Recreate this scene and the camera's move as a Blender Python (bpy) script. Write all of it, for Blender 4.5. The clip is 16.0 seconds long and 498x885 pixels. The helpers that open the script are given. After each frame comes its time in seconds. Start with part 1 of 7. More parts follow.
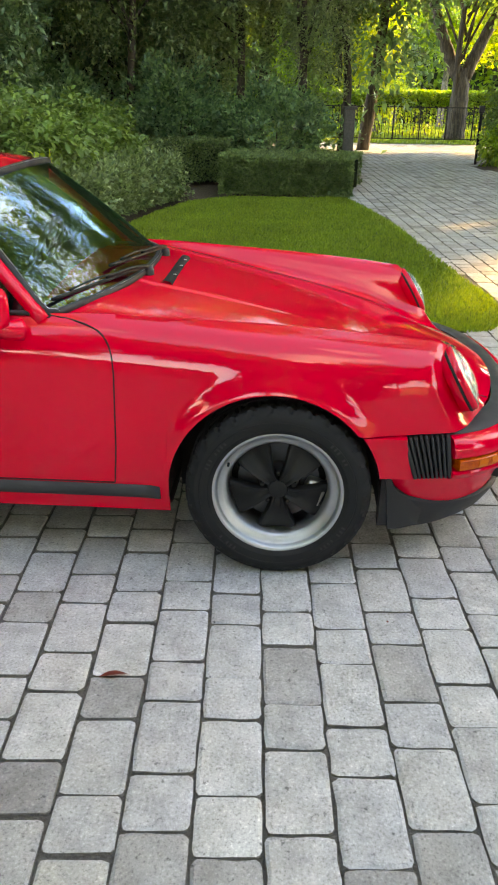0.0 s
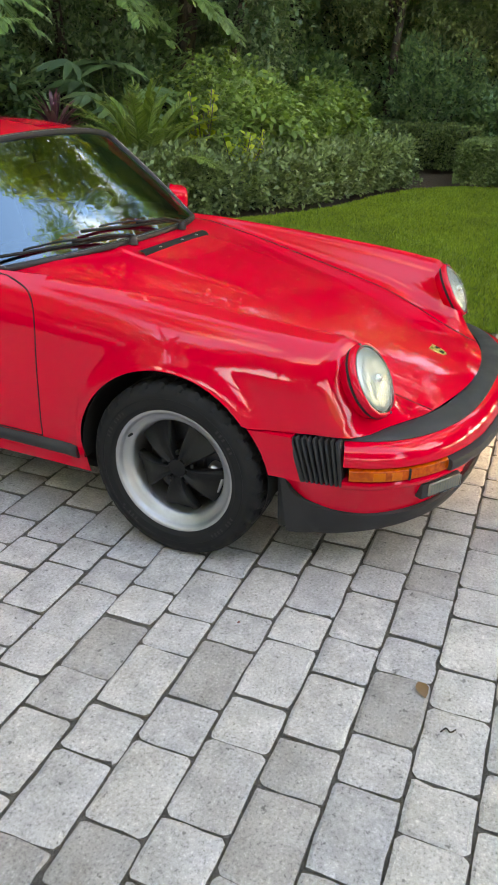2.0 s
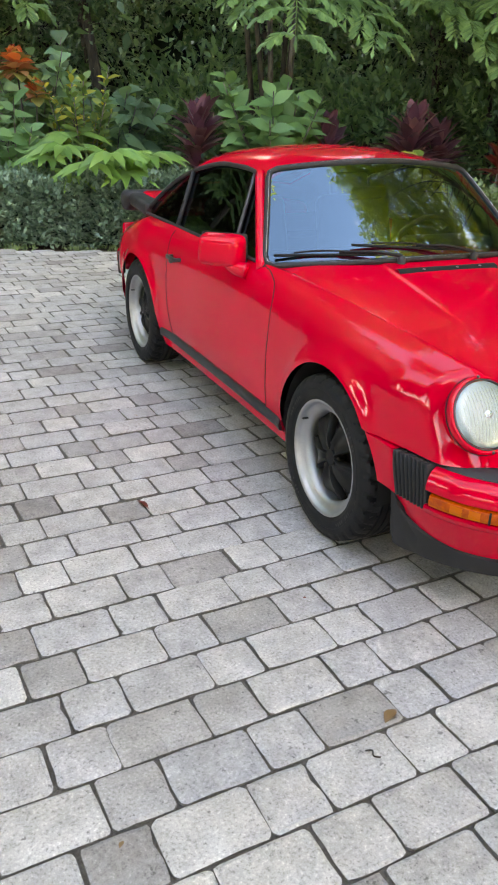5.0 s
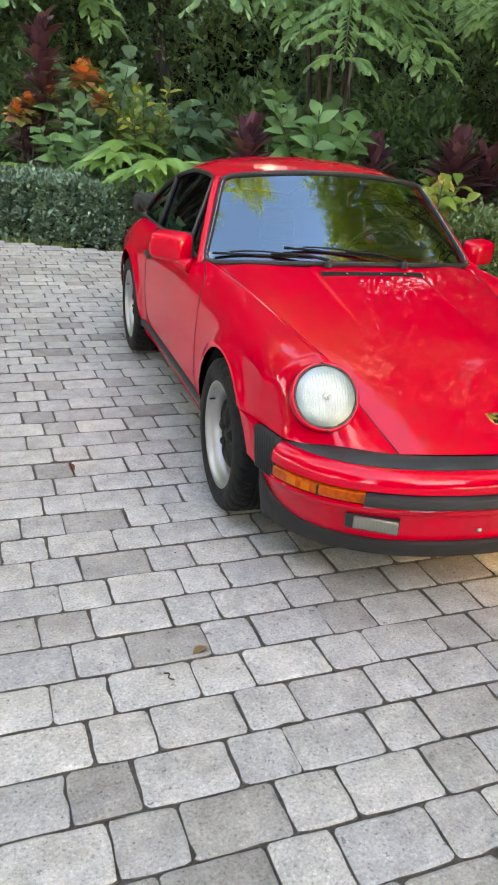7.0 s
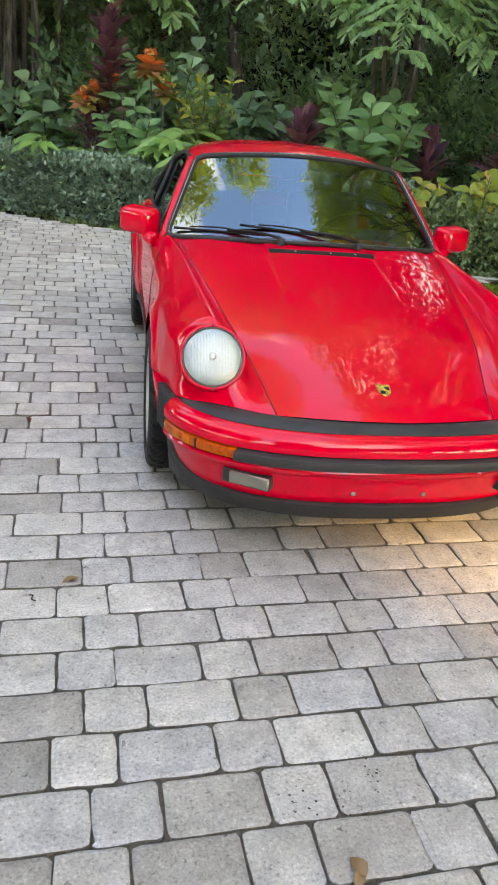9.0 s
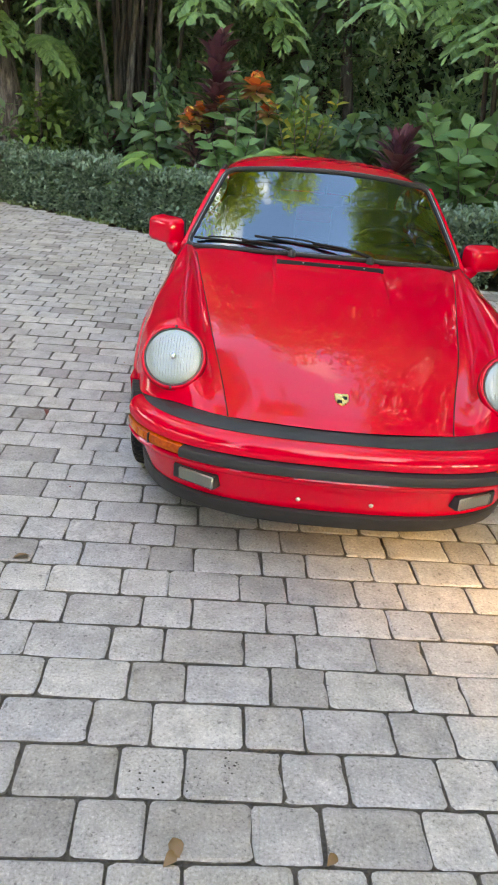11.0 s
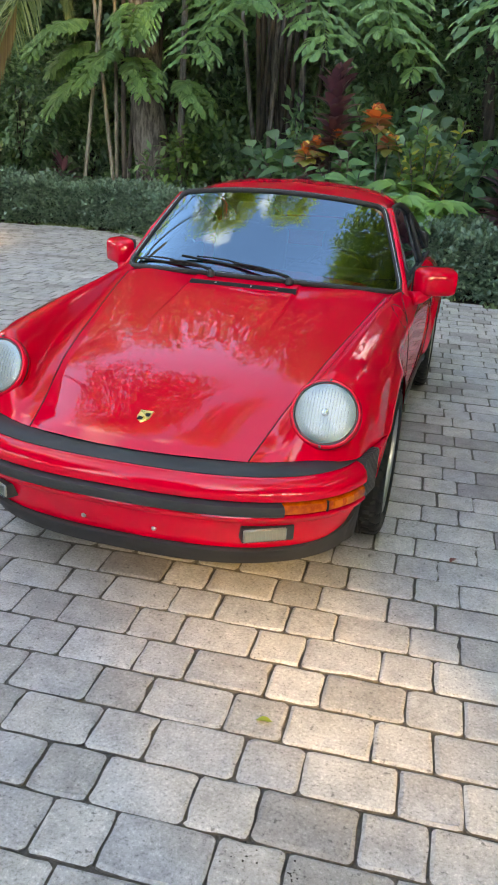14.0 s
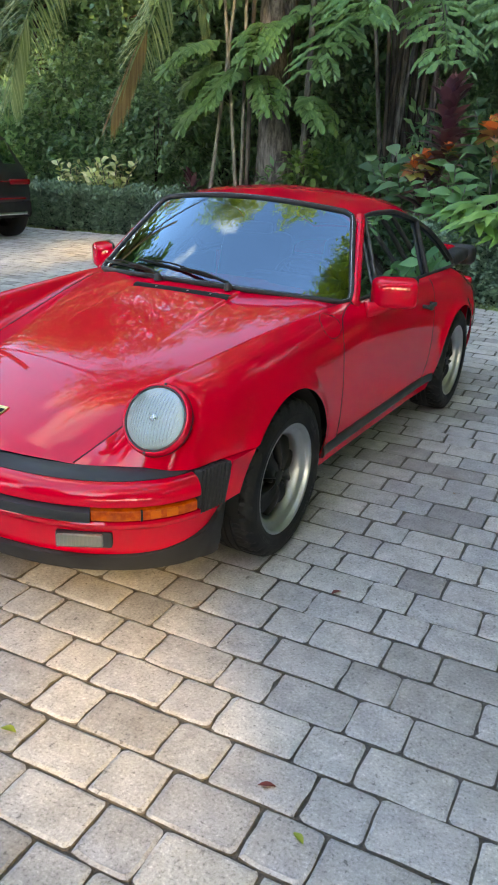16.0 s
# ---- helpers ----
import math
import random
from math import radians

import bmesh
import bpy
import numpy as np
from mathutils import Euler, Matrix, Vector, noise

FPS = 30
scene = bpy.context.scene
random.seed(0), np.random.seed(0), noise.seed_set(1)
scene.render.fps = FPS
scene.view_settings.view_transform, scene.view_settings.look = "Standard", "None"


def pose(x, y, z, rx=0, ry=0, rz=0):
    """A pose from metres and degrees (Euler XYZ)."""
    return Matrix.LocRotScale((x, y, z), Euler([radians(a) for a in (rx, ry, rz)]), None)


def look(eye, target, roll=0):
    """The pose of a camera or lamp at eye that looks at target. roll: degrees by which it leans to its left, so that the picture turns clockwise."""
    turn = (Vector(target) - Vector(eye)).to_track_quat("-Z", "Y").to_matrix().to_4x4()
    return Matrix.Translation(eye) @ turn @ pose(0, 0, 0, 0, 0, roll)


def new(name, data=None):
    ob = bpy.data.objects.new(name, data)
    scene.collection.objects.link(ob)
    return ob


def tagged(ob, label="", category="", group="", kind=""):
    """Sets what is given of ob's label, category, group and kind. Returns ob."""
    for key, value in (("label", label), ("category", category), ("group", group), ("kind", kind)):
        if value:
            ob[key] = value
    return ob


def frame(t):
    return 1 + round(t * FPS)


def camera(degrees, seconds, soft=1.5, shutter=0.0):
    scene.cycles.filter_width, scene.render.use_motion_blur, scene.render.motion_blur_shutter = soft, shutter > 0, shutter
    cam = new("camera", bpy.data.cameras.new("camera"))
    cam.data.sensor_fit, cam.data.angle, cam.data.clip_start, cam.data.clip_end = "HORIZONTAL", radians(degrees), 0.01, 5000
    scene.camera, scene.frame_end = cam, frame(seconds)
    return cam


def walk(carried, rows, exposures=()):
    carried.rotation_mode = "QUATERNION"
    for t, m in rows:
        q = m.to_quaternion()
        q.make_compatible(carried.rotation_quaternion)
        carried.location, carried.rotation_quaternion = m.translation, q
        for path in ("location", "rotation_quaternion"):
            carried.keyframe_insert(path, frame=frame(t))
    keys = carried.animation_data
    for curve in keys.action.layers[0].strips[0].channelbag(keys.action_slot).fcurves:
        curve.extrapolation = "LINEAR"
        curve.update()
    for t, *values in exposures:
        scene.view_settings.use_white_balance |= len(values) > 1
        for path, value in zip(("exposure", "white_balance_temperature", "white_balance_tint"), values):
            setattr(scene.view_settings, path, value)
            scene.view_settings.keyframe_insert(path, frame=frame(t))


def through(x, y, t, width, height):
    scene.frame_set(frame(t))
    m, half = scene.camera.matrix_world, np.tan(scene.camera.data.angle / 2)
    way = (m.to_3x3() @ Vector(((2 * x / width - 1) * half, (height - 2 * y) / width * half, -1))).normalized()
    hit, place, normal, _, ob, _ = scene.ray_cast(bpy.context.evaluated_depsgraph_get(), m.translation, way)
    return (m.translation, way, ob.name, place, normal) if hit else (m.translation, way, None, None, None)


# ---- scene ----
cam = camera(35.9, 16.0, soft=2.0)
# The path is given from the first eye; START lays it into the car's frame:
# the origin lies under the front axle, x runs forward along the car, y to its left.
METRES, EYE = 7.177, 1.515
START = pose(0, 0, 0, 0, 0, 3.1) @ pose(-0.136, -3.036, EYE)
ROWS = [
    (0.0, 0.0, 0.0, 0.0, 0.37, -24.37, -0.82),
    (0.5, 0.0416, 0.0067, -0.0023, 4.27, -24.38, -1.03),
    (1.0, 0.0846, 0.0114, -0.0017, 9.58, -24.75, -1.28),
    (1.5, 0.1245, 0.0274, -0.0036, 14.15, -25.39, -1.54),
    (2.0, 0.1581, 0.0357, -0.0028, 21.74, -25.6, -1.21),
    (2.5, 0.1947, 0.0363, -0.0007, 30.78, -25.29, -1.18),
    (3.0, 0.2193, 0.0535, -0.0043, 37.13, -25.41, -1.33),
    (3.5, 0.2415, 0.0735, -0.003, 44.8, -25.51, -0.99),
    (6.0, 0.3558, 0.1388, -0.0031, 68.24, -22.92, -2.8),
    (6.5, 0.3757, 0.1569, -0.0049, 69.0, -22.91, -3.22),
    (7.0, 0.3921, 0.1839, -0.0023, 70.29, -22.95, -3.78),
    (7.5, 0.4125, 0.204, -0.0028, 72.49, -22.76, -4.29),
    (8.0, 0.4381, 0.2233, -0.0017, 75.14, -22.71, -4.08),
    (8.5, 0.4428, 0.2457, -0.0037, 76.31, -23.34, -4.39),
    (11.0, 0.469, 0.3488, -0.0015, 87.99, -23.13, -5.07),
    (11.5, 0.4722, 0.3725, -0.0018, 90.02, -22.45, -4.38),
    (12.0, 0.4859, 0.4104, -0.0008, 92.15, -21.81, -3.81),
    (12.5, 0.4779, 0.4419, -0.0032, 94.51, -21.4, -3.42),
    (13.0, 0.4592, 0.4713, -0.0006, 97.1, -21.33, -3.34),
    (13.5, 0.4494, 0.506, -0.0022, 100.25, -21.4, -3.34),
    (14.0, 0.4393, 0.54, -0.0018, 103.18, -21.5, -3.13),
    (14.5, 0.4149, 0.5702, -0.0017, 106.0, -21.45, -2.65),
    (15.0, 0.4, 0.6018, -0.0016, 107.98, -21.06, -1.85),
    (15.5, 0.3942, 0.6414, -0.0023, 111.93, -20.6, -1.25),
    (16.0, 0.3745, 0.6756, -0.0055, 116.17, -20.79, -2.66),
]
EXPOSURES = [(0.0, 3.63, 10800.0, 17.5), (4.0, 3.74, 11000.0, 23.0), (8.0, 3.70, 11000.0, 23.0), (12.5, 3.46, 10100.0, 21.5), (16.0, 3.29, 8300.0, 18.0)]
walk(cam, [(t, START @ pose(METRES * x, METRES * y, METRES * z, 90 + pitch, roll, yaw)) for t, x, y, z, yaw, pitch, roll in ROWS], EXPOSURES)


# ---- daylight: open sky above a garden, a low warm sun behind the trees ----
SUN_AZIMUTH, SUN_HEIGHT = 41.0, 24.0
world = bpy.data.worlds.new("sky")
scene.world = world
world.use_nodes = True
wn = world.node_tree
sky = wn.nodes.new("ShaderNodeTexSky")
sky.sky_type, sky.sun_disc = "NISHITA", False
sky.sun_elevation = radians(SUN_HEIGHT)
sky.sun_rotation = radians(90.0 - SUN_AZIMUTH)
sky.dust_density, sky.air_density, sky.ozone_density = 0.25, 1.0, 2.2
wn.nodes["Background"].inputs["Strength"].default_value = 0.15
# broken white cloud between blue patches
cloud = wn.nodes.new("ShaderNodeTexNoise")
cloud.inputs["Scale"].default_value, cloud.inputs["Detail"].default_value = 2.4, 6.0
cloud_ramp = wn.nodes.new("ShaderNodeValToRGB")
cloud_ramp.color_ramp.elements[0].position, cloud_ramp.color_ramp.elements[1].position = 0.53, 0.68
cloud_ramp.color_ramp.elements[1].color = (0.85, 0.85, 0.85, 1)
cloud_mix = wn.nodes.new("ShaderNodeMix")
cloud_mix.data_type = "RGBA"
coord = wn.nodes.new("ShaderNodeTexCoord")
# Offset picked so that the zenith stays clear of the added cloud.
drift = wn.nodes.new("ShaderNodeVectorMath")
drift.inputs[1].default_value = (28.77, 17.91, 48.3)
wn.links.new(coord.outputs["Generated"], drift.inputs[0])
wn.links.new(drift.outputs[0], cloud.inputs["Vector"])
wn.links.new(cloud.outputs["Fac"], cloud_ramp.inputs["Fac"])
wn.links.new(cloud_ramp.outputs["Color"], cloud_mix.inputs[0])
blue = wn.nodes.new("ShaderNodeMix")
blue.data_type, blue.blend_type = "RGBA", "MULTIPLY"
blue.inputs[0].default_value, blue.inputs[7].default_value = 1.0, (0.85, 1.0, 1.08, 1)
wn.links.new(sky.outputs["Color"], blue.inputs[6])
wn.links.new(blue.outputs[2], cloud_mix.inputs[6])
cloud_mix.inputs[7].default_value = (7.0, 6.7, 6.3, 1)
wn.links.new(cloud_mix.outputs[2], wn.nodes["Background"].inputs["Color"])
sun = new("sun", bpy.data.lights.new("sun", "SUN"))
sun.data.energy, sun.data.angle, sun.data.color = 2.4, radians(1.7), (1.0, 0.76, 0.35)
SUN_WAY = Vector((math.cos(radians(SUN_AZIMUTH)) * math.cos(radians(SUN_HEIGHT)),
                  math.sin(radians(SUN_AZIMUTH)) * math.cos(radians(SUN_HEIGHT)), math.sin(radians(SUN_HEIGHT))))
sun.matrix_world = look(SUN_WAY * 40, (0, 0, 0))


# ---- small tools ----
RNG = np.random.default_rng(7)


def finish(me, smooth=True, angle=None):
    if smooth:
        me.shade_smooth()
    if angle:
        me.set_sharp_from_angle(angle=radians(angle))
    return me


def mesh_from(name, verts, faces, material, smooth=True, angle=None):
    me = bpy.data.meshes.new(name)
    me.from_pydata([tuple(v) for v in verts], [], faces)
    me.update()
    me.materials.append(material)
    return finish(me, smooth, angle)


def mesh_of(name, bm, material, smooth=True, angle=40):
    bmesh.ops.recalc_face_normals(bm, faces=bm.faces)
    me = bpy.data.meshes.new(name)
    bm.to_mesh(me)
    bm.free()
    me.materials.append(material)
    return finish(me, smooth, angle)


def part(name, data, material, parent, label="", smooth=True, angle=40):
    """One mesh object under a thing or a part. data: a bmesh or a mesh."""
    me = mesh_of(name, data, material, smooth, angle) if isinstance(data, bmesh.types.BMesh) else data
    ob = new(name, me)
    ob.parent = parent
    if label:
        tagged(ob, label)
    return ob


def thing(name, label, category, group="", kind="", at=None):
    ob = new(name)
    if at is not None:
        ob.matrix_world = at
    return tagged(ob, label, category, group, kind)


def curve_of(keys):
    """A smooth curve through (x, value) keys, flat past its ends."""
    xs = np.array([k[0] for k in keys], float)
    ys = np.array([k[1] for k in keys], float)
    order = np.argsort(xs)
    xs, ys = xs[order], ys[order]
    d = np.diff(ys) / np.diff(xs)
    m = np.zeros(len(xs))
    m[0], m[-1] = d[0], d[-1]
    for i in range(1, len(xs) - 1):
        if d[i - 1] * d[i] > 0:
            w0, w1 = 2 * (xs[i + 1] - xs[i]) + xs[i] - xs[i - 1], xs[i + 1] - xs[i] + 2 * (xs[i] - xs[i - 1])
            m[i] = (w0 + w1) / (w0 / d[i - 1] + w1 / d[i])

    def at(x):
        x = min(max(x, xs[0]), xs[-1])
        i = min(max(int(np.searchsorted(xs, x)) - 1, 0), len(xs) - 2)
        h = xs[i + 1] - xs[i]
        s = (x - xs[i]) / h
        return float((2 * s ** 3 - 3 * s ** 2 + 1) * ys[i] + (s ** 3 - 2 * s ** 2 + s) * h * m[i]
                     + (3 * s ** 2 - 2 * s ** 3) * ys[i + 1] + (s ** 3 - s ** 2) * h * m[i + 1])
    return at


def smoothstep(a, b, x):
    s = min(max((x - a) / (b - a), 0.0), 1.0)
    return s * s * (3 - 2 * s)


def spline(points, n):
    """n points evenly along a Catmull-Rom curve through the points."""
    p = np.array(points, float)
    q = np.vstack([2 * p[0] - p[1], p, 2 * p[-1] - p[-2]])
    out = []
    for i in range(len(p) - 1):
        a, b, c, d = q[i:i + 4]
        for s in np.linspace(0, 1, 16, endpoint=False):
            out.append(0.5 * (2 * b + (c - a) * s + (2 * a - 5 * b + 4 * c - d) * s * s + (3 * b - a - 3 * c + d) * s ** 3))
    out.append(p[-1])
    return resample(np.array(out), n)


def resample(line, n):
    step = np.r_[0, np.cumsum(np.linalg.norm(np.diff(line, axis=0), axis=1))]
    want = np.linspace(0, step[-1], n)
    return np.stack([np.interp(want, step, line[:, k]) for k in range(line.shape[1])], axis=1)


def grid_faces(rows, cols, closed=False):
    out = []
    for i in range(rows - 1):
        for j in range(cols - (0 if closed else 1)):
            k = (j + 1) % cols
            out.append((i * cols + j, i * cols + k, (i + 1) * cols + k, (i + 1) * cols + j))
    return out


def tube(points, radii, sides=10, cap=True):
    """A round tube along points, as vertices and faces."""
    p = np.array(points, float)
    r = np.broadcast_to(np.array(radii, float), (len(p),))
    verts, ref = [], np.array((0.0, 0.0, 1.0))
    for i in range(len(p)):
        t = p[min(i + 1, len(p) - 1)] - p[max(i - 1, 0)]
        t = t / (np.linalg.norm(t) + 1e-9)
        if abs(t @ ref) > 0.95:
            ref = np.array((1.0, 0.2, 0.0))
        u = np.cross(t, ref)
        u /= np.linalg.norm(u)
        v = np.cross(t, u)
        ref = -np.cross(t, u) if abs(t @ v) > 0.9 else ref
        for k in range(sides):
            a = 2 * math.pi * k / sides
            verts.append(p[i] + r[i] * (math.cos(a) * u + math.sin(a) * v))
    faces = grid_faces(len(p), sides, True)
    if cap:
        faces += [tuple(range(sides))[::-1], tuple(range((len(p) - 1) * sides, len(p) * sides))]
    return verts, faces


def lathe(profile, sides=48, axis="y"):
    """Turns (radius, along) pairs round the y axis."""
    verts = []
    for r, a in profile:
        for k in range(sides):
            t = 2 * math.pi * k / sides
            verts.append((r * math.cos(t), a, r * math.sin(t)))
    return verts, grid_faces(len(profile), sides, True)


def rounded_box(sx, sy, sz, bevel=0.01, segments=2, at=(0, 0, 0), turn=None):
    bm = bmesh.new()
    bmesh.ops.create_cube(bm, size=1.0)
    bmesh.ops.scale(bm, vec=(sx, sy, sz), verts=bm.verts)
    if bevel:
        bmesh.ops.bevel(bm, geom=bm.edges[:], offset=bevel, segments=segments, affect="EDGES", profile=0.5)
    m = Matrix.Translation(at) @ (turn if turn else Matrix.Identity(4))
    bmesh.ops.transform(bm, matrix=m, verts=bm.verts)
    return bm


def mirrored(verts, faces):
    return [(v[0], -v[1], v[2]) for v in verts], [tuple(reversed(f)) for f in faces]


# ---- materials ----
class Mat:
    """A node material: a Principled shader with helpers for procedural variation."""

    def __init__(self, name, color=(0.5, 0.5, 0.5), rough=0.5, metal=0.0, **extra):
        self.m = bpy.data.materials.new(name)
        self.m.use_nodes = True
        self.t = self.m.node_tree
        self.s = self.t.nodes["Principled BSDF"]
        self.s.inputs["Base Color"].default_value = (*color, 1)
        self.s.inputs["Roughness"].default_value = rough
        self.s.inputs["Metallic"].default_value = metal
        for k, v in extra.items():
            self.s.inputs[k.replace("_", " ")].default_value = v

    def node(self, kind, **inputs):
        n = self.t.nodes.new("ShaderNode" + kind)
        for k, v in inputs.items():
            key = k.replace("_", " ")
            if isinstance(v, bpy.types.NodeSocket):
                self.t.links.new(v, n.inputs[key])
            else:
                n.inputs[key].default_value = v
        return n

    def link(self, out, name):
        self.t.links.new(out, self.s.inputs[name])

    def place(self, random=False):
        c = self.t.nodes.new("ShaderNodeTexCoord").outputs["Object"]
        if random:
            add = self.t.nodes.new("ShaderNodeVectorMath")
            info = self.t.nodes.new("ShaderNodeObjectInfo")
            self.t.links.new(c, add.inputs[0])
            mul = self.t.nodes.new("ShaderNodeMath")
            mul.operation = "MULTIPLY"
            self.t.links.new(info.outputs["Random"], mul.inputs[0])
            mul.inputs[1].default_value = 37.0
            self.t.links.new(mul.outputs[0], add.inputs[1])
            c = add.outputs[0]
        return c

    def noise(self, scale, detail=4.0, rough=0.55, at=None):
        n = self.node("TexNoise", Scale=scale, Detail=detail, Roughness=rough)
        self.t.links.new(at if at else self.place(), n.inputs["Vector"])
        return n.outputs["Fac"]

    def ramp(self, fac, *stops):
        r = self.t.nodes.new("ShaderNodeValToRGB")
        while len(r.color_ramp.elements) < len(stops):
            r.color_ramp.elements.new(0.5)
        for e, (p, c) in zip(r.color_ramp.elements, stops):
            e.position = p
            e.color = (*c, 1) if len(c) == 3 else c
        self.t.links.new(fac, r.inputs["Fac"])
        return r.outputs["Color"]

    def mix(self, fac, a, b, mode="MIX"):
        n = self.t.nodes.new("ShaderNodeMix")
        n.data_type, n.blend_type = "RGBA", mode
        for v, k in ((fac, 0), (a, 6), (b, 7)):
            if isinstance(v, bpy.types.NodeSocket):
                self.t.links.new(v, n.inputs[k])
            else:
                n.inputs[k].default_value = v if k == 0 else (*v, 1)
        return n.outputs[2]

    def bump(self, height, strength=0.3, distance=0.002, after=None):
        b = self.node("Bump", Strength=strength, Distance=distance, Height=height)
        if after:
            self.t.links.new(after, b.inputs["Normal"])
        self.link(b.outputs["Normal"], "Normal")
        return b.outputs["Normal"]


def grey(v):
    return (v, v, v)


def m_paint():
    m = Mat("red_paint", (0.68, 0.0006, 0.020), 0.45, Coat_Weight=0.72, Coat_Roughness=0.028, Coat_IOR=1.56, Specular_IOR_Level=0.0)
    m.link(m.ramp(m.noise(2.2, 3), (0.3, (0.63, 0.0005, 0.019)), (0.7, (0.69, 0.0007, 0.023))), "Base Color")
    m.link(m.ramp(m.noise(9.0, 5), (0.3, grey(0.27)), (0.75, grey(0.36))), "Roughness")
    return m.m


def m_plastic(name, color, rough, scale=160.0, strength=0.25):
    m = Mat(name, color, rough, Specular_IOR_Level=0.28)
    lo, hi = tuple(c * 0.75 for c in color), tuple(c * 1.3 for c in color)
    m.link(m.ramp(m.noise(7.0, 5), (0.3, lo), (0.7, hi)), "Base Color")
    m.link(m.ramp(m.noise(14.0, 4), (0.3, grey(rough - 0.08)), (0.7, grey(rough + 0.1))), "Roughness")
    m.bump(m.noise(scale, 2), strength, 0.0006)
    return m.m


def m_metal(name, color, rough):
    m = Mat(name, color, rough, 1.0)
    m.link(m.ramp(m.noise(30.0, 6), (0.3, grey(rough * 0.7)), (0.75, grey(rough * 1.4))), "Roughness")
    m.bump(m.noise(220.0, 2), 0.08, 0.0004)
    return m.m


def m_glass(name, tint, ior=1.9, rough=0.0, sky_tint=(0.74, 0.89, 1.0)):
    """A pane: clear, with gloss by Fresnel; its gloss tint puts sky blue into reflections."""
    m = Mat(name)
    t = m.t
    clear = m.node("BsdfTransparent", Color=(*tint, 1))
    gloss = m.node("BsdfGlossy", Color=(*sky_tint, 1), Roughness=rough)
    fres = m.node("Fresnel", IOR=ior)
    mix = t.nodes.new("ShaderNodeMixShader")
    t.links.new(fres.outputs[0], mix.inputs[0])
    t.links.new(clear.outputs[0], mix.inputs[1])
    t.links.new(gloss.outputs[0], mix.inputs[2])
    t.links.new(mix.outputs[0], t.nodes["Material Output"].inputs["Surface"])
    return m.m


def m_leaf(name, *colors, rough=0.45, through=0.35, spread=1.0):
    """Leaves: each one takes its own shade; some light passes through."""
    m = Mat(name, colors[0], rough)
    t = m.t
    rnd = t.nodes.new("ShaderNodeNewGeometry").outputs["Random Per Island"]
    stops = [(i / max(len(colors) - 1, 1) * spread, c) for i, c in enumerate(colors)]
    col = m.ramp(rnd, *stops)
    col = m.mix(0.5, col, m.ramp(m.noise(1.3, 3), (0.3, grey(0.78)), (0.7, grey(1.38))), "MULTIPLY")
    m.link(col, "Base Color")
    tr = m.node("BsdfTranslucent")
    tint = m.mix(1.0, col, (1.5, 1.35, 0.55), "MULTIPLY")
    t.links.new(tint, tr.inputs["Color"])
    mix = m.node("MixShader", Fac=through)
    t.links.new(m.s.outputs[0], mix.inputs[1])
    t.links.new(tr.outputs[0], mix.inputs[2])
    t.links.new(mix.outputs[0], t.nodes["Material Output"].inputs["Surface"])
    return m.m


def m_bark(name, a, b, scale=14.0):
    m = Mat(name, a, 0.9)
    n = m.t.nodes.new("ShaderNodeMapping")
    m.t.links.new(m.place(), n.inputs["Vector"])
    n.inputs["Scale"].default_value = (1, 1, 0.18)
    f = m.noise(scale, 6, 0.65, n.outputs["Vector"])
    m.link(m.ramp(f, (0.42, a), (0.58, b)), "Base Color")
    m.bump(f, 1.0, 0.04)
    return m.m


def m_paver(name, per_piece):
    m = Mat(name, (0.4, 0.39, 0.37), 0.85)
    t = m.t
    if per_piece:
        rnd = t.nodes.new("ShaderNodeObjectInfo").outputs["Random"]
        at = m.place(True)
    else:
        rnd = t.nodes.new("ShaderNodeNewGeometry").outputs["Random Per Island"]
        at = m.place()
    base = m.ramp(rnd, (0.0, (0.275, 0.258, 0.250)), (0.13, (0.355, 0.336, 0.322)), (0.30, (0.42, 0.407, 0.402)), (0.5, (0.455, 0.435, 0.410)),
                  (0.64, (0.385, 0.378, 0.382)), (0.8, (0.425, 0.412, 0.403)), (1.0, (0.515, 0.495, 0.468)))
    cloud = m.ramp(m.noise(11.0, 6, 0.68, at), (0.3, grey(0.72)), (0.7, grey(1.16)))
    speck = m.ramp(m.noise(120.0, 7, 0.72, at), (0.32, grey(0.42)), (0.45, grey(0.92)), (0.57, grey(1.06)), (0.68, grey(1.55)))
    pits = m.ramp(m.noise(46.0, 3, 0.6, at), (0.29, grey(0.45)), (0.35, grey(1.0)))
    speck = m.mix(1.0, speck, pits, "MULTIPLY")
    stain = m.ramp(m.noise(1.1, 5, 0.6), (0.35, (0.86, 0.84, 0.80)), (0.6, (1.03, 1.03, 1.03)))
    c = m.mix(1.0, m.mix(1.0, m.mix(1.0, base, cloud, "MULTIPLY"), speck, "MULTIPLY"), stain, "MULTIPLY")
    m.link(c, "Base Color")
    n = m.bump(m.noise(190.0, 5, 0.75, at), 0.8, 0.0026)
    m.bump(m.noise(26.0, 4, 0.6, at), 0.35, 0.004, n)
    return m.m


def m_soil(name, a, b, scale=30.0):
    m = Mat(name, a, 0.95)
    m.link(m.ramp(m.noise(scale, 6, 0.7), (0.35, a), (0.65, b)), "Base Color")
    m.bump(m.noise(scale * 2, 6, 0.7), 0.9, 0.02)
    return m.m


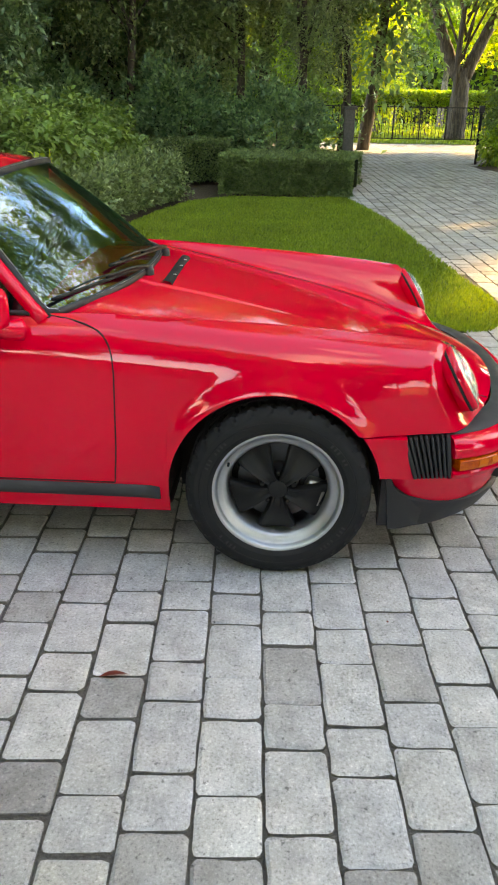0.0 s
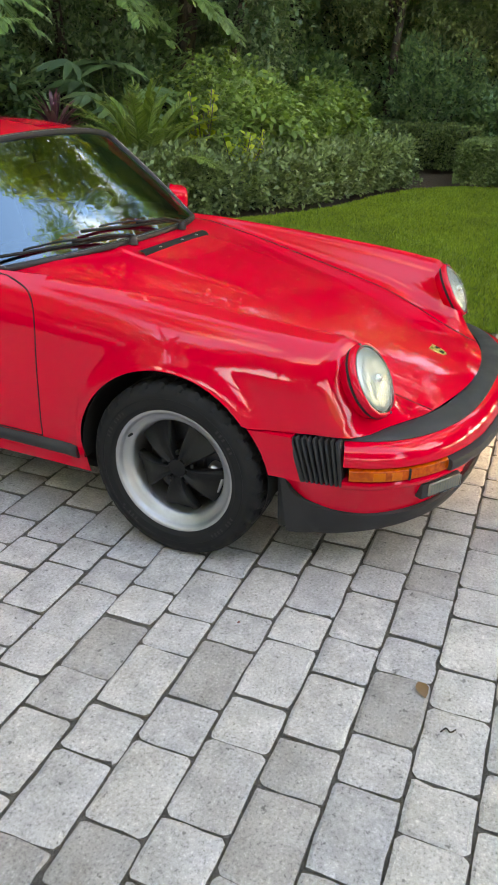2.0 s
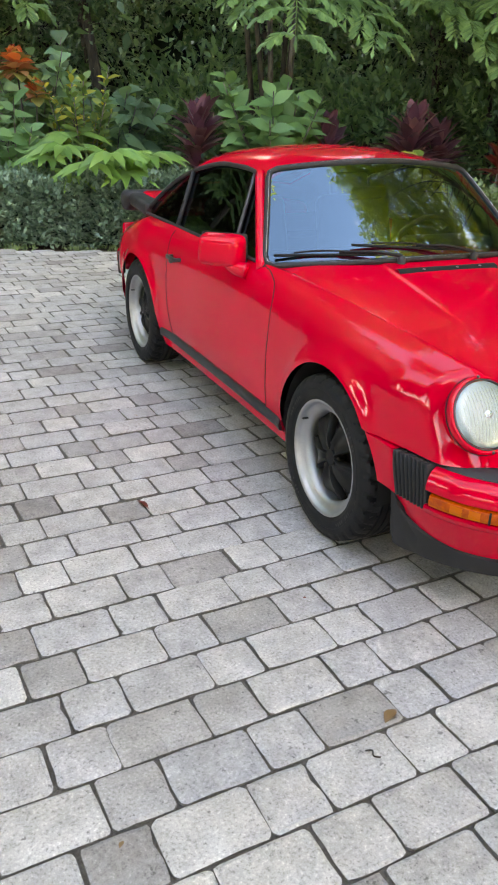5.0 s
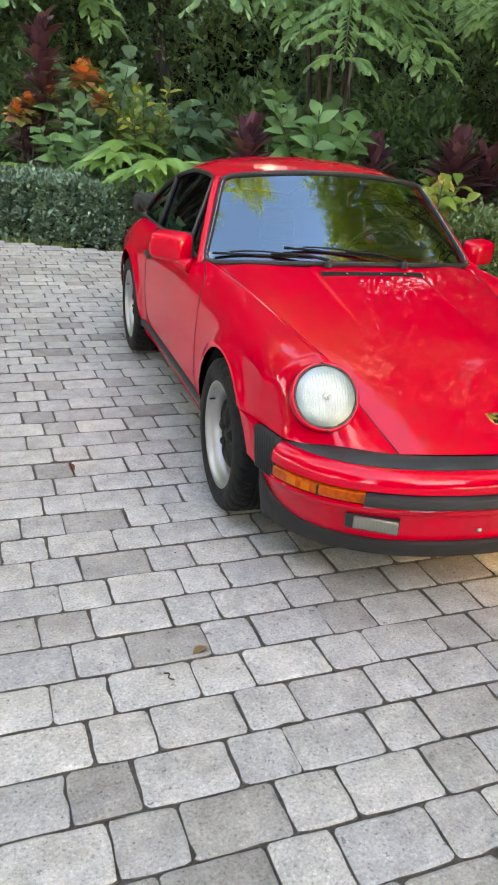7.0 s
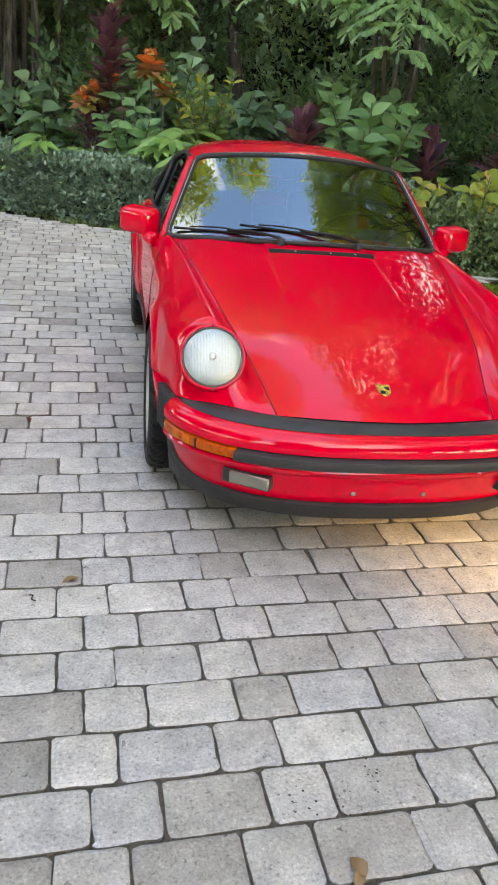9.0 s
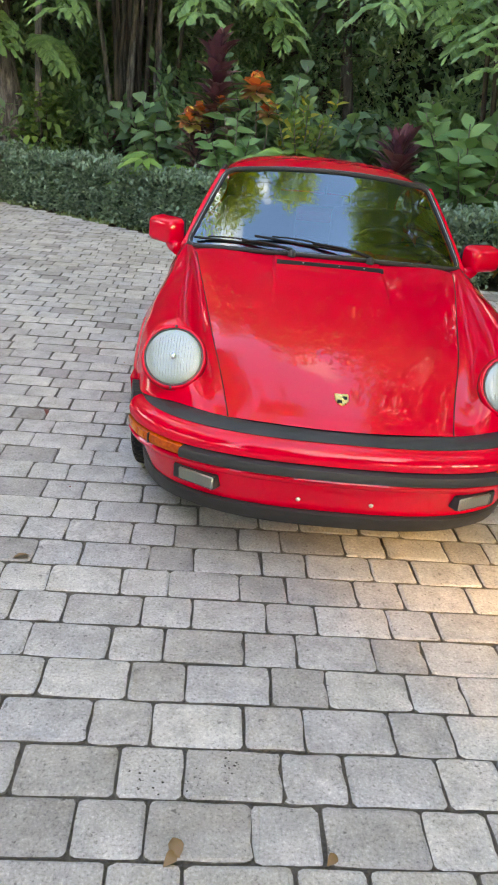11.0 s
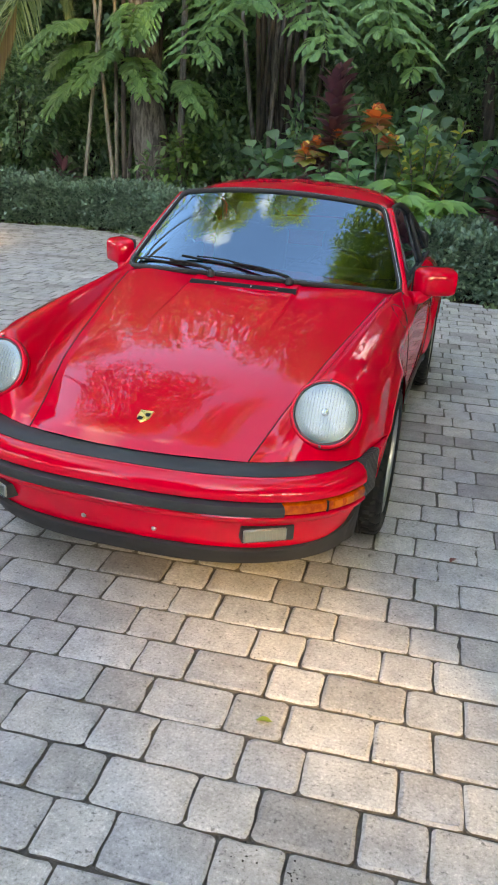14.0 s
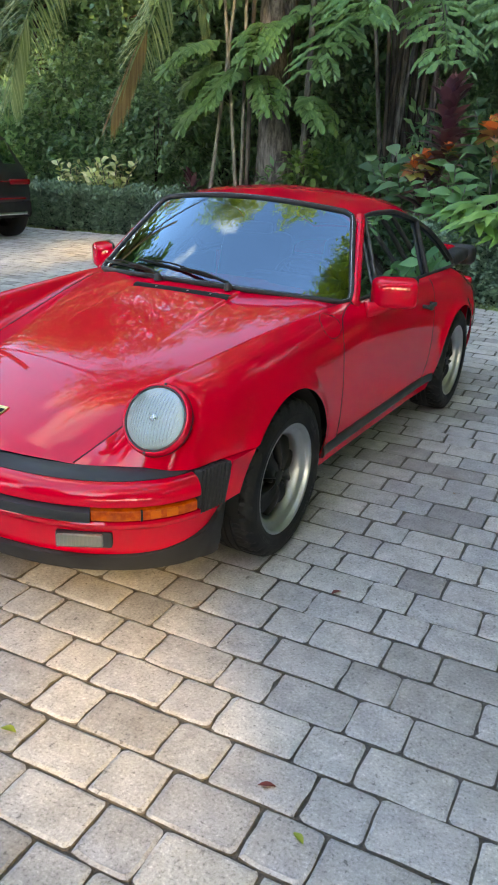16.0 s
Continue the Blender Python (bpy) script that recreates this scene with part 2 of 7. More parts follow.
PAINT = m_paint()
RUBBER = m_plastic("black_rubber", (0.022, 0.022, 0.024), 0.55)
TRIM = m_plastic("grey_black_trim", (0.030, 0.031, 0.034), 0.48)
TYRE = m_plastic("tyre_rubber", (0.007, 0.007, 0.0078), 0.66, 90.0, 0.3)
DARK = m_plastic("dark_liner", (0.010, 0.010, 0.010), 0.9)
GAP = Mat("panel_gap", (0.006, 0.004, 0.004), 0.9).m
SPOKE = m_plastic("black_spoke_paint", (0.005, 0.005, 0.0055), 0.5, 300.0, 0.1)
SILVER = m_metal("polished_aluminium", (0.43, 0.435, 0.44), 0.44)
STEEL = m_metal("brushed_steel", (0.45, 0.45, 0.45), 0.4)
DARK_STEEL = m_metal("dark_steel", (0.10, 0.10, 0.105), 0.5)
CHROME = m_metal("chrome", (0.85, 0.85, 0.85), 0.08)
# Raised IOR and blue gloss tint strengthen the sky in the windscreen's reflection.
PANE = m_glass("window_glass", (0.46, 0.51, 0.49), 2.5, 0.0, (0.60, 0.86, 1.0))
SIDE_PANE = m_glass("side_window_glass", (0.075, 0.095, 0.095), 1.55)
LENS = m_glass("lamp_glass", (0.93, 0.95, 0.94), 1.55)
AMBER_LENS = Mat("amber_lens", (0.48, 0.06, 0.0005), 0.2, Coat_Weight=0.35, Specular_IOR_Level=0.25)
AMBER_LENS.link(AMBER_LENS.ramp(AMBER_LENS.noise(60.0, 2), (0.35, (0.38, 0.04, 0.0004)), (0.7, (0.56, 0.085, 0.0008))), "Base Color")
AMBER_LENS.bump(AMBER_LENS.noise(190.0, 1), 0.25, 0.002)
AMBER = AMBER_LENS.m
AMBER_CELL = Mat("amber_reflector_cell", (0.60, 0.115, 0.0015), 0.2, Coat_Weight=0.35, Specular_IOR_Level=0.25)
AMBER_CELL.bump(AMBER_CELL.noise(240.0, 1), 0.5, 0.003)
AMBER_BRIGHT = AMBER_CELL.m
FOG_BACK = m_metal("dull_reflector", (0.50, 0.48, 0.42), 0.45)


def m_lamp(name, milk):
    """Lamp glass: clear, mixed with a share of pale diffuse colour."""
    m = Mat(name, (0.80, 0.83, 0.81), 0.22, Coat_Weight=1.0, Coat_Roughness=0.02)
    m.link(m.ramp(m.noise(26.0, 4), (0.3, (0.42, 0.50, 0.51)), (0.7, (0.58, 0.67, 0.68))), "Base Color")
    clear = m.node("BsdfTransparent", Color=(0.95, 0.97, 0.96, 1))
    mix = m.node("MixShader", Fac=milk)
    m.t.links.new(clear.outputs[0], mix.inputs[1])
    m.t.links.new(m.s.outputs[0], mix.inputs[2])
    m.t.links.new(mix.outputs[0], m.t.nodes["Material Output"].inputs["Surface"])
    return m.m


HEAD_LENS = m_lamp("headlight_glass", 0.30)
REFLECTOR = m_metal("lamp_reflector", (0.37, 0.41, 0.41), 0.38)
GOLD = m_metal("gold_enamel", (0.80, 0.58, 0.22), 0.3)
CABIN = m_plastic("black_cabin_leather", (0.02, 0.019, 0.018), 0.6, 120.0, 0.4)
CARPET = m_plastic("dark_carpet", (0.014, 0.013, 0.013), 0.95)


# ---- ground ----
SOIL = m_soil("mulch", (0.030, 0.020, 0.013), (0.085, 0.058, 0.040))
SAND = m_soil("joint_sand", (0.070, 0.061, 0.052), (0.150, 0.134, 0.115), 60.0)
PAVER = m_paver("concrete_paver", False)
PAVER_ONE = m_paver("concrete_paver_piece", True)
GRASS_SOIL = m_soil("turf_soil", (0.035, 0.055, 0.012), (0.06, 0.10, 0.02), 18.0)


def flat(name, outline, z, mat, label, category):
    ob = new(name, mesh_from(name, [(x, y, z) for x, y in outline], [tuple(range(len(outline)))], mat, False))
    return tagged(ob, label, category, kind="structure")


flat("ground", [(-300, -300), (300, -300), (300, 300), (-300, 300)], -0.05, SOIL, "dark mulched garden soil round the drive", "ground")


# ---- driveway: courses of two paver lengths on a sand bed ----
TO_WORLD = pose(0, 0, 0, 0, 0, 3.1) @ pose(-0.136, -3.036, 0)
PITCH, SHORT, LONG, GAP_W = 0.1645, 0.163, 0.2445, 0.0036
# where the short pavers lie along each course
COURSE = (2.108, 2.034, 2.123, 2.150, 2.038, 2.141, 2.044, 2.137, 2.040, 2.143, 2.046, 2.113, 2.047, 1.947, 1.866, 1.960, 2.036, 1.952, 2.032, 1.949, 2.033, 1.953, 2.027)
LAWN_EDGE = [(1.06, 2.38), (1.42, 2.36), (1.62, 2.75), (1.68, 3.3), (1.60, 4.0), (1.46, 5.6), (1.32, 7.2), (1.08, 8.8), (0.80, 10.2)]
BED_EDGE = [(-4.6, 3.2), (-5.0, 2.2), (-5.4, 1.3), (-6.0, 0.2), (-6.35, -0.9), (-6.9, -1.9), (-7.6, -2.9), (-8.4, -4.0), (-8.8, -5.2), (-8.6, -6.6), (-8.2, -8.2), (-7.9, -10.5)]
LAWN_CURVE = spline(LAWN_EDGE, 60)
BED_CURVE = spline(BED_EDGE, 80)
DRIVE = [(-7.9, -14.0), (14, -14.0), (14, 12.0), (5.2, 14.0), (4.2, 16.5), (5.5, 20.0), (14, 23.5), (14, 26.2), (0.2, 26.2), (0.6, 18.0), (0.80, 10.2)]
DRIVE += [tuple(p) for p in LAWN_CURVE[::-1]] + [(-4.2, 2.5)] + [tuple(p) for p in BED_CURVE]


def inside(px, py, poly):
    """Which of the points lie in the outline."""
    poly = np.array(poly)
    hit = np.zeros(len(px), bool)
    x0, y0 = poly[-1]
    for x1, y1 in poly:
        cross = ((y1 > py) != (y0 > py)) & (px < (x0 - x1) * (py - y1) / (y0 - y1 + 1e-12) + x1)
        hit ^= cross
        x0, y0 = x1, y1
    return hit


flat("road", DRIVE, -0.0085, SAND, "sandy joints under the grey driveway pavers", "driveway bed")


def paver_shape(length, width, seed, fine=False):
    """A tumbled paver: uneven outline, worn rounded top edge."""
    r = np.random.default_rng(seed)
    a, b, c = length / 2 - GAP_W / 2, width / 2 - GAP_W / 2, 0.0145 if fine else 0.0165
    corners = [(-a + c, -b), (a - c, -b), (a, -b + c), (a, b - c), (a - c, b), (-a + c, b), (-a, b - c), (-a, -b + c)]
    knee = 0.3 * c
    out = []
    for i, p in enumerate(corners):
        q = corners[(i + 1) % 8]
        out.append(p)
        if i % 2 == 1:
            out.append((math.copysign(a - knee, p[0]), math.copysign(b - knee, p[1])))
        if fine and i % 2 == 0:
            out += [(p[0] + (q[0] - p[0]) * t, p[1] + (q[1] - p[1]) * t) for t in (0.33, 0.67)]
    out = np.array(out) + r.normal(0, 0.0021, (len(out), 2))
    n = len(out)
    verts = []
    for inset, z in ((0.0, -0.03), (0.0003, -0.008), (0.0018 if fine else 0.0027, -0.0032 if fine else -0.0025), (0.0105, 0.0)):
        scale = np.array([(a - inset) / a, (b - inset) / b])
        verts += [(x, y, z + (r.normal(0, 0.0007) if z == 0 else 0)) for x, y in out * scale]
    faces = grid_faces(4, n, True) + [tuple(range(3 * n, 4 * n))]
    return np.array(verts), faces


def plain_shape(length, width, seed):
    """A paver far from the camera: the same outline, fewer edges."""
    r = np.random.default_rng(seed)
    a, b, c = length / 2 - GAP_W / 2, width / 2 - GAP_W / 2, 0.0180
    out = np.array([(-a + c, -b), (a - c, -b), (a, -b + c), (a, b - c), (a - c, b), (-a + c, b), (-a, b - c), (-a, -b + c)]) + r.normal(0, 0.002, (8, 2))
    verts = [(x - math.copysign(i, x), y - math.copysign(i, y), z) for i, z in ((0.0, -0.02), (0.0030, -0.0022), (0.0100, 0.0)) for x, y in out]
    return np.array(verts), grid_faces(3, 8, True) + [tuple(range(16, 24))]


def course_pieces():
    """Centres, long or short, of every paver of the drive, in the drive's own frame."""
    r = np.random.default_rng(11)
    found = []
    for i in range(-60, 92):
        x = 0.048 + PITCH * (i + 0.5)
        if -13 <= i <= 9:
            y = COURSE[i + 13]
        else:
            y = (1.99 if i > 9 else 2.09) + (0.041 if i % 2 else -0.041) + r.normal(0, 0.012)
        y -= 34 * (LONG + SHORT)
        while y < 30.0:
            found.append((x, y + r.normal(0, 0.0012), False))
            found.append((x, y + (LONG + SHORT) / 2 + r.normal(0, 0.0012), True))
            y += LONG + SHORT
    return found


ALL = course_pieces()
mx = np.array([p[0] for p in ALL])
my = np.array([p[1] for p in ALL])
wx = np.array([(TO_WORLD @ Vector((a, b, 0))).to_tuple()[:2] for a, b in zip(mx, my)])
ok = inside(wx[:, 0], wx[:, 1], DRIVE)
near = ok & (wx[:, 0] > -0.35) & (wx[:, 0] < 2.05) & (wx[:, 1] > -2.05) & (wx[:, 1] < 1.9)
near &= ~((wx[:, 0] < 0.62) & (np.abs(wx[:, 1]) < 0.72))
SHAPES = {True: [paver_shape(LONG, PITCH, 40 + i) for i in range(8)], False: [paver_shape(SHORT, PITCH, 60 + i) for i in range(8)]}
PLAIN = {True: [plain_shape(LONG, PITCH, 20 + i) for i in range(8)], False: [plain_shape(SHORT, PITCH, 30 + i) for i in range(8)]}
PAVE_RNG = np.random.default_rng(5)
TURN90 = pose(0, 0, 0, 0, 0, 90)


def lay_rest(idx):
    verts, faces, base = [], [], 0
    m = np.array(TO_WORLD @ TURN90)
    for i in idx:
        close = -5.5 < wx[i, 0] < 3.4 and -4.5 < wx[i, 1] < 4.0
        v, f = (SHAPES if close else PLAIN)[bool(ALL[i][2])][PAVE_RNG.integers(8)]
        tilt = PAVE_RNG.normal(0, 0.006, 2)
        z = v[:, 2] + v[:, 0] * tilt[0] + v[:, 1] * tilt[1] + PAVE_RNG.normal(0, 0.0012)
        q = np.stack([-v[:, 1] + ALL[i][0], v[:, 0] + ALL[i][1], z, np.ones(len(v))], axis=1)
        verts.append((np.array(TO_WORLD) @ q.T).T[:, :3])
        faces += [tuple(k + base for k in t) for t in f]
        base += len(v)
    return np.vstack(verts), faces


FLANK = m_soil("joint_soil_and_shade_flank", (0.105, 0.094, 0.082), (0.200, 0.182, 0.162), 70.0)


def darken_flanks(me):
    """The sides of a paver below its worn edge take the joint's colour, soil and painted groove shade together."""
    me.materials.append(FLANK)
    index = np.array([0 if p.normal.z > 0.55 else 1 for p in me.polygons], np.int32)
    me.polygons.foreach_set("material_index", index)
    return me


drive = tagged(new("pavement"), "driveway of tumbled grey concrete pavers in straight courses", "driveway", kind="structure")
picks = np.flatnonzero(near)
order = np.argsort(np.hypot(wx[picks, 0] - 0.9, wx[picks, 1] + 0.3))
picks = picks[order][:298]
rest = np.setdiff1d(np.flatnonzero(ok), picks)
keep_cheap = (wx[rest, 0] > -10) & (wx[rest, 0] < 9)
rest = rest[keep_cheap]
body = part("paver_field", darken_flanks(mesh_from("paver_field", *lay_rest(rest), PAVER, False)), PAVER, drive, "field of tumbled grey pavers")
tagged(body, kind="stuff")
PIECE_MESH = {k: [darken_flanks(mesh_from("paver", *paver_shape(n, PITCH, 80 + i, True), PAVER_ONE, False)) for i in range(14)] for k, n in ((True, LONG), (False, SHORT))}
for i in picks:
    ob = new("paver", PIECE_MESH[bool(ALL[i][2])][PAVE_RNG.integers(14)])
    ob.parent = drive
    tilt = PAVE_RNG.normal(0, 0.35, 2)
    ob.matrix_basis = TO_WORLD @ pose(ALL[i][0], ALL[i][1], PAVE_RNG.normal(0, 0.0012), tilt[0], tilt[1], 90)


# ---- the red coupe: profile curves along its length (u runs forward) ----
NOSE, TAIL_END = 0.815, -3.22
ARCH_R = 0.347
ARCHES = ((-0.014, 0.313), (-2.272, 0.313))
hood_z = curve_of([(0.815, 0.538), (0.76, 0.566), (0.664, 0.600), (0.5, 0.655), (0.3, 0.716), (0.0, 0.786), (-0.25, 0.834), (-0.435, 0.868), (-0.62, 0.902)])
seam_y = curve_of([(0.815, 0.397), (0.5, 0.452), (0.2, 0.506), (-0.1, 0.556), (-0.4, 0.607), (-0.62, 0.640)])
seam_z = curve_of([(0.815, 0.529), (0.664, 0.578), (0.5, 0.630), (0.2, 0.706), (-0.1, 0.768), (-0.4, 0.826), (-0.62, 0.862)])
crown_y = curve_of([(0.815, 0.610), (0.62, 0.612), (0.3, 0.630), (0.0, 0.645), (-0.3, 0.660), (-0.62, 0.688), (-0.8, 0.706), (-1.3, 0.716), (-1.9, 0.716), (-2.3, 0.69), (-2.7, 0.62), (-3.0, 0.53), (-3.22, 0.45)])
crown_z = curve_of([(0.815, 0.536), (0.775, 0.618), (0.732, 0.705), (0.692, 0.768), (0.650, 0.797), (0.5, 0.807), (0.3, 0.822), (0.0, 0.845), (-0.3, 0.862), (-0.62, 0.874), (-0.8, 0.874), (-1.3, 0.872), (-1.9, 0.876), (-2.3, 0.872), (-2.7, 0.81), (-3.0, 0.73), (-3.22, 0.64)])
half_width = curve_of([(0.815, 0.735), (0.6, 0.758), (0.34, 0.780), (0.0, 0.792), (-0.35, 0.784), (-0.6, 0.783), (-1.2, 0.788), (-1.7, 0.795), (-1.95, 0.806), (-2.27, 0.824), (-2.7, 0.80), (-3.0, 0.735), (-3.22, 0.66)])
roof_z = curve_of([(-0.985, 1.268), (-1.1, 1.287), (-1.3, 1.306), (-1.5, 1.311), (-1.8, 1.292), (-2.1, 1.232), (-2.4, 1.130), (-2.7, 0.995), (-3.0, 0.845), (-3.22, 0.72)])
roof_y = curve_of([(-0.985, 0.545), (-1.5, 0.565), (-2.0, 0.540), (-2.5, 0.470), (-3.0, 0.42), (-3.22, 0.38)])
window_top = curve_of([(-0.985, 1.168), (-1.12, 1.192), (-1.3, 1.206), (-1.5, 1.205), (-1.8, 1.166), (-2.05, 1.096), (-2.25, 0.998), (-2.38, 0.900), (-2.40, 0.876)])


def bend(u):
    """How much the nose is rounded in plan."""
    return 0.43 * smoothstep(0.28, 0.80, u)


def lower_edge(u):
    low = 0.20 if u < 0.2 else 0.528
    for xc, zc in ARCHES:
        d = ARCH_R ** 2 - (u - xc) ** 2
        if d >= 0:
            low = max(low, zc + math.sqrt(d))
    if u < -2.62:
        low = max(low, 0.46)
    return low


def flare(u, z):
    """The lip that stands out round each wheel."""
    out = 0.0
    for xc, zc in ARCHES:
        r = math.hypot(u - xc, z - zc)
        out += 0.020 * math.exp(-((r - ARCH_R) / 0.045) ** 2) * smoothstep(0.15, 0.4, z)
    return out


def side_line(u):
    """The section from the crown of the wing down to the sill."""
    cy, cz, w = crown_y(u), crown_z(u), half_width(u)
    span = cz - 0.47
    pts = [(cy, cz), (cy + 0.50 * (w - cy), cz - 0.10 * span), (cy + 0.86 * (w - cy), cz - 0.32 * span), (w, cz - 0.72 * span),
           (w, 0.46 if span > 0.1 else cz - 0.9 * span), (w - 0.006, 0.38), (w - 0.022, 0.29), (w - 0.05, 0.185)]
    return spline(pts, 90)


def side_y(u, z):
    line = side_line(u)
    i = int(np.argmin(np.abs(line[:, 1] - z)))
    return float(line[i, 0]) + flare(u, z)


N_TOP, N_WING, N_SIDE = 26, 9, 26


def half_section(u):
    """Points of the half section: hood, wing's inner slope, outer side."""
    sy, sz, cy, cz, hz = seam_y(u), seam_z(u), crown_y(u), crown_z(u), hood_z(u)
    raise_ = 0.009 * smoothstep(0.1, -0.35, u)
    top = []
    crease = np.array((0.246, 0.251, 0.2565, 0.262, 0.267)) * min(1.0, sy / 0.30)
    for y in np.sort(np.concatenate([np.linspace(0, sy, N_TOP - 5), crease])):
        s = y / sy
        z = hz + (sz - hz) * (0.35 * s ** 2 + 0.65 * s ** 4) + raise_ * (1 - smoothstep(0.248, 0.265, y))
        top.append((y, z))
    wing = spline([(sy, sz), (sy + 0.34 * (cy - sy), sz + 0.16 * (cz - sz)), (sy + 0.70 * (cy - sy), sz + 0.80 * (cz - sz)), (cy, cz)], N_WING)
    side = side_line(u)
    low = lower_edge(u)
    keep = side[side[:, 1] > low]
    if len(keep) < 2:
        keep = side[:2]
    cut = side[min(len(keep), len(side) - 1)]
    a = keep[-1]
    f = (a[1] - low) / max(a[1] - cut[1], 1e-6)
    end = a + (cut - a) * min(max(f, 0), 1)
    side = resample(np.vstack([keep, end]), N_SIDE)
    pts = np.vstack([top, wing[1:], side[1:]])
    out = []
    for k, (y, z) in enumerate(pts):
        if k >= N_TOP + N_WING - 2:
            y += flare(u, z)
        out.append((u - bend(u) * y * y, y, z))
    return out


us = set(np.round(np.linspace(TAIL_END, NOSE, 92), 4))
for xc, zc in ARCHES:
    us |= set(np.round([xc + ARCH_R * math.cos(a) for a in np.linspace(0, math.pi, 33)], 4))
    us |= {round(xc + ARCH_R + 0.002, 4), round(xc - ARCH_R - 0.002, 4)}
us |= {-0.53, -1.78, -0.46, -0.62, -0.80, 0.78, 0.80}
US = sorted(us)
SECTIONS = np.array([half_section(u) for u in US])
I_SEAM, I_CROWN, I_END = N_TOP - 1, N_TOP + N_WING - 2, SECTIONS.shape[1] - 1


def shell(u0, u1, k0, k1, both=False):
    """A piece of the body between two stations and two lines of the section."""
    rows = [i for i, u in enumerate(US) if u0 - 1e-6 <= u <= u1 + 1e-6]
    if both:
        block = [[(p[0], -p[1], p[2]) for p in SECTIONS[i][k1:0:-1]] + [tuple(p) for p in SECTIONS[i][:k1 + 1]] for i in rows]
    else:
        block = [[tuple(p) for p in SECTIONS[i][k0:k1 + 1]] for i in rows]
    n = len(block[0])
    return [p for r in block for p in r], grid_faces(len(rows), n)


def pieces(name, piece, material, parent, label="", sides=True):
    """A part on each side of the car."""
    v, f = piece
    part(name, mesh_from(name, v, f, material), material, parent, label)
    if sides:
        v, f = mirrored(v, f)
        part(name, mesh_from(name, v, f, material), material, parent, label)


car = thing("sports_car", "glossy red two-door sports coupe with black trim parked on grey pavers", "car")
part("hood", mesh_from("hood", *shell(-0.46, NOSE, 0, I_SEAM, True), PAINT), PAINT, car, "long sloping red front hood")
part("cowl", mesh_from("cowl", *shell(-0.80, -0.46, 0, I_SEAM, True), PAINT), PAINT, car)
pieces("front_fender", shell(-0.53, NOSE, I_SEAM, I_END), PAINT, car, "red front fender with a raised crown")
pieces("pillar_base", shell(-0.80, -0.53, I_SEAM, I_CROWN), PAINT, car)
pieces("door", shell(-1.78, -0.53, I_CROWN, I_END), PAINT, car, "closed red door")
pieces("rear_fender", shell(TAIL_END, -1.78, I_CROWN, I_END), PAINT, car, "flared red rear fender")


def roof_section(u, n=34):
    r, cy, cz, ry = roof_z(u), crown_y(u) - 0.004, crown_z(u), roof_y(u)
    d = r - cz
    pts = [(0, r), (0.5 * ry, r - 0.035 * d), (0.82 * ry, r - 0.115 * d), (ry, r - 0.27 * d),
           (ry + 0.5 * (cy - ry), cz + 0.36 * d), (cy, cz)]
    line = spline(pts, 120)
    low = window_top(u) if u > -2.40 else cz
    line = line[line[:, 1] >= low - 1e-4]
    w = 0.10 * smoothstep(-1.35, -0.99, u)
    return [(u - w * (y / 0.54) ** 2, y, z) for y, z in resample(line, n)]


RU = sorted(set(np.round(np.linspace(-0.985, TAIL_END, 70), 4)) | {-1.96, -2.62, -2.40, -2.402})
ROOF = np.array([roof_section(u) for u in RU])
REAR_K = 17


def roof_piece(keep):
    n = ROOF.shape[1]
    block = [[(p[0], -p[1], p[2]) for p in row[:0:-1]] + [tuple(p) for p in row] for row in ROOF]
    faces = []
    for f in grid_faces(len(RU), 2 * n - 1):
        i, j = divmod(f[0], 2 * n - 1)
        k = abs(j + 0.5 - (n - 1))
        rear = -2.62 <= RU[i] and RU[i + 1] <= -1.96 and k < REAR_K
        if rear == keep:
            faces.append(f)
    return [p for r in block for p in r], faces


lining_v, lining_f = roof_piece(False)
part("headlining", mesh_from("headlining", [(p[0], p[1] * 0.985, p[2] - 0.012) for p in lining_v], lining_f, CABIN), CABIN, car)
part("roof", mesh_from("roof", *roof_piece(False), PAINT), PAINT, car, "red roof that slopes into a fastback tail")
rear_glass = part("rear_window", mesh_from("rear_window", *roof_piece(True), SIDE_PANE), SIDE_PANE, car)
rear_glass.visible_shadow = False

# windscreen with its rubber seal
def screen_point(s, t, out=0.0):
    a = abs(s)
    lo = Vector((-0.525 - 0.222 * a ** 2.3, 0.702 * s, 0.905 - 0.040 * a ** 2))
    hi = Vector((-0.985 - 0.104 * a ** 2, 0.537 * s, 1.266 - 0.045 * a ** 2))
    p = lo.lerp(hi, t)
    return p + Vector((0.55, 0.0, 0.75)) * (0.016 * math.sin(math.pi * t) * (1 - 0.5 * a) + out)


def screen_edge(inset=0.0, out=0.0, n=20):
    a, b = -1 + inset, 1 - inset
    lo, hi = inset * 1.0, 1 - inset * 1.0
    loop = [screen_point(s, lo, out) for s in np.linspace(a + 0.05, b - 0.05, n)]
    loop += [screen_point(b - 0.012, lo + 0.03, out)]
    loop += [screen_point(b, t, out) for t in np.linspace(lo + 0.10, hi - 0.10, n)]
    loop += [screen_point(b - 0.012, hi - 0.03, out)]
    loop += [screen_point(s, hi, out) for s in np.linspace(b - 0.07, a + 0.07, n)]
    loop += [screen_point(a + 0.012, hi - 0.03, out)]
    loop += [screen_point(a, t, out) for t in np.linspace(hi - 0.10, lo + 0.10, n)]
    loop += [screen_point(a + 0.012, lo + 0.03, out)]
    return loop + [loop[0]]


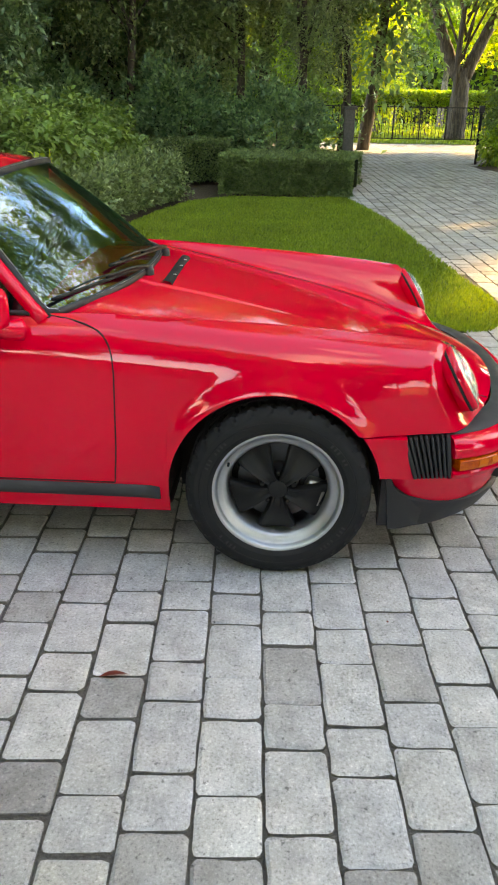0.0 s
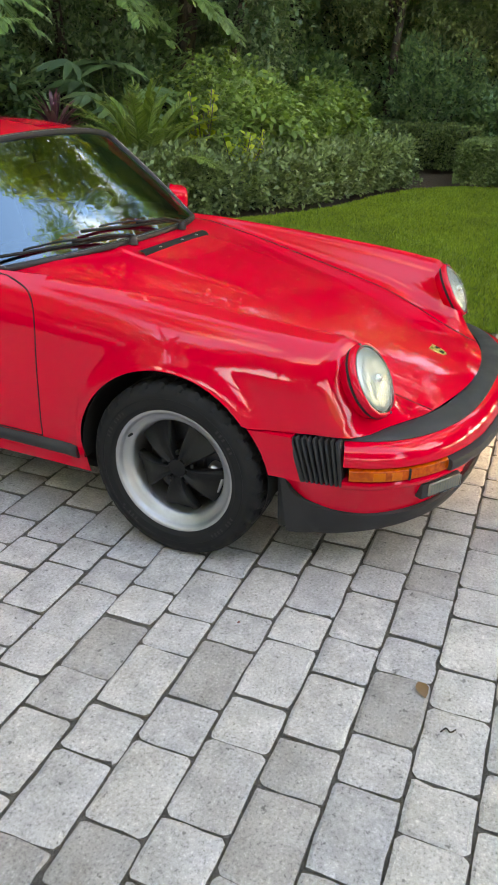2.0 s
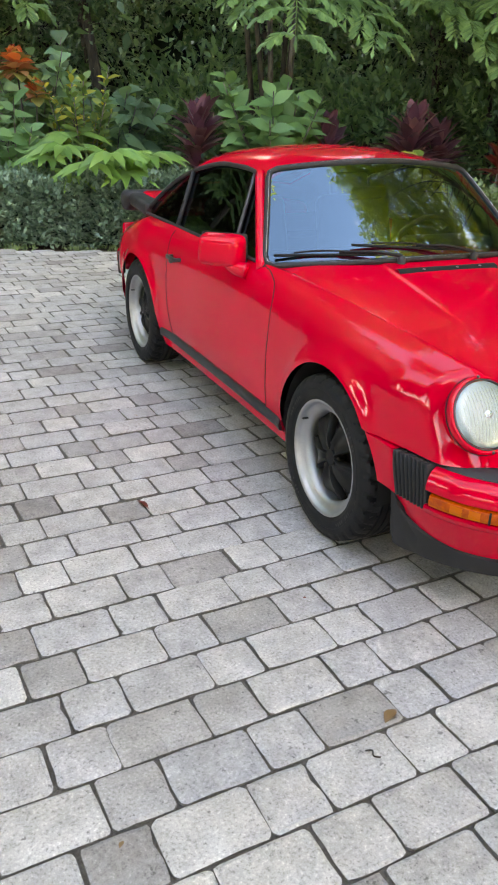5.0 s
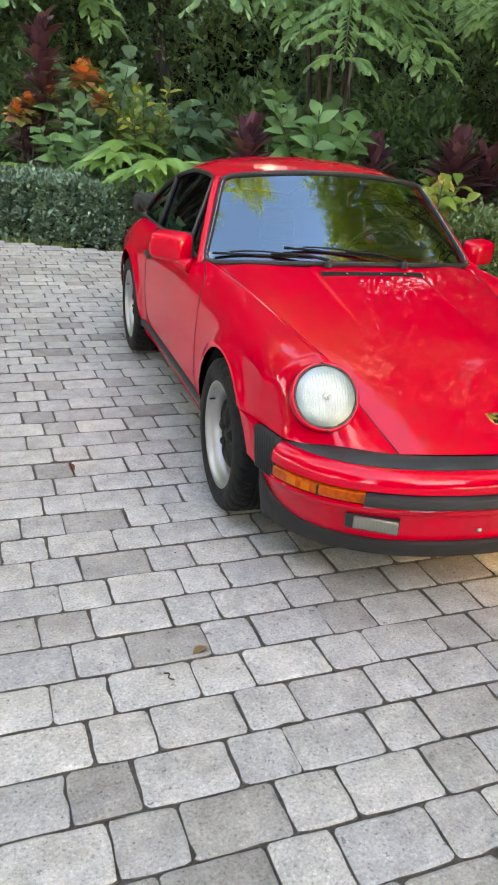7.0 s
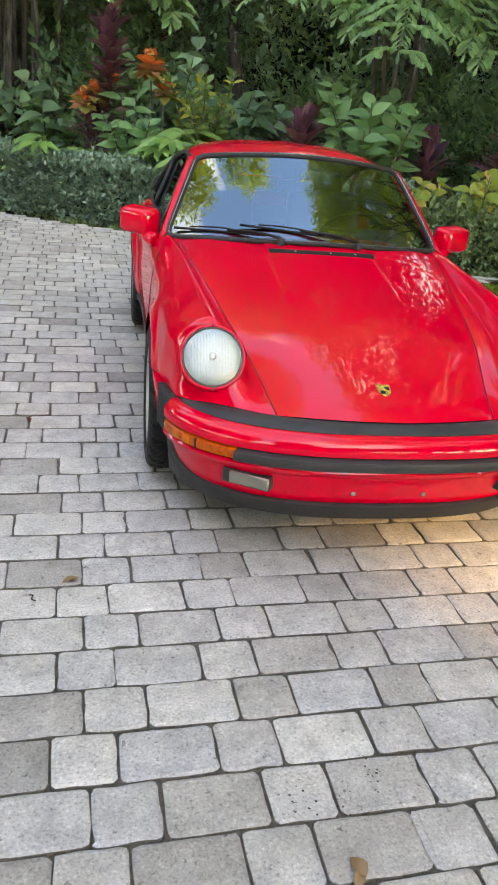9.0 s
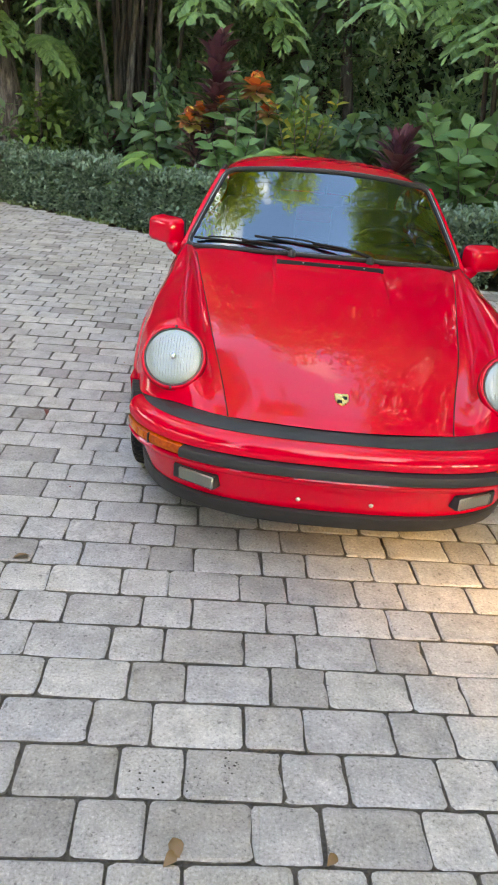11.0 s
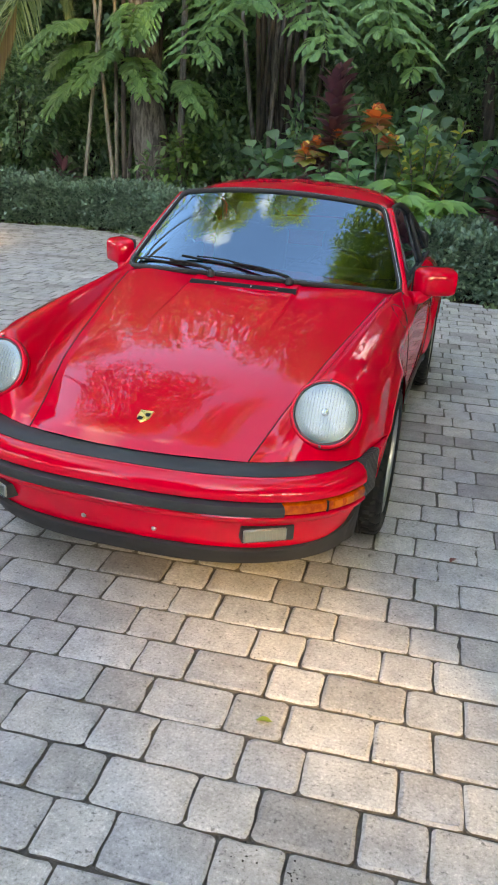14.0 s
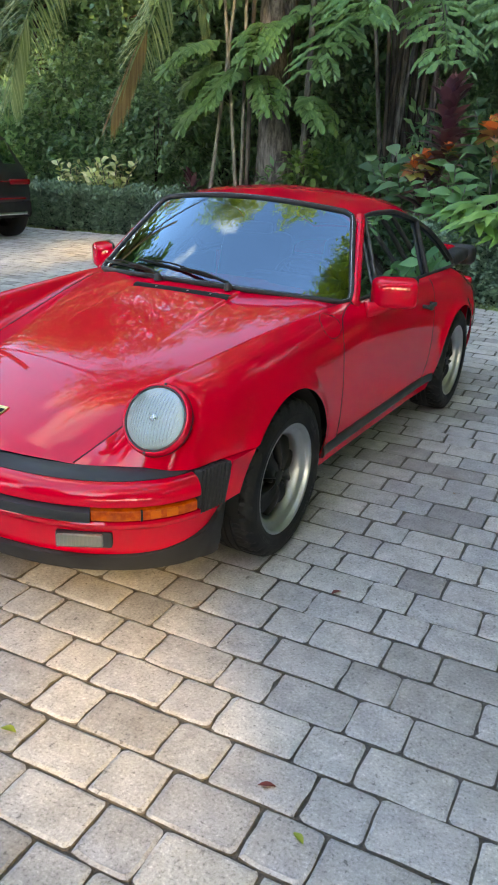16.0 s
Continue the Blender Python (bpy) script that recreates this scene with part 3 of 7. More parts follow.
grid = [screen_point(s, t) for t in np.linspace(0.015, 0.985, 12) for s in np.linspace(-0.985, 0.985, 24)]
screen = part("windscreen", mesh_from("windscreen", grid, grid_faces(12, 24), PANE), PANE, car, "raked windscreen with reflections of sky and trees")
screen.visible_shadow = False
part("seal", mesh_from("seal", *tube(screen_edge(), 0.014, 8, False), RUBBER), RUBBER, screen, "black rubber windscreen seal")
part("bright_strip", mesh_from("bright_strip", *tube(screen_edge(0.0, 0.011), 0.0035, 6, False), STEEL), STEEL, screen)

# door pillars and side windows
def glass_y(z):
    return 0.708 - (z - 0.874) * 0.42


for sgn in (1, -1):
    line = [(-0.755 - 0.378 * t, sgn * (0.713 - 0.157 * t), 0.852 + 0.352 * t + 0.012 * math.sin(math.pi * t)) for t in np.linspace(0, 1, 14)]
    v, f = tube(line, 0.024, 12)
    part("windscreen_pillar", mesh_from("windscreen_pillar", v, f, PAINT), PAINT, car)
    xs = np.linspace(-0.80, -2.385, 40)
    cols = []
    for x in xs:
        top = min(window_top(min(x, -0.985)) + 0.012, 0.874 + (-0.775 - x) / 1.02)
        top = max(top, 0.880)
        cols.append([(x, sgn * (glass_y(z) - 0.012), z) for z in np.linspace(0.868, top, 8)])
    v = [p for c in cols for p in c]
    pane = part("side_window", mesh_from("side_window", v, grid_faces(len(xs), 8), SIDE_PANE), SIDE_PANE, car, "dark tinted side window")
    pane.visible_shadow = False
    outline = [(c[-1][0], sgn * (glass_y(c[-1][2]) + 0.001), c[-1][2]) for c in cols]
    part("window_frame", mesh_from("window_frame", *tube(outline, 0.011, 8), RUBBER), RUBBER, pane, "black window frame")
    low = [(x, sgn * (glass_y(0.874) + 0.004), 0.876) for x in np.linspace(-0.79, -2.39, 20)]
    part("window_frame", mesh_from("window_frame", *tube(low, 0.009, 8), RUBBER), RUBBER, pane)
    for x0, x1, z1, r, mat in ((-1.07, -1.155, 1.200, 0.009, DARK_STEEL), (-1.845, -1.905, 1.15, 0.0125, RUBBER)):
        bar = [(x0 + (x1 - x0) * t, sgn * (glass_y(0.874 + (z1 - 0.874) * t) + 0.001), 0.874 + (z1 - 0.874) * t) for t in np.linspace(0, 1, 6)]
        part("window_bar", mesh_from("window_bar", *tube(bar, r, 8), mat), mat, pane)

# thin dark joints between panels
def joint(points, r=0.0026, name="panel_joint", parent=None, material=None):
    mat = material or GAP
    return part(name, mesh_from(name, *tube(points, r, 6), mat), mat, parent or car)


def on_side(sgn, pts, out=-0.0004):
    return [(u - bend(u) * side_y(u, z) ** 2, sgn * (side_y(u, z) + out), z) for u, z in pts]


hood_line = [(u - bend(u) * seam_y(u) ** 2, seam_y(u) + 0.001, seam_z(u) - 0.0005) for u in np.linspace(NOSE - 0.004, -0.60, 40)]
for sgn in (1, -1):
    joint([(x, sgn * y, z) for x, y, z in hood_line])
    seam = [(-0.545, 0.318), (-0.532, 0.45), (-0.528, 0.60), (-0.528, 0.72), (-0.540, 0.785), (-0.565, 0.822), (-0.61, 0.846), (-0.68, 0.862), (-0.755, 0.871)]
    joint(on_side(sgn, spline(seam, 40)))
    joint(on_side(sgn, spline([(-1.74, 0.318), (-1.775, 0.45), (-1.79, 0.60), (-1.79, 0.75), (-1.80, 0.862)], 24)))
    joint(on_side(sgn, [(x, 0.316) for x in np.linspace(-0.545, -1.74, 24)]))
    strip = on_side(sgn, [(x, 0.286) for x in np.linspace(-0.392, -1.90, 30)], 0.004)
    v = []
    for x, y, z in strip:
        s = 1 if y > 0 else -1
        v += [(x, y - s * 0.008, z - 0.027), (x, y + s * 0.006, z - 0.022), (x, y + s * 0.010, z), (x, y + s * 0.006, z + 0.022), (x, y - s * 0.008, z + 0.027)]
    part("sill_strip", mesh_from("sill_strip", v, grid_faces(len(strip), 5) + [(0, 1, 2, 3, 4)], TRIM), TRIM, car, "black rubber sill strip")

# air intake grille in front of the windscreen
v = []
for y in np.linspace(-0.245, 0.262, 24):
    for dx, dz in ((-0.020, 0.003), (-0.012, 0.009), (0.010, 0.007), (0.020, -0.004)):
        v.append((-0.432 + dx, y, hood_z(-0.432 + dx) + 0.008 + dz))
vent = part("air_intake", mesh_from("air_intake", v, grid_faces(24, 4), DARK), DARK, car, "narrow black cowl air intake")
for y in (-0.12, 0.05, 0.17):
    part("clip", rounded_box(0.012, 0.008, 0.003, 0.001, 1, (-0.424, y, hood_z(-0.424) + 0.017)), STEEL, vent)

# fuel flap on the left front fender
flap = []
for a in np.linspace(0, 2 * math.pi, 32):
    u, z = -0.46 + 0.075 * math.cos(a), 0.815 + 0.045 * math.sin(a)
    flap.append((u, z))
joint(on_side(1, flap), 0.0018, "fuel_flap")


# ---- bumper: profiles swept round the nose ----
def nose_point(th, inset, z, a=0.53, b=0.790, n=2.6):
    c, s = math.cos(th), math.sin(th)
    return (0.40 + (a - inset) * abs(c) ** (2 / n), math.copysign((b - inset) * abs(s) ** (2 / n), s), z)


def at_y(y):
    return math.asin(min(1.0, abs(y) / 0.790) ** 1.3) * (1 if y >= 0 else -1)


def sweep(profile, th0, th1, n=48, back=0.0, half=0.790):
    """Sweeps a closed (inset, z) profile; back: straight length along the car at both ends."""
    ths = list(np.linspace(th0, th1, n))
    rows = [[nose_point(t, i, z, 0.53, half) for i, z in profile] for t in ths]
    if back:
        def shift(r):
            return [(0.40 - back + (p[0] - 0.40), p[1], p[2]) for p in r]
        rows = [shift(rows[0])] + rows + [shift(rows[-1])]
    k = len(profile)
    faces = grid_faces(len(rows), k, True) + [tuple(range(k)), tuple(range((len(rows) - 1) * k, len(rows) * k))]
    return [p for r in rows for p in r], faces


def swept(name, profile, th0, th1, mat, parent, label="", n=48, back=0.0, angle=35, half=0.790):
    bm = bmesh.new()
    v, f = sweep(profile, th0, th1, n, back, half)
    vs = [bm.verts.new(p) for p in v]
    for q in f:
        bm.faces.new([vs[i] for i in q])
    return part(name, bm, mat, parent, label, True, angle)


bumper = part("front_bumper", rounded_box(0.10, 1.2, 0.10, 0.02, 2, (0.70, 0, 0.44)), DARK, car, "red impact bumper with black rubber strips")
Q = math.pi / 2
E_SIG, E_OUT = at_y(0.545), at_y(0.768)
swept("top_strip", [(0.125, 0.500), (0.130, 0.531), (0.105, 0.534), (0.063, 0.528), (0.050, 0.519), (0.050, 0.50)], -Q * 0.87, Q * 0.87, TRIM, bumper, "black rubber strip between bumper and hood", 60)
swept("upper_band", [(0.10, 0.449), (0.10, 0.518), (0.042, 0.516), (0.022, 0.508), (0.008, 0.490), (0.002, 0.468), (0.004, 0.452), (0.012, 0.449)], -Q * 0.85, Q * 0.85, PAINT, bumper, "", 70)
swept("rub_strip", [(0.06, 0.402), (0.06, 0.447), (0.006, 0.447), (-0.014, 0.441), (-0.018, 0.425), (-0.014, 0.408), (0.004, 0.402)], -E_SIG, E_SIG, TRIM, bumper, "black rubber rub strip", 50)
for sgn in (1, -1):
    sig = swept("turn_signal", [(0.07, 0.404), (0.07, 0.446), (0.008, 0.446), (0.000, 0.441), (-0.002, 0.425), (0.000, 0.409), (0.008, 0.404)], sgn * (E_SIG + 0.004), sgn * E_OUT, AMBER, bumper, "amber turn signal lens", 16)
    mid = at_y(0.672)
    swept("lens_joint", [(0.02, 0.405), (0.02, 0.445), (-0.0035, 0.443), (-0.0045, 0.425), (-0.0035, 0.407)], sgn * (mid - 0.006), sgn * (mid + 0.006), GAP, sig, "", 2)
for sgn in (1, -1):
    for y0, y1 in ((0.690, 0.711), (0.722, 0.741)):
        swept("reflector_cell", [(0.02, 0.411), (0.02, 0.439), (-0.002, 0.438), (-0.0046, 0.425), (-0.002, 0.412)], sgn * at_y(y0), sgn * at_y(y1), AMBER_BRIGHT, bumper, "bright amber reflector cell of the turn signal", 6)
swept("lower_band", [(0.10, 0.366), (0.10, 0.402), (0.006, 0.402), (0.002, 0.394), (0.006, 0.382), (0.022, 0.368)], -Q * 0.85, Q * 0.85, PAINT, bumper, "", 70)
def lip_rise(x):
    """How far the joint of valance and lip climbs towards the wheel."""
    return float(np.interp(x, (0.368, 0.378, 0.395, 0.415, 0.44, 0.48, 0.54, 0.62), (0.138, 0.105, 0.072, 0.052, 0.038, 0.025, 0.011, 0.0)))


valance = swept("valance", [(0.14, 0.235), (0.12, 0.372), (0.030, 0.372), (0.040, 0.34), (0.058, 0.29), (0.074, 0.245)], -Q, Q, PAINT, bumper, "red lower valance", 70, 0.03, 35, 0.772)
for vert in valance.data.vertices:
    vert.co.z += lip_rise(vert.co.x) * min(1.0, max(0.0, (0.372 - vert.co.z) / 0.127))
    vert.co.y += math.copysign(0.022 * float(smoothstep(0.66, 0.42, vert.co.x)), vert.co.y)
lip = swept("spoiler_lip", [(0.13, 0.182), (0.13, 0.250), (0.062, 0.250), (0.053, 0.243), (0.056, 0.226), (0.070, 0.198), (0.078, 0.184)], -Q, Q, RUBBER, bumper, "black rubber spoiler lip", 70, 0.05, 35, 0.752)
# the lip hangs deeper towards the wheels
for vert in lip.data.vertices:
    vert.co.y += math.copysign(0.034 * float(smoothstep(0.66, 0.42, vert.co.x)), vert.co.y)
    if vert.co.z > 0.22:
        vert.co.z += lip_rise(vert.co.x)
    elif vert.co.z < 0.215:
        vert.co.z -= 0.030 * float(smoothstep(0.50, 0.78, abs(vert.co.y)))
for sgn in (1, -1):
    # red side piece between wheel and bellows, on the line of the wheel arch
    zs = [0.524, 0.500, 0.475, 0.450, 0.425, 0.405, 0.388, 0.374]
    v = []
    for z in zs:
        x0 = ARCHES[0][0] + math.sqrt(0.353 ** 2 - (z - 0.312) ** 2)
        y = side_y(0.30, 0.535) + 0.004 - 0.030 * (0.524 - z) / 0.206
        f = 0.30 * max(0.0, 0.505 - z)
        v += [(x0, sgn * (y - 0.03), z), (x0 + 0.003, sgn * (y + 0.004), z), (x0 + 0.014, sgn * (y + 0.002), z), (x0 + 0.05, sgn * y, z), (0.400 + f, sgn * (y - 0.001), z), (0.411 + f, sgn * (y - 0.006), z), (0.411 + f, sgn * (y - 0.05), z)]
    bm = bmesh.new()
    vs = [bm.verts.new(p) for p in v]
    for q in grid_faces(len(zs), 7):
        bm.faces.new([vs[i] for i in q])
    bm.faces.new(vs[:7])
    part("bumper_side", bm, PAINT, bumper, "", True, 40)
    # tall end of the lip beside the wheel
    tops = [(0.357, 0.392)] + [(x, 0.252 + lip_rise(x)) for x in (0.368, 0.378, 0.395, 0.415, 0.44, 0.48, 0.54, 0.60)]
    v = []
    for x, zt in tops:
        y = 0.698 * (1 - (max(0.0, x - 0.40) / 0.477) ** 2.6) ** (1 / 2.6) + 0.008 - 0.016 * smoothstep(0.34, 0.55, x) + 0.036 * smoothstep(0.66, 0.42, x)
        slope = 0.030 * smoothstep(0.46, 0.34, x)
        foot = 0.026 * float(smoothstep(0.40, 0.60, x))
        v += [(x, sgn * (y - 0.05), zt), (x, sgn * (y - 0.004), zt), (x + 0.001, sgn * y, zt - 0.006), (x + slope * 0.5, sgn * (y - 0.002), (zt + 0.176) / 2),
              (x + slope, sgn * (y - 0.014), 0.158 + foot), (x + slope, sgn * (y - 0.020), 0.154 + foot), (x + slope, sgn * (y - 0.05), 0.154 + foot)]
    bm = bmesh.new()
    vs = [bm.verts.new(p) for p in v]
    for q in grid_faces(len(tops), 7, True):
        bm.faces.new([vs[i] for i in q])
    bm.faces.new(vs[:7])
    part("lip_end", bm, RUBBER, bumper, "", True, 40)
    tilt = pose(0, 0, 0, 0, -14, 0)
    bellow = part("bellows", rounded_box(0.140, 0.05, 0.148, 0.012, 2, (0.482, sgn * 0.712, 0.450), pose(0, 0, 0, 0, 0, -sgn * 9) @ tilt), RUBBER, bumper, "ribbed black rubber bumper bellows")
    for i in range(9):
        x = 0.428 + i * 0.0160
        lean = pose(0, 0, 0, 0, -19 + 1.3 * i, 0)
        y = side_y(0.30, 0.535) - 0.004 - 0.20 * max(0.0, x - 0.42)
        part("rib", rounded_box(0.0095 if i not in (0, 8) else 0.014, 0.034, 0.150, 0.0045, 2, (x, sgn * (y - 0.019), 0.450), lean), RUBBER, bellow)
    # fog lamp in its dark recess
    th = at_y(0.50)
    p, q = nose_point(at_y(0.445), 0.049, 0.31), nose_point(at_y(0.605), 0.066, 0.31)
    yaw = math.degrees(math.atan2(q[1] - p[1], q[0] - p[0]))
    base = Matrix.Translation(((p[0] + q[0]) / 2, sgn * (p[1] + q[1]) / 2, 0.322)) @ pose(0, 0, 0, 0, 0, sgn * yaw)
    fog = part("fog_lamp", rounded_box(0.176, 0.062, 0.054, 0.006, 2), TRIM, bumper, "rectangular clear fog lamp in a black frame")
    fog.matrix_basis = base
    front = 1 if (base.to_3x3() @ Vector((0, 1, 0))).x > 0 else -1
    part("fog_reflector", rounded_box(0.145, 0.01, 0.044, 0.004, 1, (sgn * front * 0.012, front * 0.031, 0)), FOG_BACK, fog)
    for i in range(12):
        part("lens_rib", rounded_box(0.0085, 0.006, 0.044, 0.002, 1, (sgn * front * 0.012 + (i - 5.5) * 0.0122, front * 0.037, 0)), LENS, fog)
for y in (-0.130, 0.125):
    x, _, z = nose_point(at_y(y), 0.056, 0.295)
    v, f = lathe([(0.0, 0.006), (0.006, 0.006), (0.009, 0.0), (0.009, -0.01)], 12)
    part("plate_bolt", mesh_from("plate_bolt", [(x + q[1], y + q[0], z + q[2]) for q in v], f, STEEL), STEEL, bumper)


# ---- headlights ----
for sgn in (1, -1):
    base = Matrix.Translation((0.604, sgn * 0.613, 0.685)) @ pose(0, 0, 0, 0, -30, 0) @ pose(0, 0, 0, 0, 0, sgn * 4) @ pose(0, 0, 0, 0, 0, -90)
    # local y points out of the lamp
    v, f = lathe([(0.060, -0.06), (0.110, -0.055), (0.118, -0.022), (0.1175, -0.010), (0.1145, -0.003), (0.1100, 0.0), (0.1062, -0.003), (0.1055, -0.02)], 56)
    lamp = part("headlight", mesh_from("headlight", v, f, PAINT), PAINT, car, "round headlight in a red ring")
    lamp.matrix_basis = base
    v, f = lathe([(0.1175, -0.030), (0.1196, -0.025), (0.1188, -0.021), (0.1170, -0.025)], 56)
    part("gasket", mesh_from("gasket", v, f, GAP), GAP, lamp)
    v, f = lathe([(0.1035, -0.040), (0.1060, -0.012), (0.1066, -0.003), (0.1045, 0.0005), (0.1022, -0.004), (0.1018, -0.030)], 56)
    part("chrome_ring", mesh_from("chrome_ring", v, f, DARK_STEEL), DARK_STEEL, lamp)
    v, f = lathe([(0.1030, -0.006), (0.095, 0.005), (0.078, 0.0145), (0.056, 0.022), (0.03, 0.0265), (0.001, 0.028)], 56)
    part("lens", mesh_from("lens", v, f, HEAD_LENS), HEAD_LENS, lamp, "milky domed glass")
    v, f = lathe([(0.0995, -0.004), (0.090, 0.0018), (0.070, 0.0045), (0.040, 0.0040), (0.016, 0.003), (0.001, 0.003)], 56)
    part("reflector", mesh_from("reflector", v, f, REFLECTOR), REFLECTOR, lamp)
    v, f = lathe([(0.001, 0.017), (0.011, 0.016), (0.014, 0.010), (0.014, -0.02)], 20)
    part("bulb", mesh_from("bulb", v, f, CHROME), CHROME, lamp)
    for end in (1, -1):
        v, f = lathe([(0.0005, 0.0035), (0.0038, 0.003), (0.0048, 0.0), (0.0048, -0.004)], 12)
        part("screw", mesh_from("screw", [(q[0], q[1] - 0.001, q[2] + end * 0.1125) for q in v], f, DARK_STEEL), DARK_STEEL, lamp)
    for i in range(-8, 9):
        x = i * 0.0105
        h = math.sqrt(max(0.0, 0.094 ** 2 - x * x))
        line = [(x, 0.0245 - 3.1 * (x * x + z * z) * 0.9 - 0.002, z) for z in np.linspace(-h, h, 12)]
        part("lens_flute", mesh_from("lens_flute", *tube(line, 0.0007, 5), LENS), LENS, lamp)

# ---- badge on the hood ----
bx = 0.668
slope = math.degrees(math.atan2(hood_z(bx - 0.03) - hood_z(bx + 0.03), 0.06))
badge_base = Matrix.Translation((bx, 0, hood_z(bx) + 0.001)) @ pose(0, 0, 0, 0, slope, 0)


def shield(w, h, t):
    out = [(-h * 0.5, -w * 0.5), (-h * 0.5, 0), (-h * 0.5, w * 0.5), (h * 0.1, w * 0.46), (h * 0.36, w * 0.26), (h * 0.5, 0), (h * 0.36, -w * 0.26), (h * 0.1, -w * 0.46)]
    bm = bmesh.new()
    lo = [bm.verts.new((x, y, 0)) for x, y in out]
    hi = [bm.verts.new((x * 0.94, y * 0.94, t)) for x, y in out]
    bm.faces.new(hi)
    for i in range(8):
        bm.faces.new((lo[i], lo[(i + 1) % 8], hi[(i + 1) % 8], hi[i]))
    return bm


badge = part("hood_badge", shield(0.052, 0.066, 0.004), GOLD, car, "small gold shield badge with dark quarters")
badge.matrix_basis = badge_base
part("badge_field", rounded_box(0.018, 0.017, 0.002, 0, 1, (-0.008, 0.011, 0.0042)), GAP, badge)
part("badge_field", rounded_box(0.018, 0.017, 0.002, 0, 1, (0.013, -0.009, 0.0042)), GAP, badge)
part("badge_field", rounded_box(0.012, 0.012, 0.002, 0, 1, (0.001, 0.001, 0.0050)), GOLD, badge)

# ---- wipers ----
for y0, tip in ((-0.175, (-0.745, -0.665, 0.898)), (0.205, (-0.625, -0.36, 0.948))):
    hub = Vector((-0.512, y0, 0.912))
    v, f = lathe([(0.018, -0.02), (0.018, 0.0), (0.012, 0.012), (0.001, 0.015)], 16)
    wiper = part("wiper", mesh_from("wiper", [hub + Vector((p[0], p[2], p[1])) for p in v], f, TRIM), TRIM, car, "black windscreen wiper at rest")
    end = Vector(tip)
    side = (end - hub).normalized()
    midp = hub.lerp(end, 0.5) + Vector((0.012, 0, 0.026))
    arm = spline([hub + Vector((0, 0, 0.012)), hub.lerp(midp, 0.5) + Vector((0.01, 0, 0.018)), midp], 10)
    part("wiper_arm", mesh_from("wiper_arm", *tube(arm, np.linspace(0.0080, 0.0052, 10), 8), SPOKE), SPOKE, wiper)
    blade = [hub.lerp(end, t) + Vector((0.008, 0, 0.020 - 0.008 * t)) for t in np.linspace(0.14, 1.0, 12)]
    part("wiper_blade", mesh_from("wiper_blade", *tube(blade, 0.0062, 6), SPOKE), SPOKE, wiper)
    bow = [hub.lerp(end, t) + Vector((0.012, 0, 0.024 + 0.010 * math.sin(math.pi * (t - 0.3) / 0.55))) for t in np.linspace(0.30, 0.85, 9)]
    part("wiper_bow", mesh_from("wiper_bow", *tube(bow, 0.004, 6), SPOKE), SPOKE, wiper)

# ---- door mirrors, handles ----
MIRROR_Y = 0.868
for sgn in (1, -1):
    v, n1, n2 = [], 16, 26
    for i in range(n1 + 1):
        a = -math.pi / 2 + math.pi * i / n1
        for j in range(n2):
            b = 2 * math.pi * j / n2
            def p_(c, e):
                return math.copysign(abs(c) ** e, c)
            x = p_(math.cos(a), 0.38) * p_(math.cos(b), 0.34)
            y = p_(math.cos(a), 0.38) * p_(math.sin(b), 0.34)
            z = p_(math.sin(a), 0.36)
            taper = 1 - 0.16 * max(0.0, x)
            v.append((-0.865 + (0.072 * x if x > 0 else 0.030 * x), sgn * (MIRROR_Y + 0.106 * y * taper), 0.908 + 0.070 * z * taper))
    mirror = part("door_mirror", mesh_from("door_mirror", v, grid_faces(n1 + 1, n2, True), PAINT), PAINT, car, "red door mirror housing")
    turn = 30 if sgn > 0 else -44
    mirror.matrix_basis = pose(-0.84, sgn * 0.76, 0, 0, 0, turn) @ pose(0.84, -sgn * 0.76, 0)
    part("mirror_rim", rounded_box(0.016, 0.214, 0.140, 0.012, 2, (-0.892, sgn * MIRROR_Y, 0.908)), TRIM, mirror)
    part("mirror_glass", rounded_box(0.004, 0.190, 0.112, 0.001, 1, (-0.901, sgn * MIRROR_Y, 0.908)), CHROME, mirror)
    stalk = spline([(-0.85, sgn * 0.835, 0.862), (-0.835, sgn * 0.79, 0.842), (-0.83, sgn * 0.735, 0.832)], 10)
    part("mirror_foot", mesh_from("mirror_foot", *tube(stalk, np.linspace(0.026, 0.036, 10), 12), PAINT), PAINT, mirror)
    y = side_y(-1.66, 0.735)
    handle = part("door_handle", rounded_box(0.145, 0.016, 0.022, 0.006, 2, (-1.655, sgn * (y + 0.028), 0.742)), TRIM, car, "black door handle")
    for x in (-1.595, -1.715):
        part("handle_post", rounded_box(0.02, 0.035, 0.018, 0.004, 1, (x, sgn * (y + 0.010), 0.742)), TRIM, handle)
    part("lock", rounded_box(0.026, 0.03, 0.030, 0.010, 2, (-1.705, sgn * (y + 0.010), 0.722)), TRIM, handle)


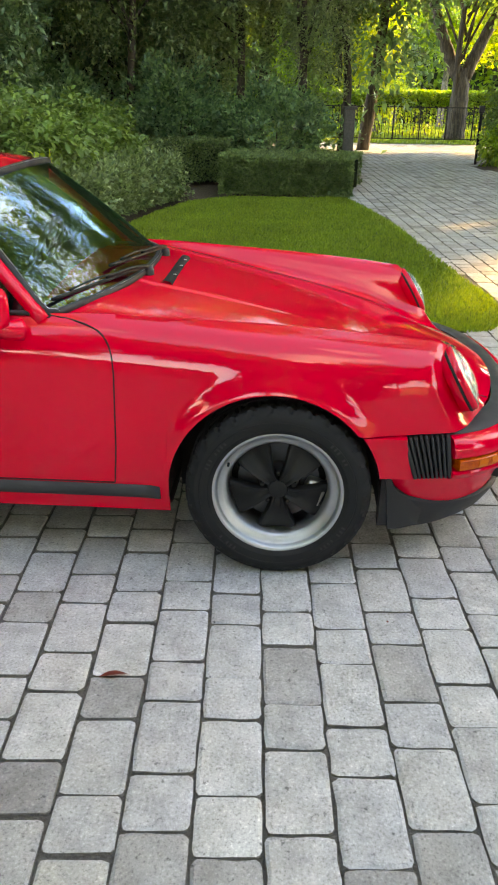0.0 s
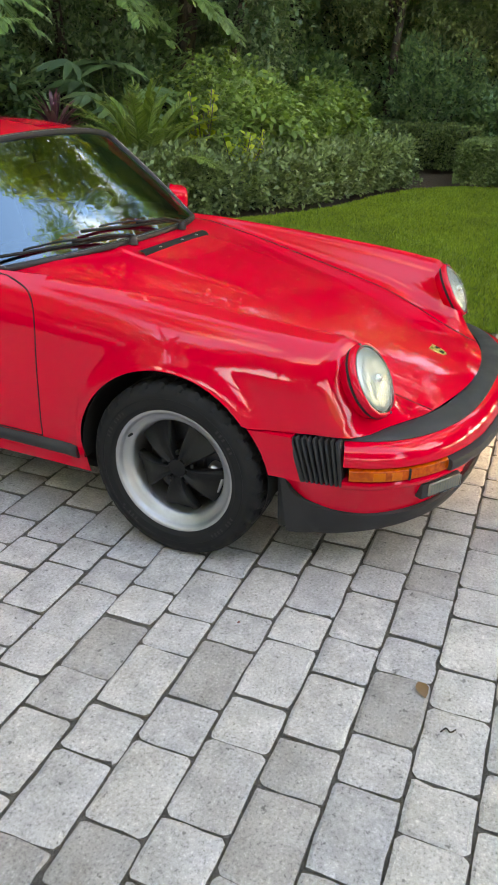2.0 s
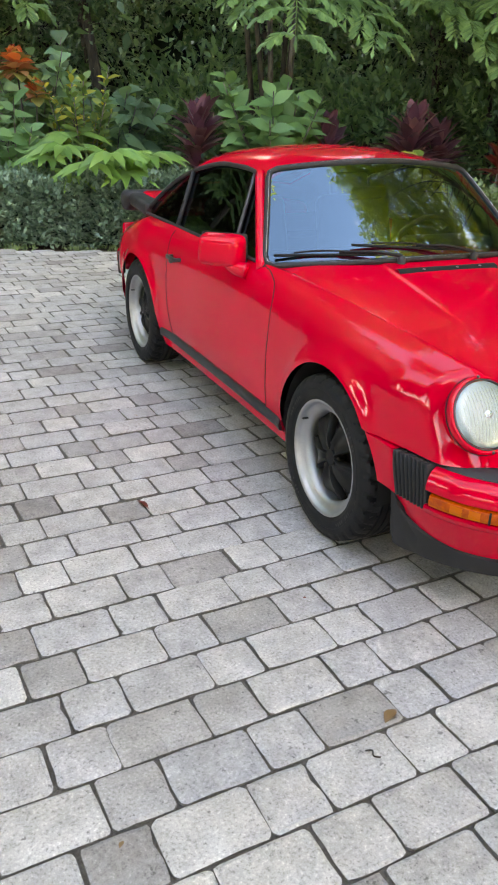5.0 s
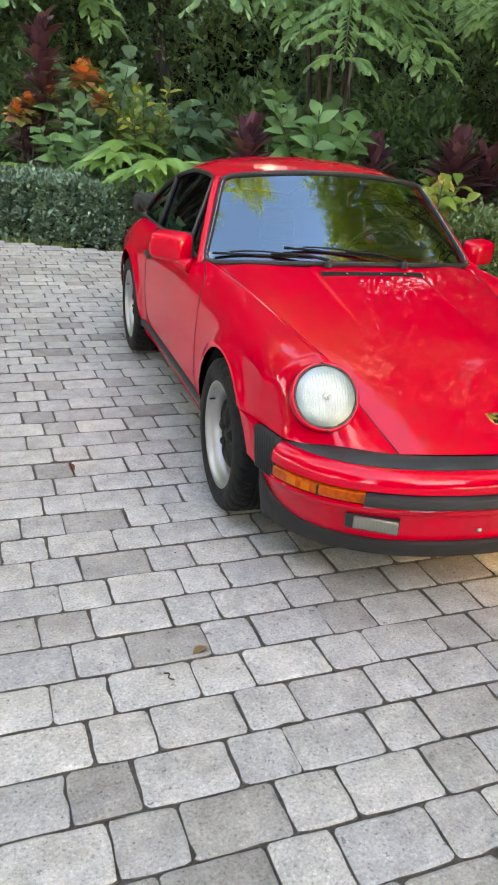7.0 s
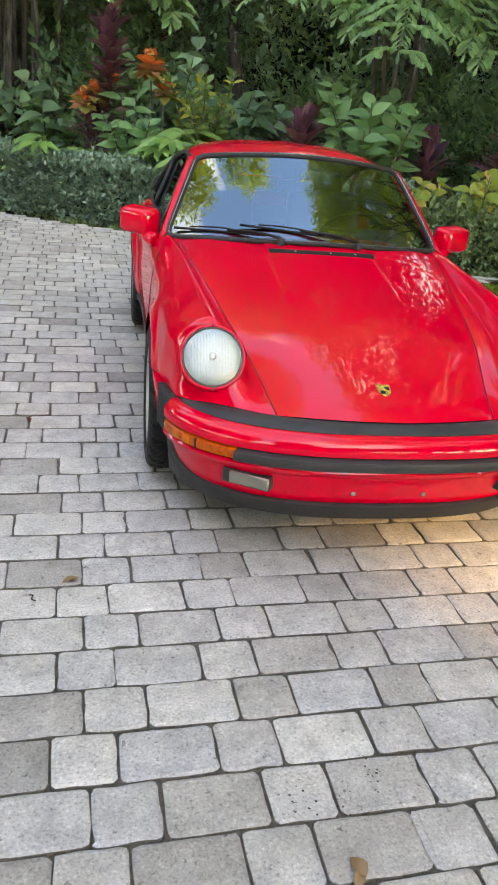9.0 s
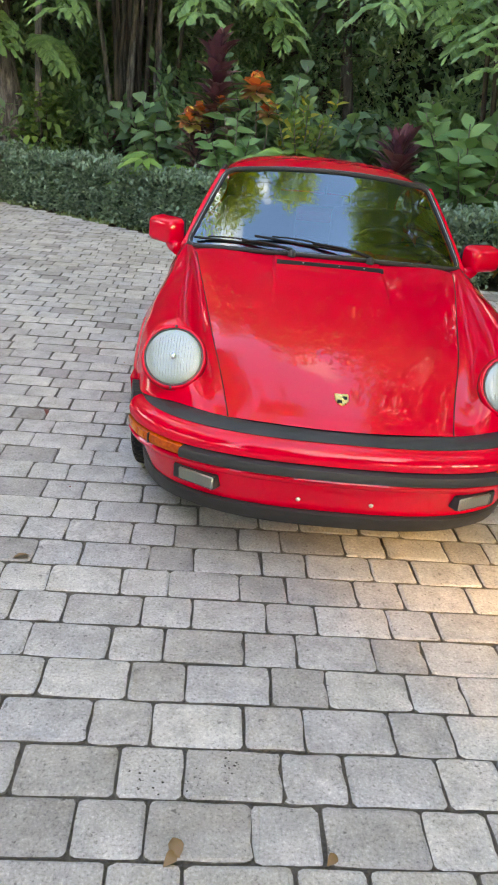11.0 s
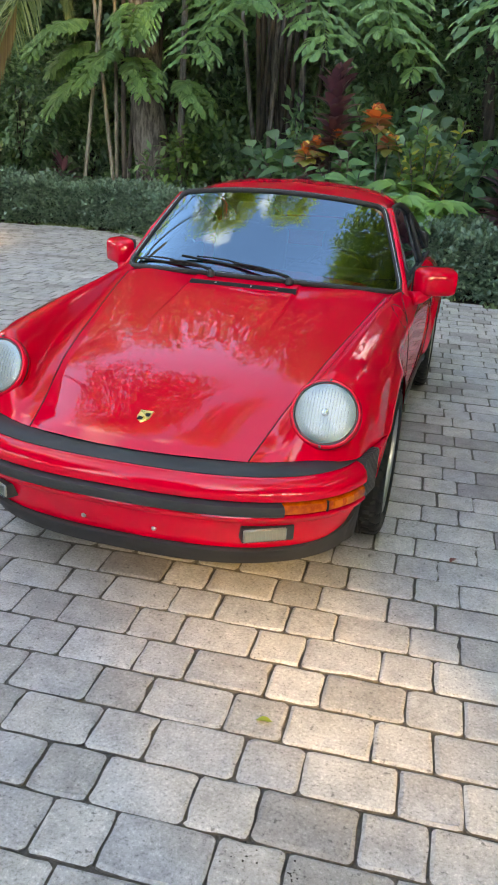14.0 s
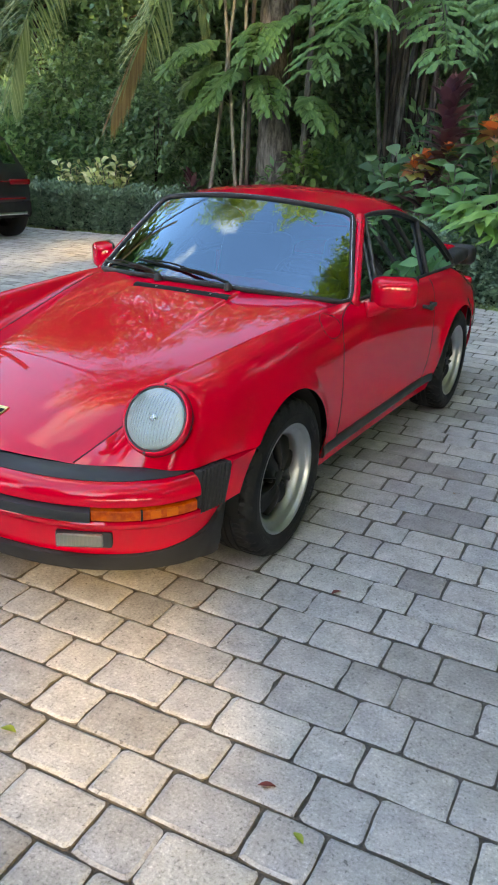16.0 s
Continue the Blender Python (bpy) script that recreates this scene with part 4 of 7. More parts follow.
# ---- wheels: forged five-spoke rims with black petals ----
def tyre_mesh(width):
    prof = [(0.212, 0.47), (0.222, 0.50), (0.232, 0.519), (0.234, 0.527), (0.245, 0.535), (0.258, 0.537), (0.260, 0.531), (0.262, 0.537), (0.270, 0.532), (0.279, 0.524), (0.281, 0.518), (0.290, 0.505), (0.302, 0.465), (0.308, 0.42), (0.3105, 0.33), (0.312, 0.20), (0.312, 0.17),
            (0.304, 0.165), (0.304, 0.125), (0.312, 0.12), (0.3125, 0.02), (0.304, 0.015)]
    prof = prof + [(r, -a) for r, a in reversed(prof)]
    sides = 180
    verts = []
    for r, a in prof:
        for k in range(sides):
            cut = 0.0
            if r > 0.289 and abs(a) > 0.16 and (k + int(abs(a) * 14)) % 6 == 0:
                cut = 0.012
            elif r > 0.303 and (k % 6 == 3) and 0.02 < abs(a) < 0.12:
                cut = 0.008
            t = 2 * math.pi * k / sides
            verts.append(((r - cut) * math.cos(t), a * width, (r - cut) * math.sin(t)))
    return verts, grid_faces(len(prof), sides, True)


def petal_mesh():
    """One broad spoke: raised edges and a hollow between them, along +z."""
    rows = [(0.030, 0.019, 0.030), (0.050, 0.024, 0.034), (0.075, 0.034, 0.034), (0.100, 0.045, 0.028), (0.125, 0.056, 0.018), (0.148, 0.064, 0.006), (0.165, 0.066, -0.004)]
    verts = []
    for r, w, h in rows:
        for s, d in ((-1.0, -0.034), (-1.0, -0.007), (-0.88, 0.0), (-0.66, -0.001), (-0.42, -0.010), (0.42, -0.010), (0.66, -0.001), (0.88, 0.0), (1.0, -0.007), (1.0, -0.034)):
            verts.append((s * w, h + d, r))
    return verts, grid_faces(len(rows), 10)


tyre_me = mesh_from("tyre", *tyre_mesh(0.205), TYRE, True, 28)
lip_me = mesh_from("rim_lip", *lathe([(0.219, 0.088), (0.2215, 0.094), (0.220, 0.100), (0.213, 0.101), (0.206, 0.096), (0.203, 0.086), (0.199, 0.080), (0.184, 0.074), (0.176, 0.070), (0.170, 0.060), (0.166, 0.040), (0.164, 0.0), (0.164, -0.08), (0.21, -0.09)], 72), SILVER, True, 60)
petal_me = mesh_from("spoke", *petal_mesh(), SPOKE, True, 45)
cap_me = mesh_from("centre_cap", *lathe([(0.034, 0.015), (0.034, 0.060), (0.031, 0.066), (0.024, 0.068), (0.001, 0.069)], 32), SPOKE, True, 45)
disc_me = mesh_from("brake_disc", *lathe([(0.140, -0.020), (0.140, -0.005), (0.075, -0.005), (0.070, 0.010), (0.001, 0.010)], 40), DARK_STEEL, True, 45)
nut_me = mesh_from("wheel_nut", *lathe([(0.0095, 0.0), (0.0095, 0.018), (0.006, 0.022), (0.001, 0.022)], 6), SPOKE, False)
calliper_me = mesh_of("brake_calliper", rounded_box(0.075, 0.05, 0.11, 0.016, 3, (0.118, 0.012, 0.035), pose(0, 0, 0, 0, -20, 0)), STEEL)
back_me = mesh_from("wheel_back", *lathe([(0.164, -0.05), (0.001, -0.05)], 40), DARK)


def letter_bars(groups):
    """Raised moulded marks on the sidewall."""
    v, f = [], []
    r = np.random.default_rng(7)
    for start, count in groups:
        for k in range(count):
            if k % 5 == 3:
                continue
            a, w, h = start + k * 0.062, 0.040, r.uniform(0.010, 0.014)
            b = len(v)
            for rad, yy in ((0.244, 0.1105), (0.244 + h, 0.1108)):
                for t in (a, a + w * 0.7):
                    v.append((rad * math.cos(t), yy, rad * math.sin(t)))
            f.append((b, b + 1, b + 3, b + 2))
    return v, f


bars_me = [mesh_from("sidewall_mark", *letter_bars((g,)), RUBBER, False) for g in ((0.35, 9), (2.3, 6), (3.6, 9), (5.3, 5))]


def wheel(x, y, z, turn, label):
    hub = part("wheel", lip_me, SILVER, car, label)
    sgn = 1 if y > 0 else -1
    hub.matrix_basis = Matrix.Translation((x, y, z)) @ pose(0, 0, 0, 0, 0, 0 if sgn > 0 else 180)
    tyre = part("tyre", tyre_me, TYRE, hub, "worn black tyre")
    for me in bars_me:
        part("sidewall_mark", me, RUBBER, hub)
    for i in range(5):
        sp = part("spoke", petal_me, SPOKE, hub)
        sp.matrix_basis = pose(0, 0.040, 0, 0, turn + 72 * i, 0)
        nt = part("wheel_nut", nut_me, SPOKE, hub)
        nt.matrix_basis = pose(0, 0, 0, 0, turn + 36 + 72 * i, 0) @ pose(0, 0.044, 0.056)
    part("centre_cap", cap_me, SPOKE, hub)
    part("brake_disc", disc_me, DARK_STEEL, hub)
    part("wheel_back", back_me, DARK, hub)
    part("brake_calliper", calliper_me, STEEL, hub, "bare alloy brake calliper").matrix_basis = pose(0, 0, 0, 0, 180 if sgn < 0 else 0, 0)
    valve = part("valve", rounded_box(0.008, 0.03, 0.008, 0.003, 1, (0, 0.085, 0.19)), RUBBER, hub)
    valve.matrix_basis = pose(0, 0, 0, 0, 60, 0)


WHEEL_LABEL = "black five-spoke alloy wheel with a polished lip"
for y, turn in ((-0.699, 180), (0.699, 195)):
    wheel(0.004, y, 0.312, turn, WHEEL_LABEL)
for y, turn in ((-0.716, 20), (0.716, 160)):
    wheel(-2.272, y, 0.312, turn, WHEEL_LABEL)

# ---- dark wheel wells and floor ----
for xc, zc in ARCHES:
    for sgn in (1, -1):
        v = []
        for a in np.linspace(-0.12, math.pi + 0.12, 30):
            for y in (0.775, 0.45):
                v.append((xc + (ARCH_R + 0.004) * math.cos(a), sgn * y, zc + (ARCH_R + 0.004) * math.sin(a)))
        part("wheel_well", mesh_from("wheel_well", v, grid_faces(30, 2), DARK), DARK, car)
        part("well_wall", rounded_box(0.70, 0.02, 0.42, 0, 1, (xc, sgn * 0.45, 0.37)), DARK, car)
part("floor_pan", rounded_box(3.7, 0.86, 0.06, 0.02, 1, (-1.25, 0, 0.19)), DARK, car)
part("floor_pan", rounded_box(1.55, 1.40, 0.06, 0.02, 1, (-1.14, 0, 0.215)), DARK, car)

# ---- cabin seen through the glass ----
inner = part("rear_view_mirror", rounded_box(0.035, 0.21, 0.058, 0.016, 3, (-1.09, 0.0, 1.115), pose(0, 0, 0, 0, 8, 12)), CABIN, car, "small black rear-view mirror")
part("mirror_glass", rounded_box(0.003, 0.19, 0.044, 0.001, 1, (-1.110, 0.0, 1.115), pose(0, 0, 0, 0, 8, 12)), CHROME, inner)
part("mirror_stem", mesh_from("mirror_stem", *tube([(-1.09, 0, 1.12), (-1.10, 0, 1.185)], 0.007, 8), CABIN), CABIN, inner)
dash = part("dashboard", rounded_box(0.34, 1.28, 0.24, 0.05, 3, (-0.86, 0, 0.76)), CABIN, car, "black dashboard")
part("instrument_hood", rounded_box(0.16, 0.46, 0.08, 0.03, 3, (-0.88, 0.34, 0.895)), CABIN, dash)
for y in (-0.34, 0.34):
    seat = part("seat", rounded_box(0.50, 0.46, 0.16, 0.05, 3, (-1.40, y, 0.44)), CABIN, car, "black leather seat")
    part("backrest", rounded_box(0.13, 0.46, 0.60, 0.05, 3, (-1.72, y, 0.74), pose(0, 0, 0, 0, -16, 0)), CABIN, seat)
    part("headrest", rounded_box(0.09, 0.24, 0.17, 0.035, 3, (-1.83, y, 1.06), pose(0, 0, 0, 0, -10, 0)), CABIN, seat)
ring = [(0.19 * math.cos(a), 0.19 * math.sin(a), 0) for a in np.linspace(0, 2 * math.pi, 33)]
wheel_ob = part("steering_wheel", mesh_from("steering_wheel", *tube(ring, 0.014, 8, False), CABIN), CABIN, car, "black steering wheel")
wheel_ob.matrix_basis = Matrix.Translation((-1.08, 0.34, 0.83)) @ pose(0, 0, 0, 0, -68, 0)
for a in (0, 90, 180, 270):
    sp = part("wheel_spoke", rounded_box(0.17, 0.03, 0.012, 0.004, 1, (0.095, 0, 0)), CABIN, wheel_ob)
    sp.matrix_basis = pose(0, 0, 0, 0, 0, a + 45)
part("cabin_floor", rounded_box(1.9, 1.36, 0.04, 0, 1, (-1.5, 0, 0.30)), CARPET, car)
part("firewall", rounded_box(0.04, 1.34, 0.60, 0, 1, (-0.70, 0, 0.52)), CARPET, car)
part("rear_shelf", rounded_box(0.75, 1.24, 0.04, 0.01, 1, (-2.25, 0, 0.80)), CARPET, car)
part("rear_bulkhead", rounded_box(0.04, 1.24, 0.52, 0, 1, (-1.98, 0, 0.55)), CARPET, car)
for sgn in (1, -1):
    part("door_card", rounded_box(1.15, 0.03, 0.55, 0.01, 1, (-1.30, sgn * 0.70, 0.60)), CARPET, car)

# ---- tail: spoiler and bumper ----
tail = part("tail_spoiler", rounded_box(0.46, 1.24, 0.085, 0.03, 3, (-2.98, 0, 0.862), pose(0, 0, 0, 0, 4, 0)), RUBBER, car, "black rubber-edged tail spoiler")
part("spoiler_rim", rounded_box(0.12, 1.32, 0.135, 0.045, 3, (-3.16, 0, 0.862)), RUBBER, tail)
part("spoiler_base", rounded_box(0.50, 1.08, 0.16, 0.05, 3, (-2.92, 0, 0.825), pose(0, 0, 0, 0, 6, 0)), PAINT, tail)
rear = part("rear_bumper", rounded_box(0.20, 1.36, 0.15, 0.05, 3, (-3.22, 0, 0.46)), PAINT, car, "red rear bumper")
for sgn in (1, -1):
    part("bellows", rounded_box(0.17, 0.05, 0.13, 0.012, 2, (-3.02, sgn * 0.715, 0.47), pose(0, 0, 0, 0, 0, sgn * 14)), RUBBER, rear)
part("rear_panel", rounded_box(0.05, 1.30, 0.30, 0.02, 2, (-3.19, 0, 0.56)), PAINT, car)
car.location.y = 0.006


# ---- foliage tools ----
def unit(v):
    return v / (np.linalg.norm(v, axis=-1, keepdims=True) + 1e-9)


OVAL = ((0.0, 0.06), (0.18, 0.62), (0.4, 1.0), (0.62, 0.90), (0.83, 0.46), (1.0, 0.0))
POINTED = ((0.0, 0.06), (0.15, 0.62), (0.35, 1.0), (0.55, 0.88), (0.78, 0.42), (1.0, 0.0))
LANCE = ((0.0, 0.10), (0.25, 0.85), (0.55, 1.0), (0.8, 0.6), (1.0, 0.0))
FISHTAIL = ((0.0, 0.05), (0.5, 0.52), (0.80, 1.0), (0.86, 0.62), (1.0, 0.46))
DIAMOND = ((0.0, 0.0), (0.45, 1.0), (1.0, 0.0))


def leaves(base, along, up, length, width, shape=OVAL, droop=0.25, fold=0.25):
    """Leaf blades, folded at the midrib: rows of left, mid, right for each of the shape's stations."""
    n = len(base)
    along, up = unit(along), np.asarray(up)
    side = unit(np.cross(along, up))
    nrm = unit(np.cross(side, along))
    length, width = np.broadcast_to(length, (n,)), np.broadcast_to(width, (n,))
    rows = []
    for s, w in shape:
        mid = base + along * (s * length)[:, None] - np.array((0, 0, 1.0)) * (droop * s * s * length)[:, None]
        half = side * (w * width / 2)[:, None]
        lift = nrm * (fold * w * width / 2)[:, None]
        rows += [mid - half + lift, mid, mid + half + lift]
    k = len(shape)
    v = np.stack(rows, axis=1).reshape(-1, 3)
    f = []
    for i in range(k - 1):
        for j in range(2):
            a = i * 3 + j
            f.append((a, a + 1, a + 4, a + 3))
    f = np.array(f)
    faces = (f[None] + (np.arange(n) * 3 * k)[:, None, None]).reshape(-1, 4)
    return v, faces


def small_leaves(base, along, up, length, width, fold=0.25):
    """One folded four-cornered blade each, for dense foliage."""
    n = len(base)
    along = unit(along)
    side = unit(np.cross(along, up))
    nrm = np.cross(side, along)
    length, width = np.broadcast_to(length, (n,))[:, None], np.broadcast_to(width, (n,))[:, None]
    mid = base + along * length * 0.45 + nrm * width * fold
    v = np.stack([base, mid - side * width / 2, base + along * length, mid + side * width / 2], axis=1).reshape(-1, 3)
    return v, np.arange(4 * n).reshape(n, 4)


def leaf_mesh(name, blades, mat, smooth=True):
    vs, fs, k = [], [], 0
    for v, f in blades:
        vs.append(v)
        fs.append(f + k)
        k += len(v)
    v, f = np.vstack(vs), np.vstack(fs)
    me = bpy.data.meshes.new(name)
    me.vertices.add(len(v))
    me.vertices.foreach_set("co", v.astype(np.float32).ravel())
    me.loops.add(f.size)
    me.loops.foreach_set("vertex_index", f.astype(np.int32).ravel())
    me.polygons.add(len(f))
    me.polygons.foreach_set("loop_start", np.arange(0, f.size, 4, dtype=np.int32))
    me.update(calc_edges=True)
    me.validate()
    me.materials.append(mat)
    if smooth:
        me.shade_smooth()
    return me


def random_dirs(r, n):
    return unit(r.normal(size=(n, 3)))


def blob_points(r, n, centre, radii, hollow=0.55, lumps=0.25, freq=1.3):
    """Points in an uneven shell round an ellipsoid, and the way out of it."""
    d = random_dirs(r, n)
    ph = np.array(centre) * 1.7
    wob = 1 + lumps * (np.sin(d[:, 0] * 4 * freq + ph[0]) * np.cos(d[:, 1] * 5 * freq + ph[1]) + 0.6 * np.sin(d[:, 2] * 7 * freq + ph[2] + d[:, 0] * 6))
    rad = (hollow + (1 - hollow) * r.random(n) ** 0.5) * wob
    return np.array(centre) + d * rad[:, None] * np.array(radii), d


def bush_blades(r, n, centre, radii, length, width, shape=OVAL, hollow=0.5, lumps=0.25, droop=0.3, floor=0.02, out=0.7, small=False):
    p, d = blob_points(r, n, centre, radii, hollow, lumps)
    keep = p[:, 2] > floor
    p, d = p[keep], d[keep]
    along = unit(d * out + random_dirs(r, len(p)) * 0.8 + np.array((0, 0, 0.1)))
    up = unit(np.array((0, 0, 1.0)) + random_dirs(r, len(p)) * 0.6)
    k = r.uniform(0.65, 1.25, len(p))
    if small:
        return small_leaves(p, along, up, length * k, width * k)
    return leaves(p, along, up, length * k, width * k, shape, droop)


OPEN_SIDE = np.array((0.75, -0.1, 1.0))
LEAF_HEDGE = m_leaf("hedge_leaf", (0.080, 0.148, 0.108), (0.130, 0.230, 0.168), (0.20, 0.31, 0.235), rough=0.40, through=0.18)
LEAF_DARK = m_leaf("dark_leaf", (0.063, 0.145, 0.095), (0.112, 0.235, 0.142), (0.185, 0.345, 0.185), through=0.38)
LEAF_MID = m_leaf("mid_leaf", (0.052, 0.111, 0.039), (0.091, 0.182, 0.058), (0.143, 0.273, 0.078), through=0.35)
LEAF_BRIGHT = m_leaf("bright_leaf", (0.092, 0.196, 0.029), (0.184, 0.345, 0.040), (0.322, 0.483, 0.057), through=0.4)
LEAF_LIME = m_leaf("lime_leaf", (0.192, 0.324, 0.036), (0.360, 0.480, 0.060), (0.504, 0.576, 0.120), through=0.5)
LEAF_SPLIT = m_leaf("split_leaf", (0.085, 0.21, 0.055), (0.135, 0.29, 0.075), (0.21, 0.38, 0.11), rough=0.35, through=0.3)
LEAF_GREY = m_leaf("grey_green_leaf", (0.095, 0.155, 0.085), (0.165, 0.255, 0.130), (0.235, 0.34, 0.175), through=0.3)
LEAF_CLIP = m_leaf("clipped_leaf", (0.069, 0.124, 0.055), (0.124, 0.207, 0.090), (0.193, 0.304, 0.124), through=0.25)
LEAF_WINE = m_leaf("burgundy_leaf", (0.070, 0.028, 0.048), (0.132, 0.048, 0.074), (0.23, 0.105, 0.132), rough=0.28, through=0.2)
LEAF_FIRE = m_leaf("orange_leaf", (0.30, 0.045, 0.04), (0.72, 0.20, 0.07), (0.50, 0.09, 0.05), (0.16, 0.19, 0.06), (0.78, 0.30, 0.12), (0.62, 0.44, 0.14), through=0.3)
LEAF_VEIN = m_leaf("yellow_veined_leaf", (0.10, 0.20, 0.04), (0.26, 0.33, 0.06), (0.14, 0.24, 0.05), (0.42, 0.42, 0.09), (0.55, 0.30, 0.10), through=0.35)
LEAF_BRONZE = m_leaf("bronze_leaf", (0.34, 0.13, 0.08), (0.46, 0.24, 0.13), (0.15, 0.18, 0.06), (0.40, 0.34, 0.09), (0.30, 0.09, 0.07), through=0.3)
LEAF_GOLD = m_leaf("yellow_green_leaf", (0.05, 0.12, 0.035), (0.09, 0.18, 0.045), (0.07, 0.15, 0.04), (0.13, 0.21, 0.05), (0.55, 0.46, 0.07), through=0.3)
LEAF_CREAM = m_leaf("variegated_leaf", (0.20, 0.31, 0.13), (0.50, 0.56, 0.30), (0.78, 0.78, 0.54), through=0.3)
LEAF_SAGO = m_leaf("sago_leaflet", (0.095, 0.18, 0.055), (0.16, 0.27, 0.075), (0.24, 0.36, 0.11), rough=0.35, through=0.3)
LEAF_SHRUB = m_leaf("shrub_leaf", (0.075, 0.155, 0.05), (0.125, 0.235, 0.07), (0.19, 0.32, 0.09), rough=0.36, through=0.3)
LEAF_DRY = m_leaf("dry_leaf", (0.22, 0.15, 0.08), (0.32, 0.24, 0.13), through=0.3)
# The yellow of sunlit crowns is put into this leaf colour.
LEAF_OVER = m_leaf("sunlit_tint_leaf", (0.15, 0.22, 0.05), (0.26, 0.34, 0.07), (0.37, 0.44, 0.09), through=0.58)
LEAF_SOFT = m_leaf("soft_matt_leaf", (0.070, 0.180, 0.075), (0.108, 0.255, 0.102), (0.155, 0.325, 0.135), rough=0.45, through=0.25)
LEAF_FICUS = m_leaf("ficus_leaf", (0.068, 0.145, 0.095), (0.118, 0.225, 0.138), (0.18, 0.31, 0.185), rough=0.34, through=0.35)
LEAF_FISH = m_leaf("fishtail_leaflet", (0.088, 0.195, 0.080), (0.138, 0.278, 0.108), (0.205, 0.36, 0.145), rough=0.32, through=0.3)
BLADE = m_leaf("grass_blade", (0.088, 0.160, 0.018), (0.152, 0.250, 0.026), (0.235, 0.345, 0.040), rough=0.5, through=0.4)
BARK = m_bark("grey_bark", (0.065, 0.058, 0.052), (0.21, 0.19, 0.172), 22.0)
BARK_DARK = m_bark("dark_bark", (0.030, 0.024, 0.020), (0.085, 0.07, 0.055))
BARK_PALE = m_bark("pale_stem", (0.17, 0.15, 0.12), (0.33, 0.30, 0.24), 30.0)


def trunk_part(parent, points, r0, r1, mat, name="trunk", sides=14, wobble=0.05, seed=0):
    p = spline(points, 18)
    rr = np.linspace(r0, r1, 18) * (1 + wobble * np.sin(np.arange(18) * 2.1 + seed))
    return part(name, mesh_from(name, *tube(p, rr, sides), mat), mat, parent)


def foliage(name, blades, mat, parent, label=""):
    return part(name, leaf_mesh(name, blades, mat), mat, parent, label)


SHADE_GREEN = m_soil("hedge_shade", (0.010, 0.016, 0.009), (0.026, 0.042, 0.022), 40.0)


# ---- hedges ----
def hedge_run(label, path, depth, height, n, mat, leaf=0.035, seed=1, box=False, inner=1.0, loose=0.0):
    """A low hedge along a line: leaves over its top and faces, a dark sheet inside. depth goes to the line's left."""
    r = np.random.default_rng(seed)
    line = resample(np.array(path, float), 120)
    t = np.diff(line, axis=0)
    t = unit(np.vstack([t, t[-1:]]))
    left = np.stack([-t[:, 1], t[:, 0]], axis=1) * inner
    k = r.integers(0, 119, n) + r.random(n)
    i = k.astype(int)
    f = (k - i)[:, None]
    p = line[i] * (1 - f) + line[np.minimum(i + 1, 119)] * f
    nrm = left[i]
    u = r.random(n)
    depthn, z, out = np.zeros(n), np.zeros(n), np.zeros((n, 3))
    front = u < 0.52
    top = (u >= 0.52) & (u < 0.88)
    rear = u >= 0.88
    wave = 0.05 * np.sin(k * 0.9) + 0.04 * np.sin(k * 0.37 + 2)
    hh = height * (1 + (0.25 if box else 1.0) * wave)
    depthn[front] = r.normal(0.0, 0.03, front.sum()) + (0.0 if box else 0.10) * r.random(front.sum())
    z[front] = hh[front] * r.random(front.sum()) ** 0.85
    if not box:
        depthn[front] += 0.16 * np.clip(z[front] / height, 0, 1) ** 3
    depthn[top] = depth * r.random(top.sum())
    z[top] = hh[top] * (1 + r.normal(0, 0.01 if box else 0.035, top.sum()))
    depthn[rear] = depth + r.normal(0, 0.05, rear.sum())
    z[rear] = hh[rear] * r.random(rear.sum())
    if loose:
        lump = np.sin(k * 1.7 + 1) * np.sin(k * 0.61) + 0.6 * np.sin(k * 3.1)
        z[top] *= 1 + loose * (lump[top] + r.normal(0, 1.0, top.sum()))
        depthn[front] += loose * 0.8 * (lump[front] + r.normal(0, 0.8, front.sum()))
    out[front, :2] = -nrm[front]
    out[top, 2] = 1
    out[rear, :2] = nrm[rear]
    pos = np.column_stack([p + nrm * depthn[:, None], np.maximum(z, 0.03)])
    along = unit(out * 0.7 + random_dirs(r, n) * 0.8 + np.array((0, 0, 0.25)))
    s = r.uniform(0.7, 1.3, n)
    blades = [small_leaves(pos, along, unit(random_dirs(r, n) * 0.6 + np.array((0, 0, 1.0))), leaf * s, leaf * 0.6 * s)]
    hedge = thing("hedge", label, "hedge")
    foliage("foliage", blades, mat, hedge)
    # dark sheet at the heart, with the inner shade painted in
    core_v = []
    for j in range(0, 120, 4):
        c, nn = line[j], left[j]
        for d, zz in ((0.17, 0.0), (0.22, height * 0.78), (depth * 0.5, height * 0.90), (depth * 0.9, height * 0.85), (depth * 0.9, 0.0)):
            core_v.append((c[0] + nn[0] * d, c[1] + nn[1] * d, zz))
    part("core", mesh_from("core", core_v, grid_faces(30, 5), SHADE_GREEN), SHADE_GREEN, hedge, "dark sheet painted as shade inside the hedge")
    return hedge


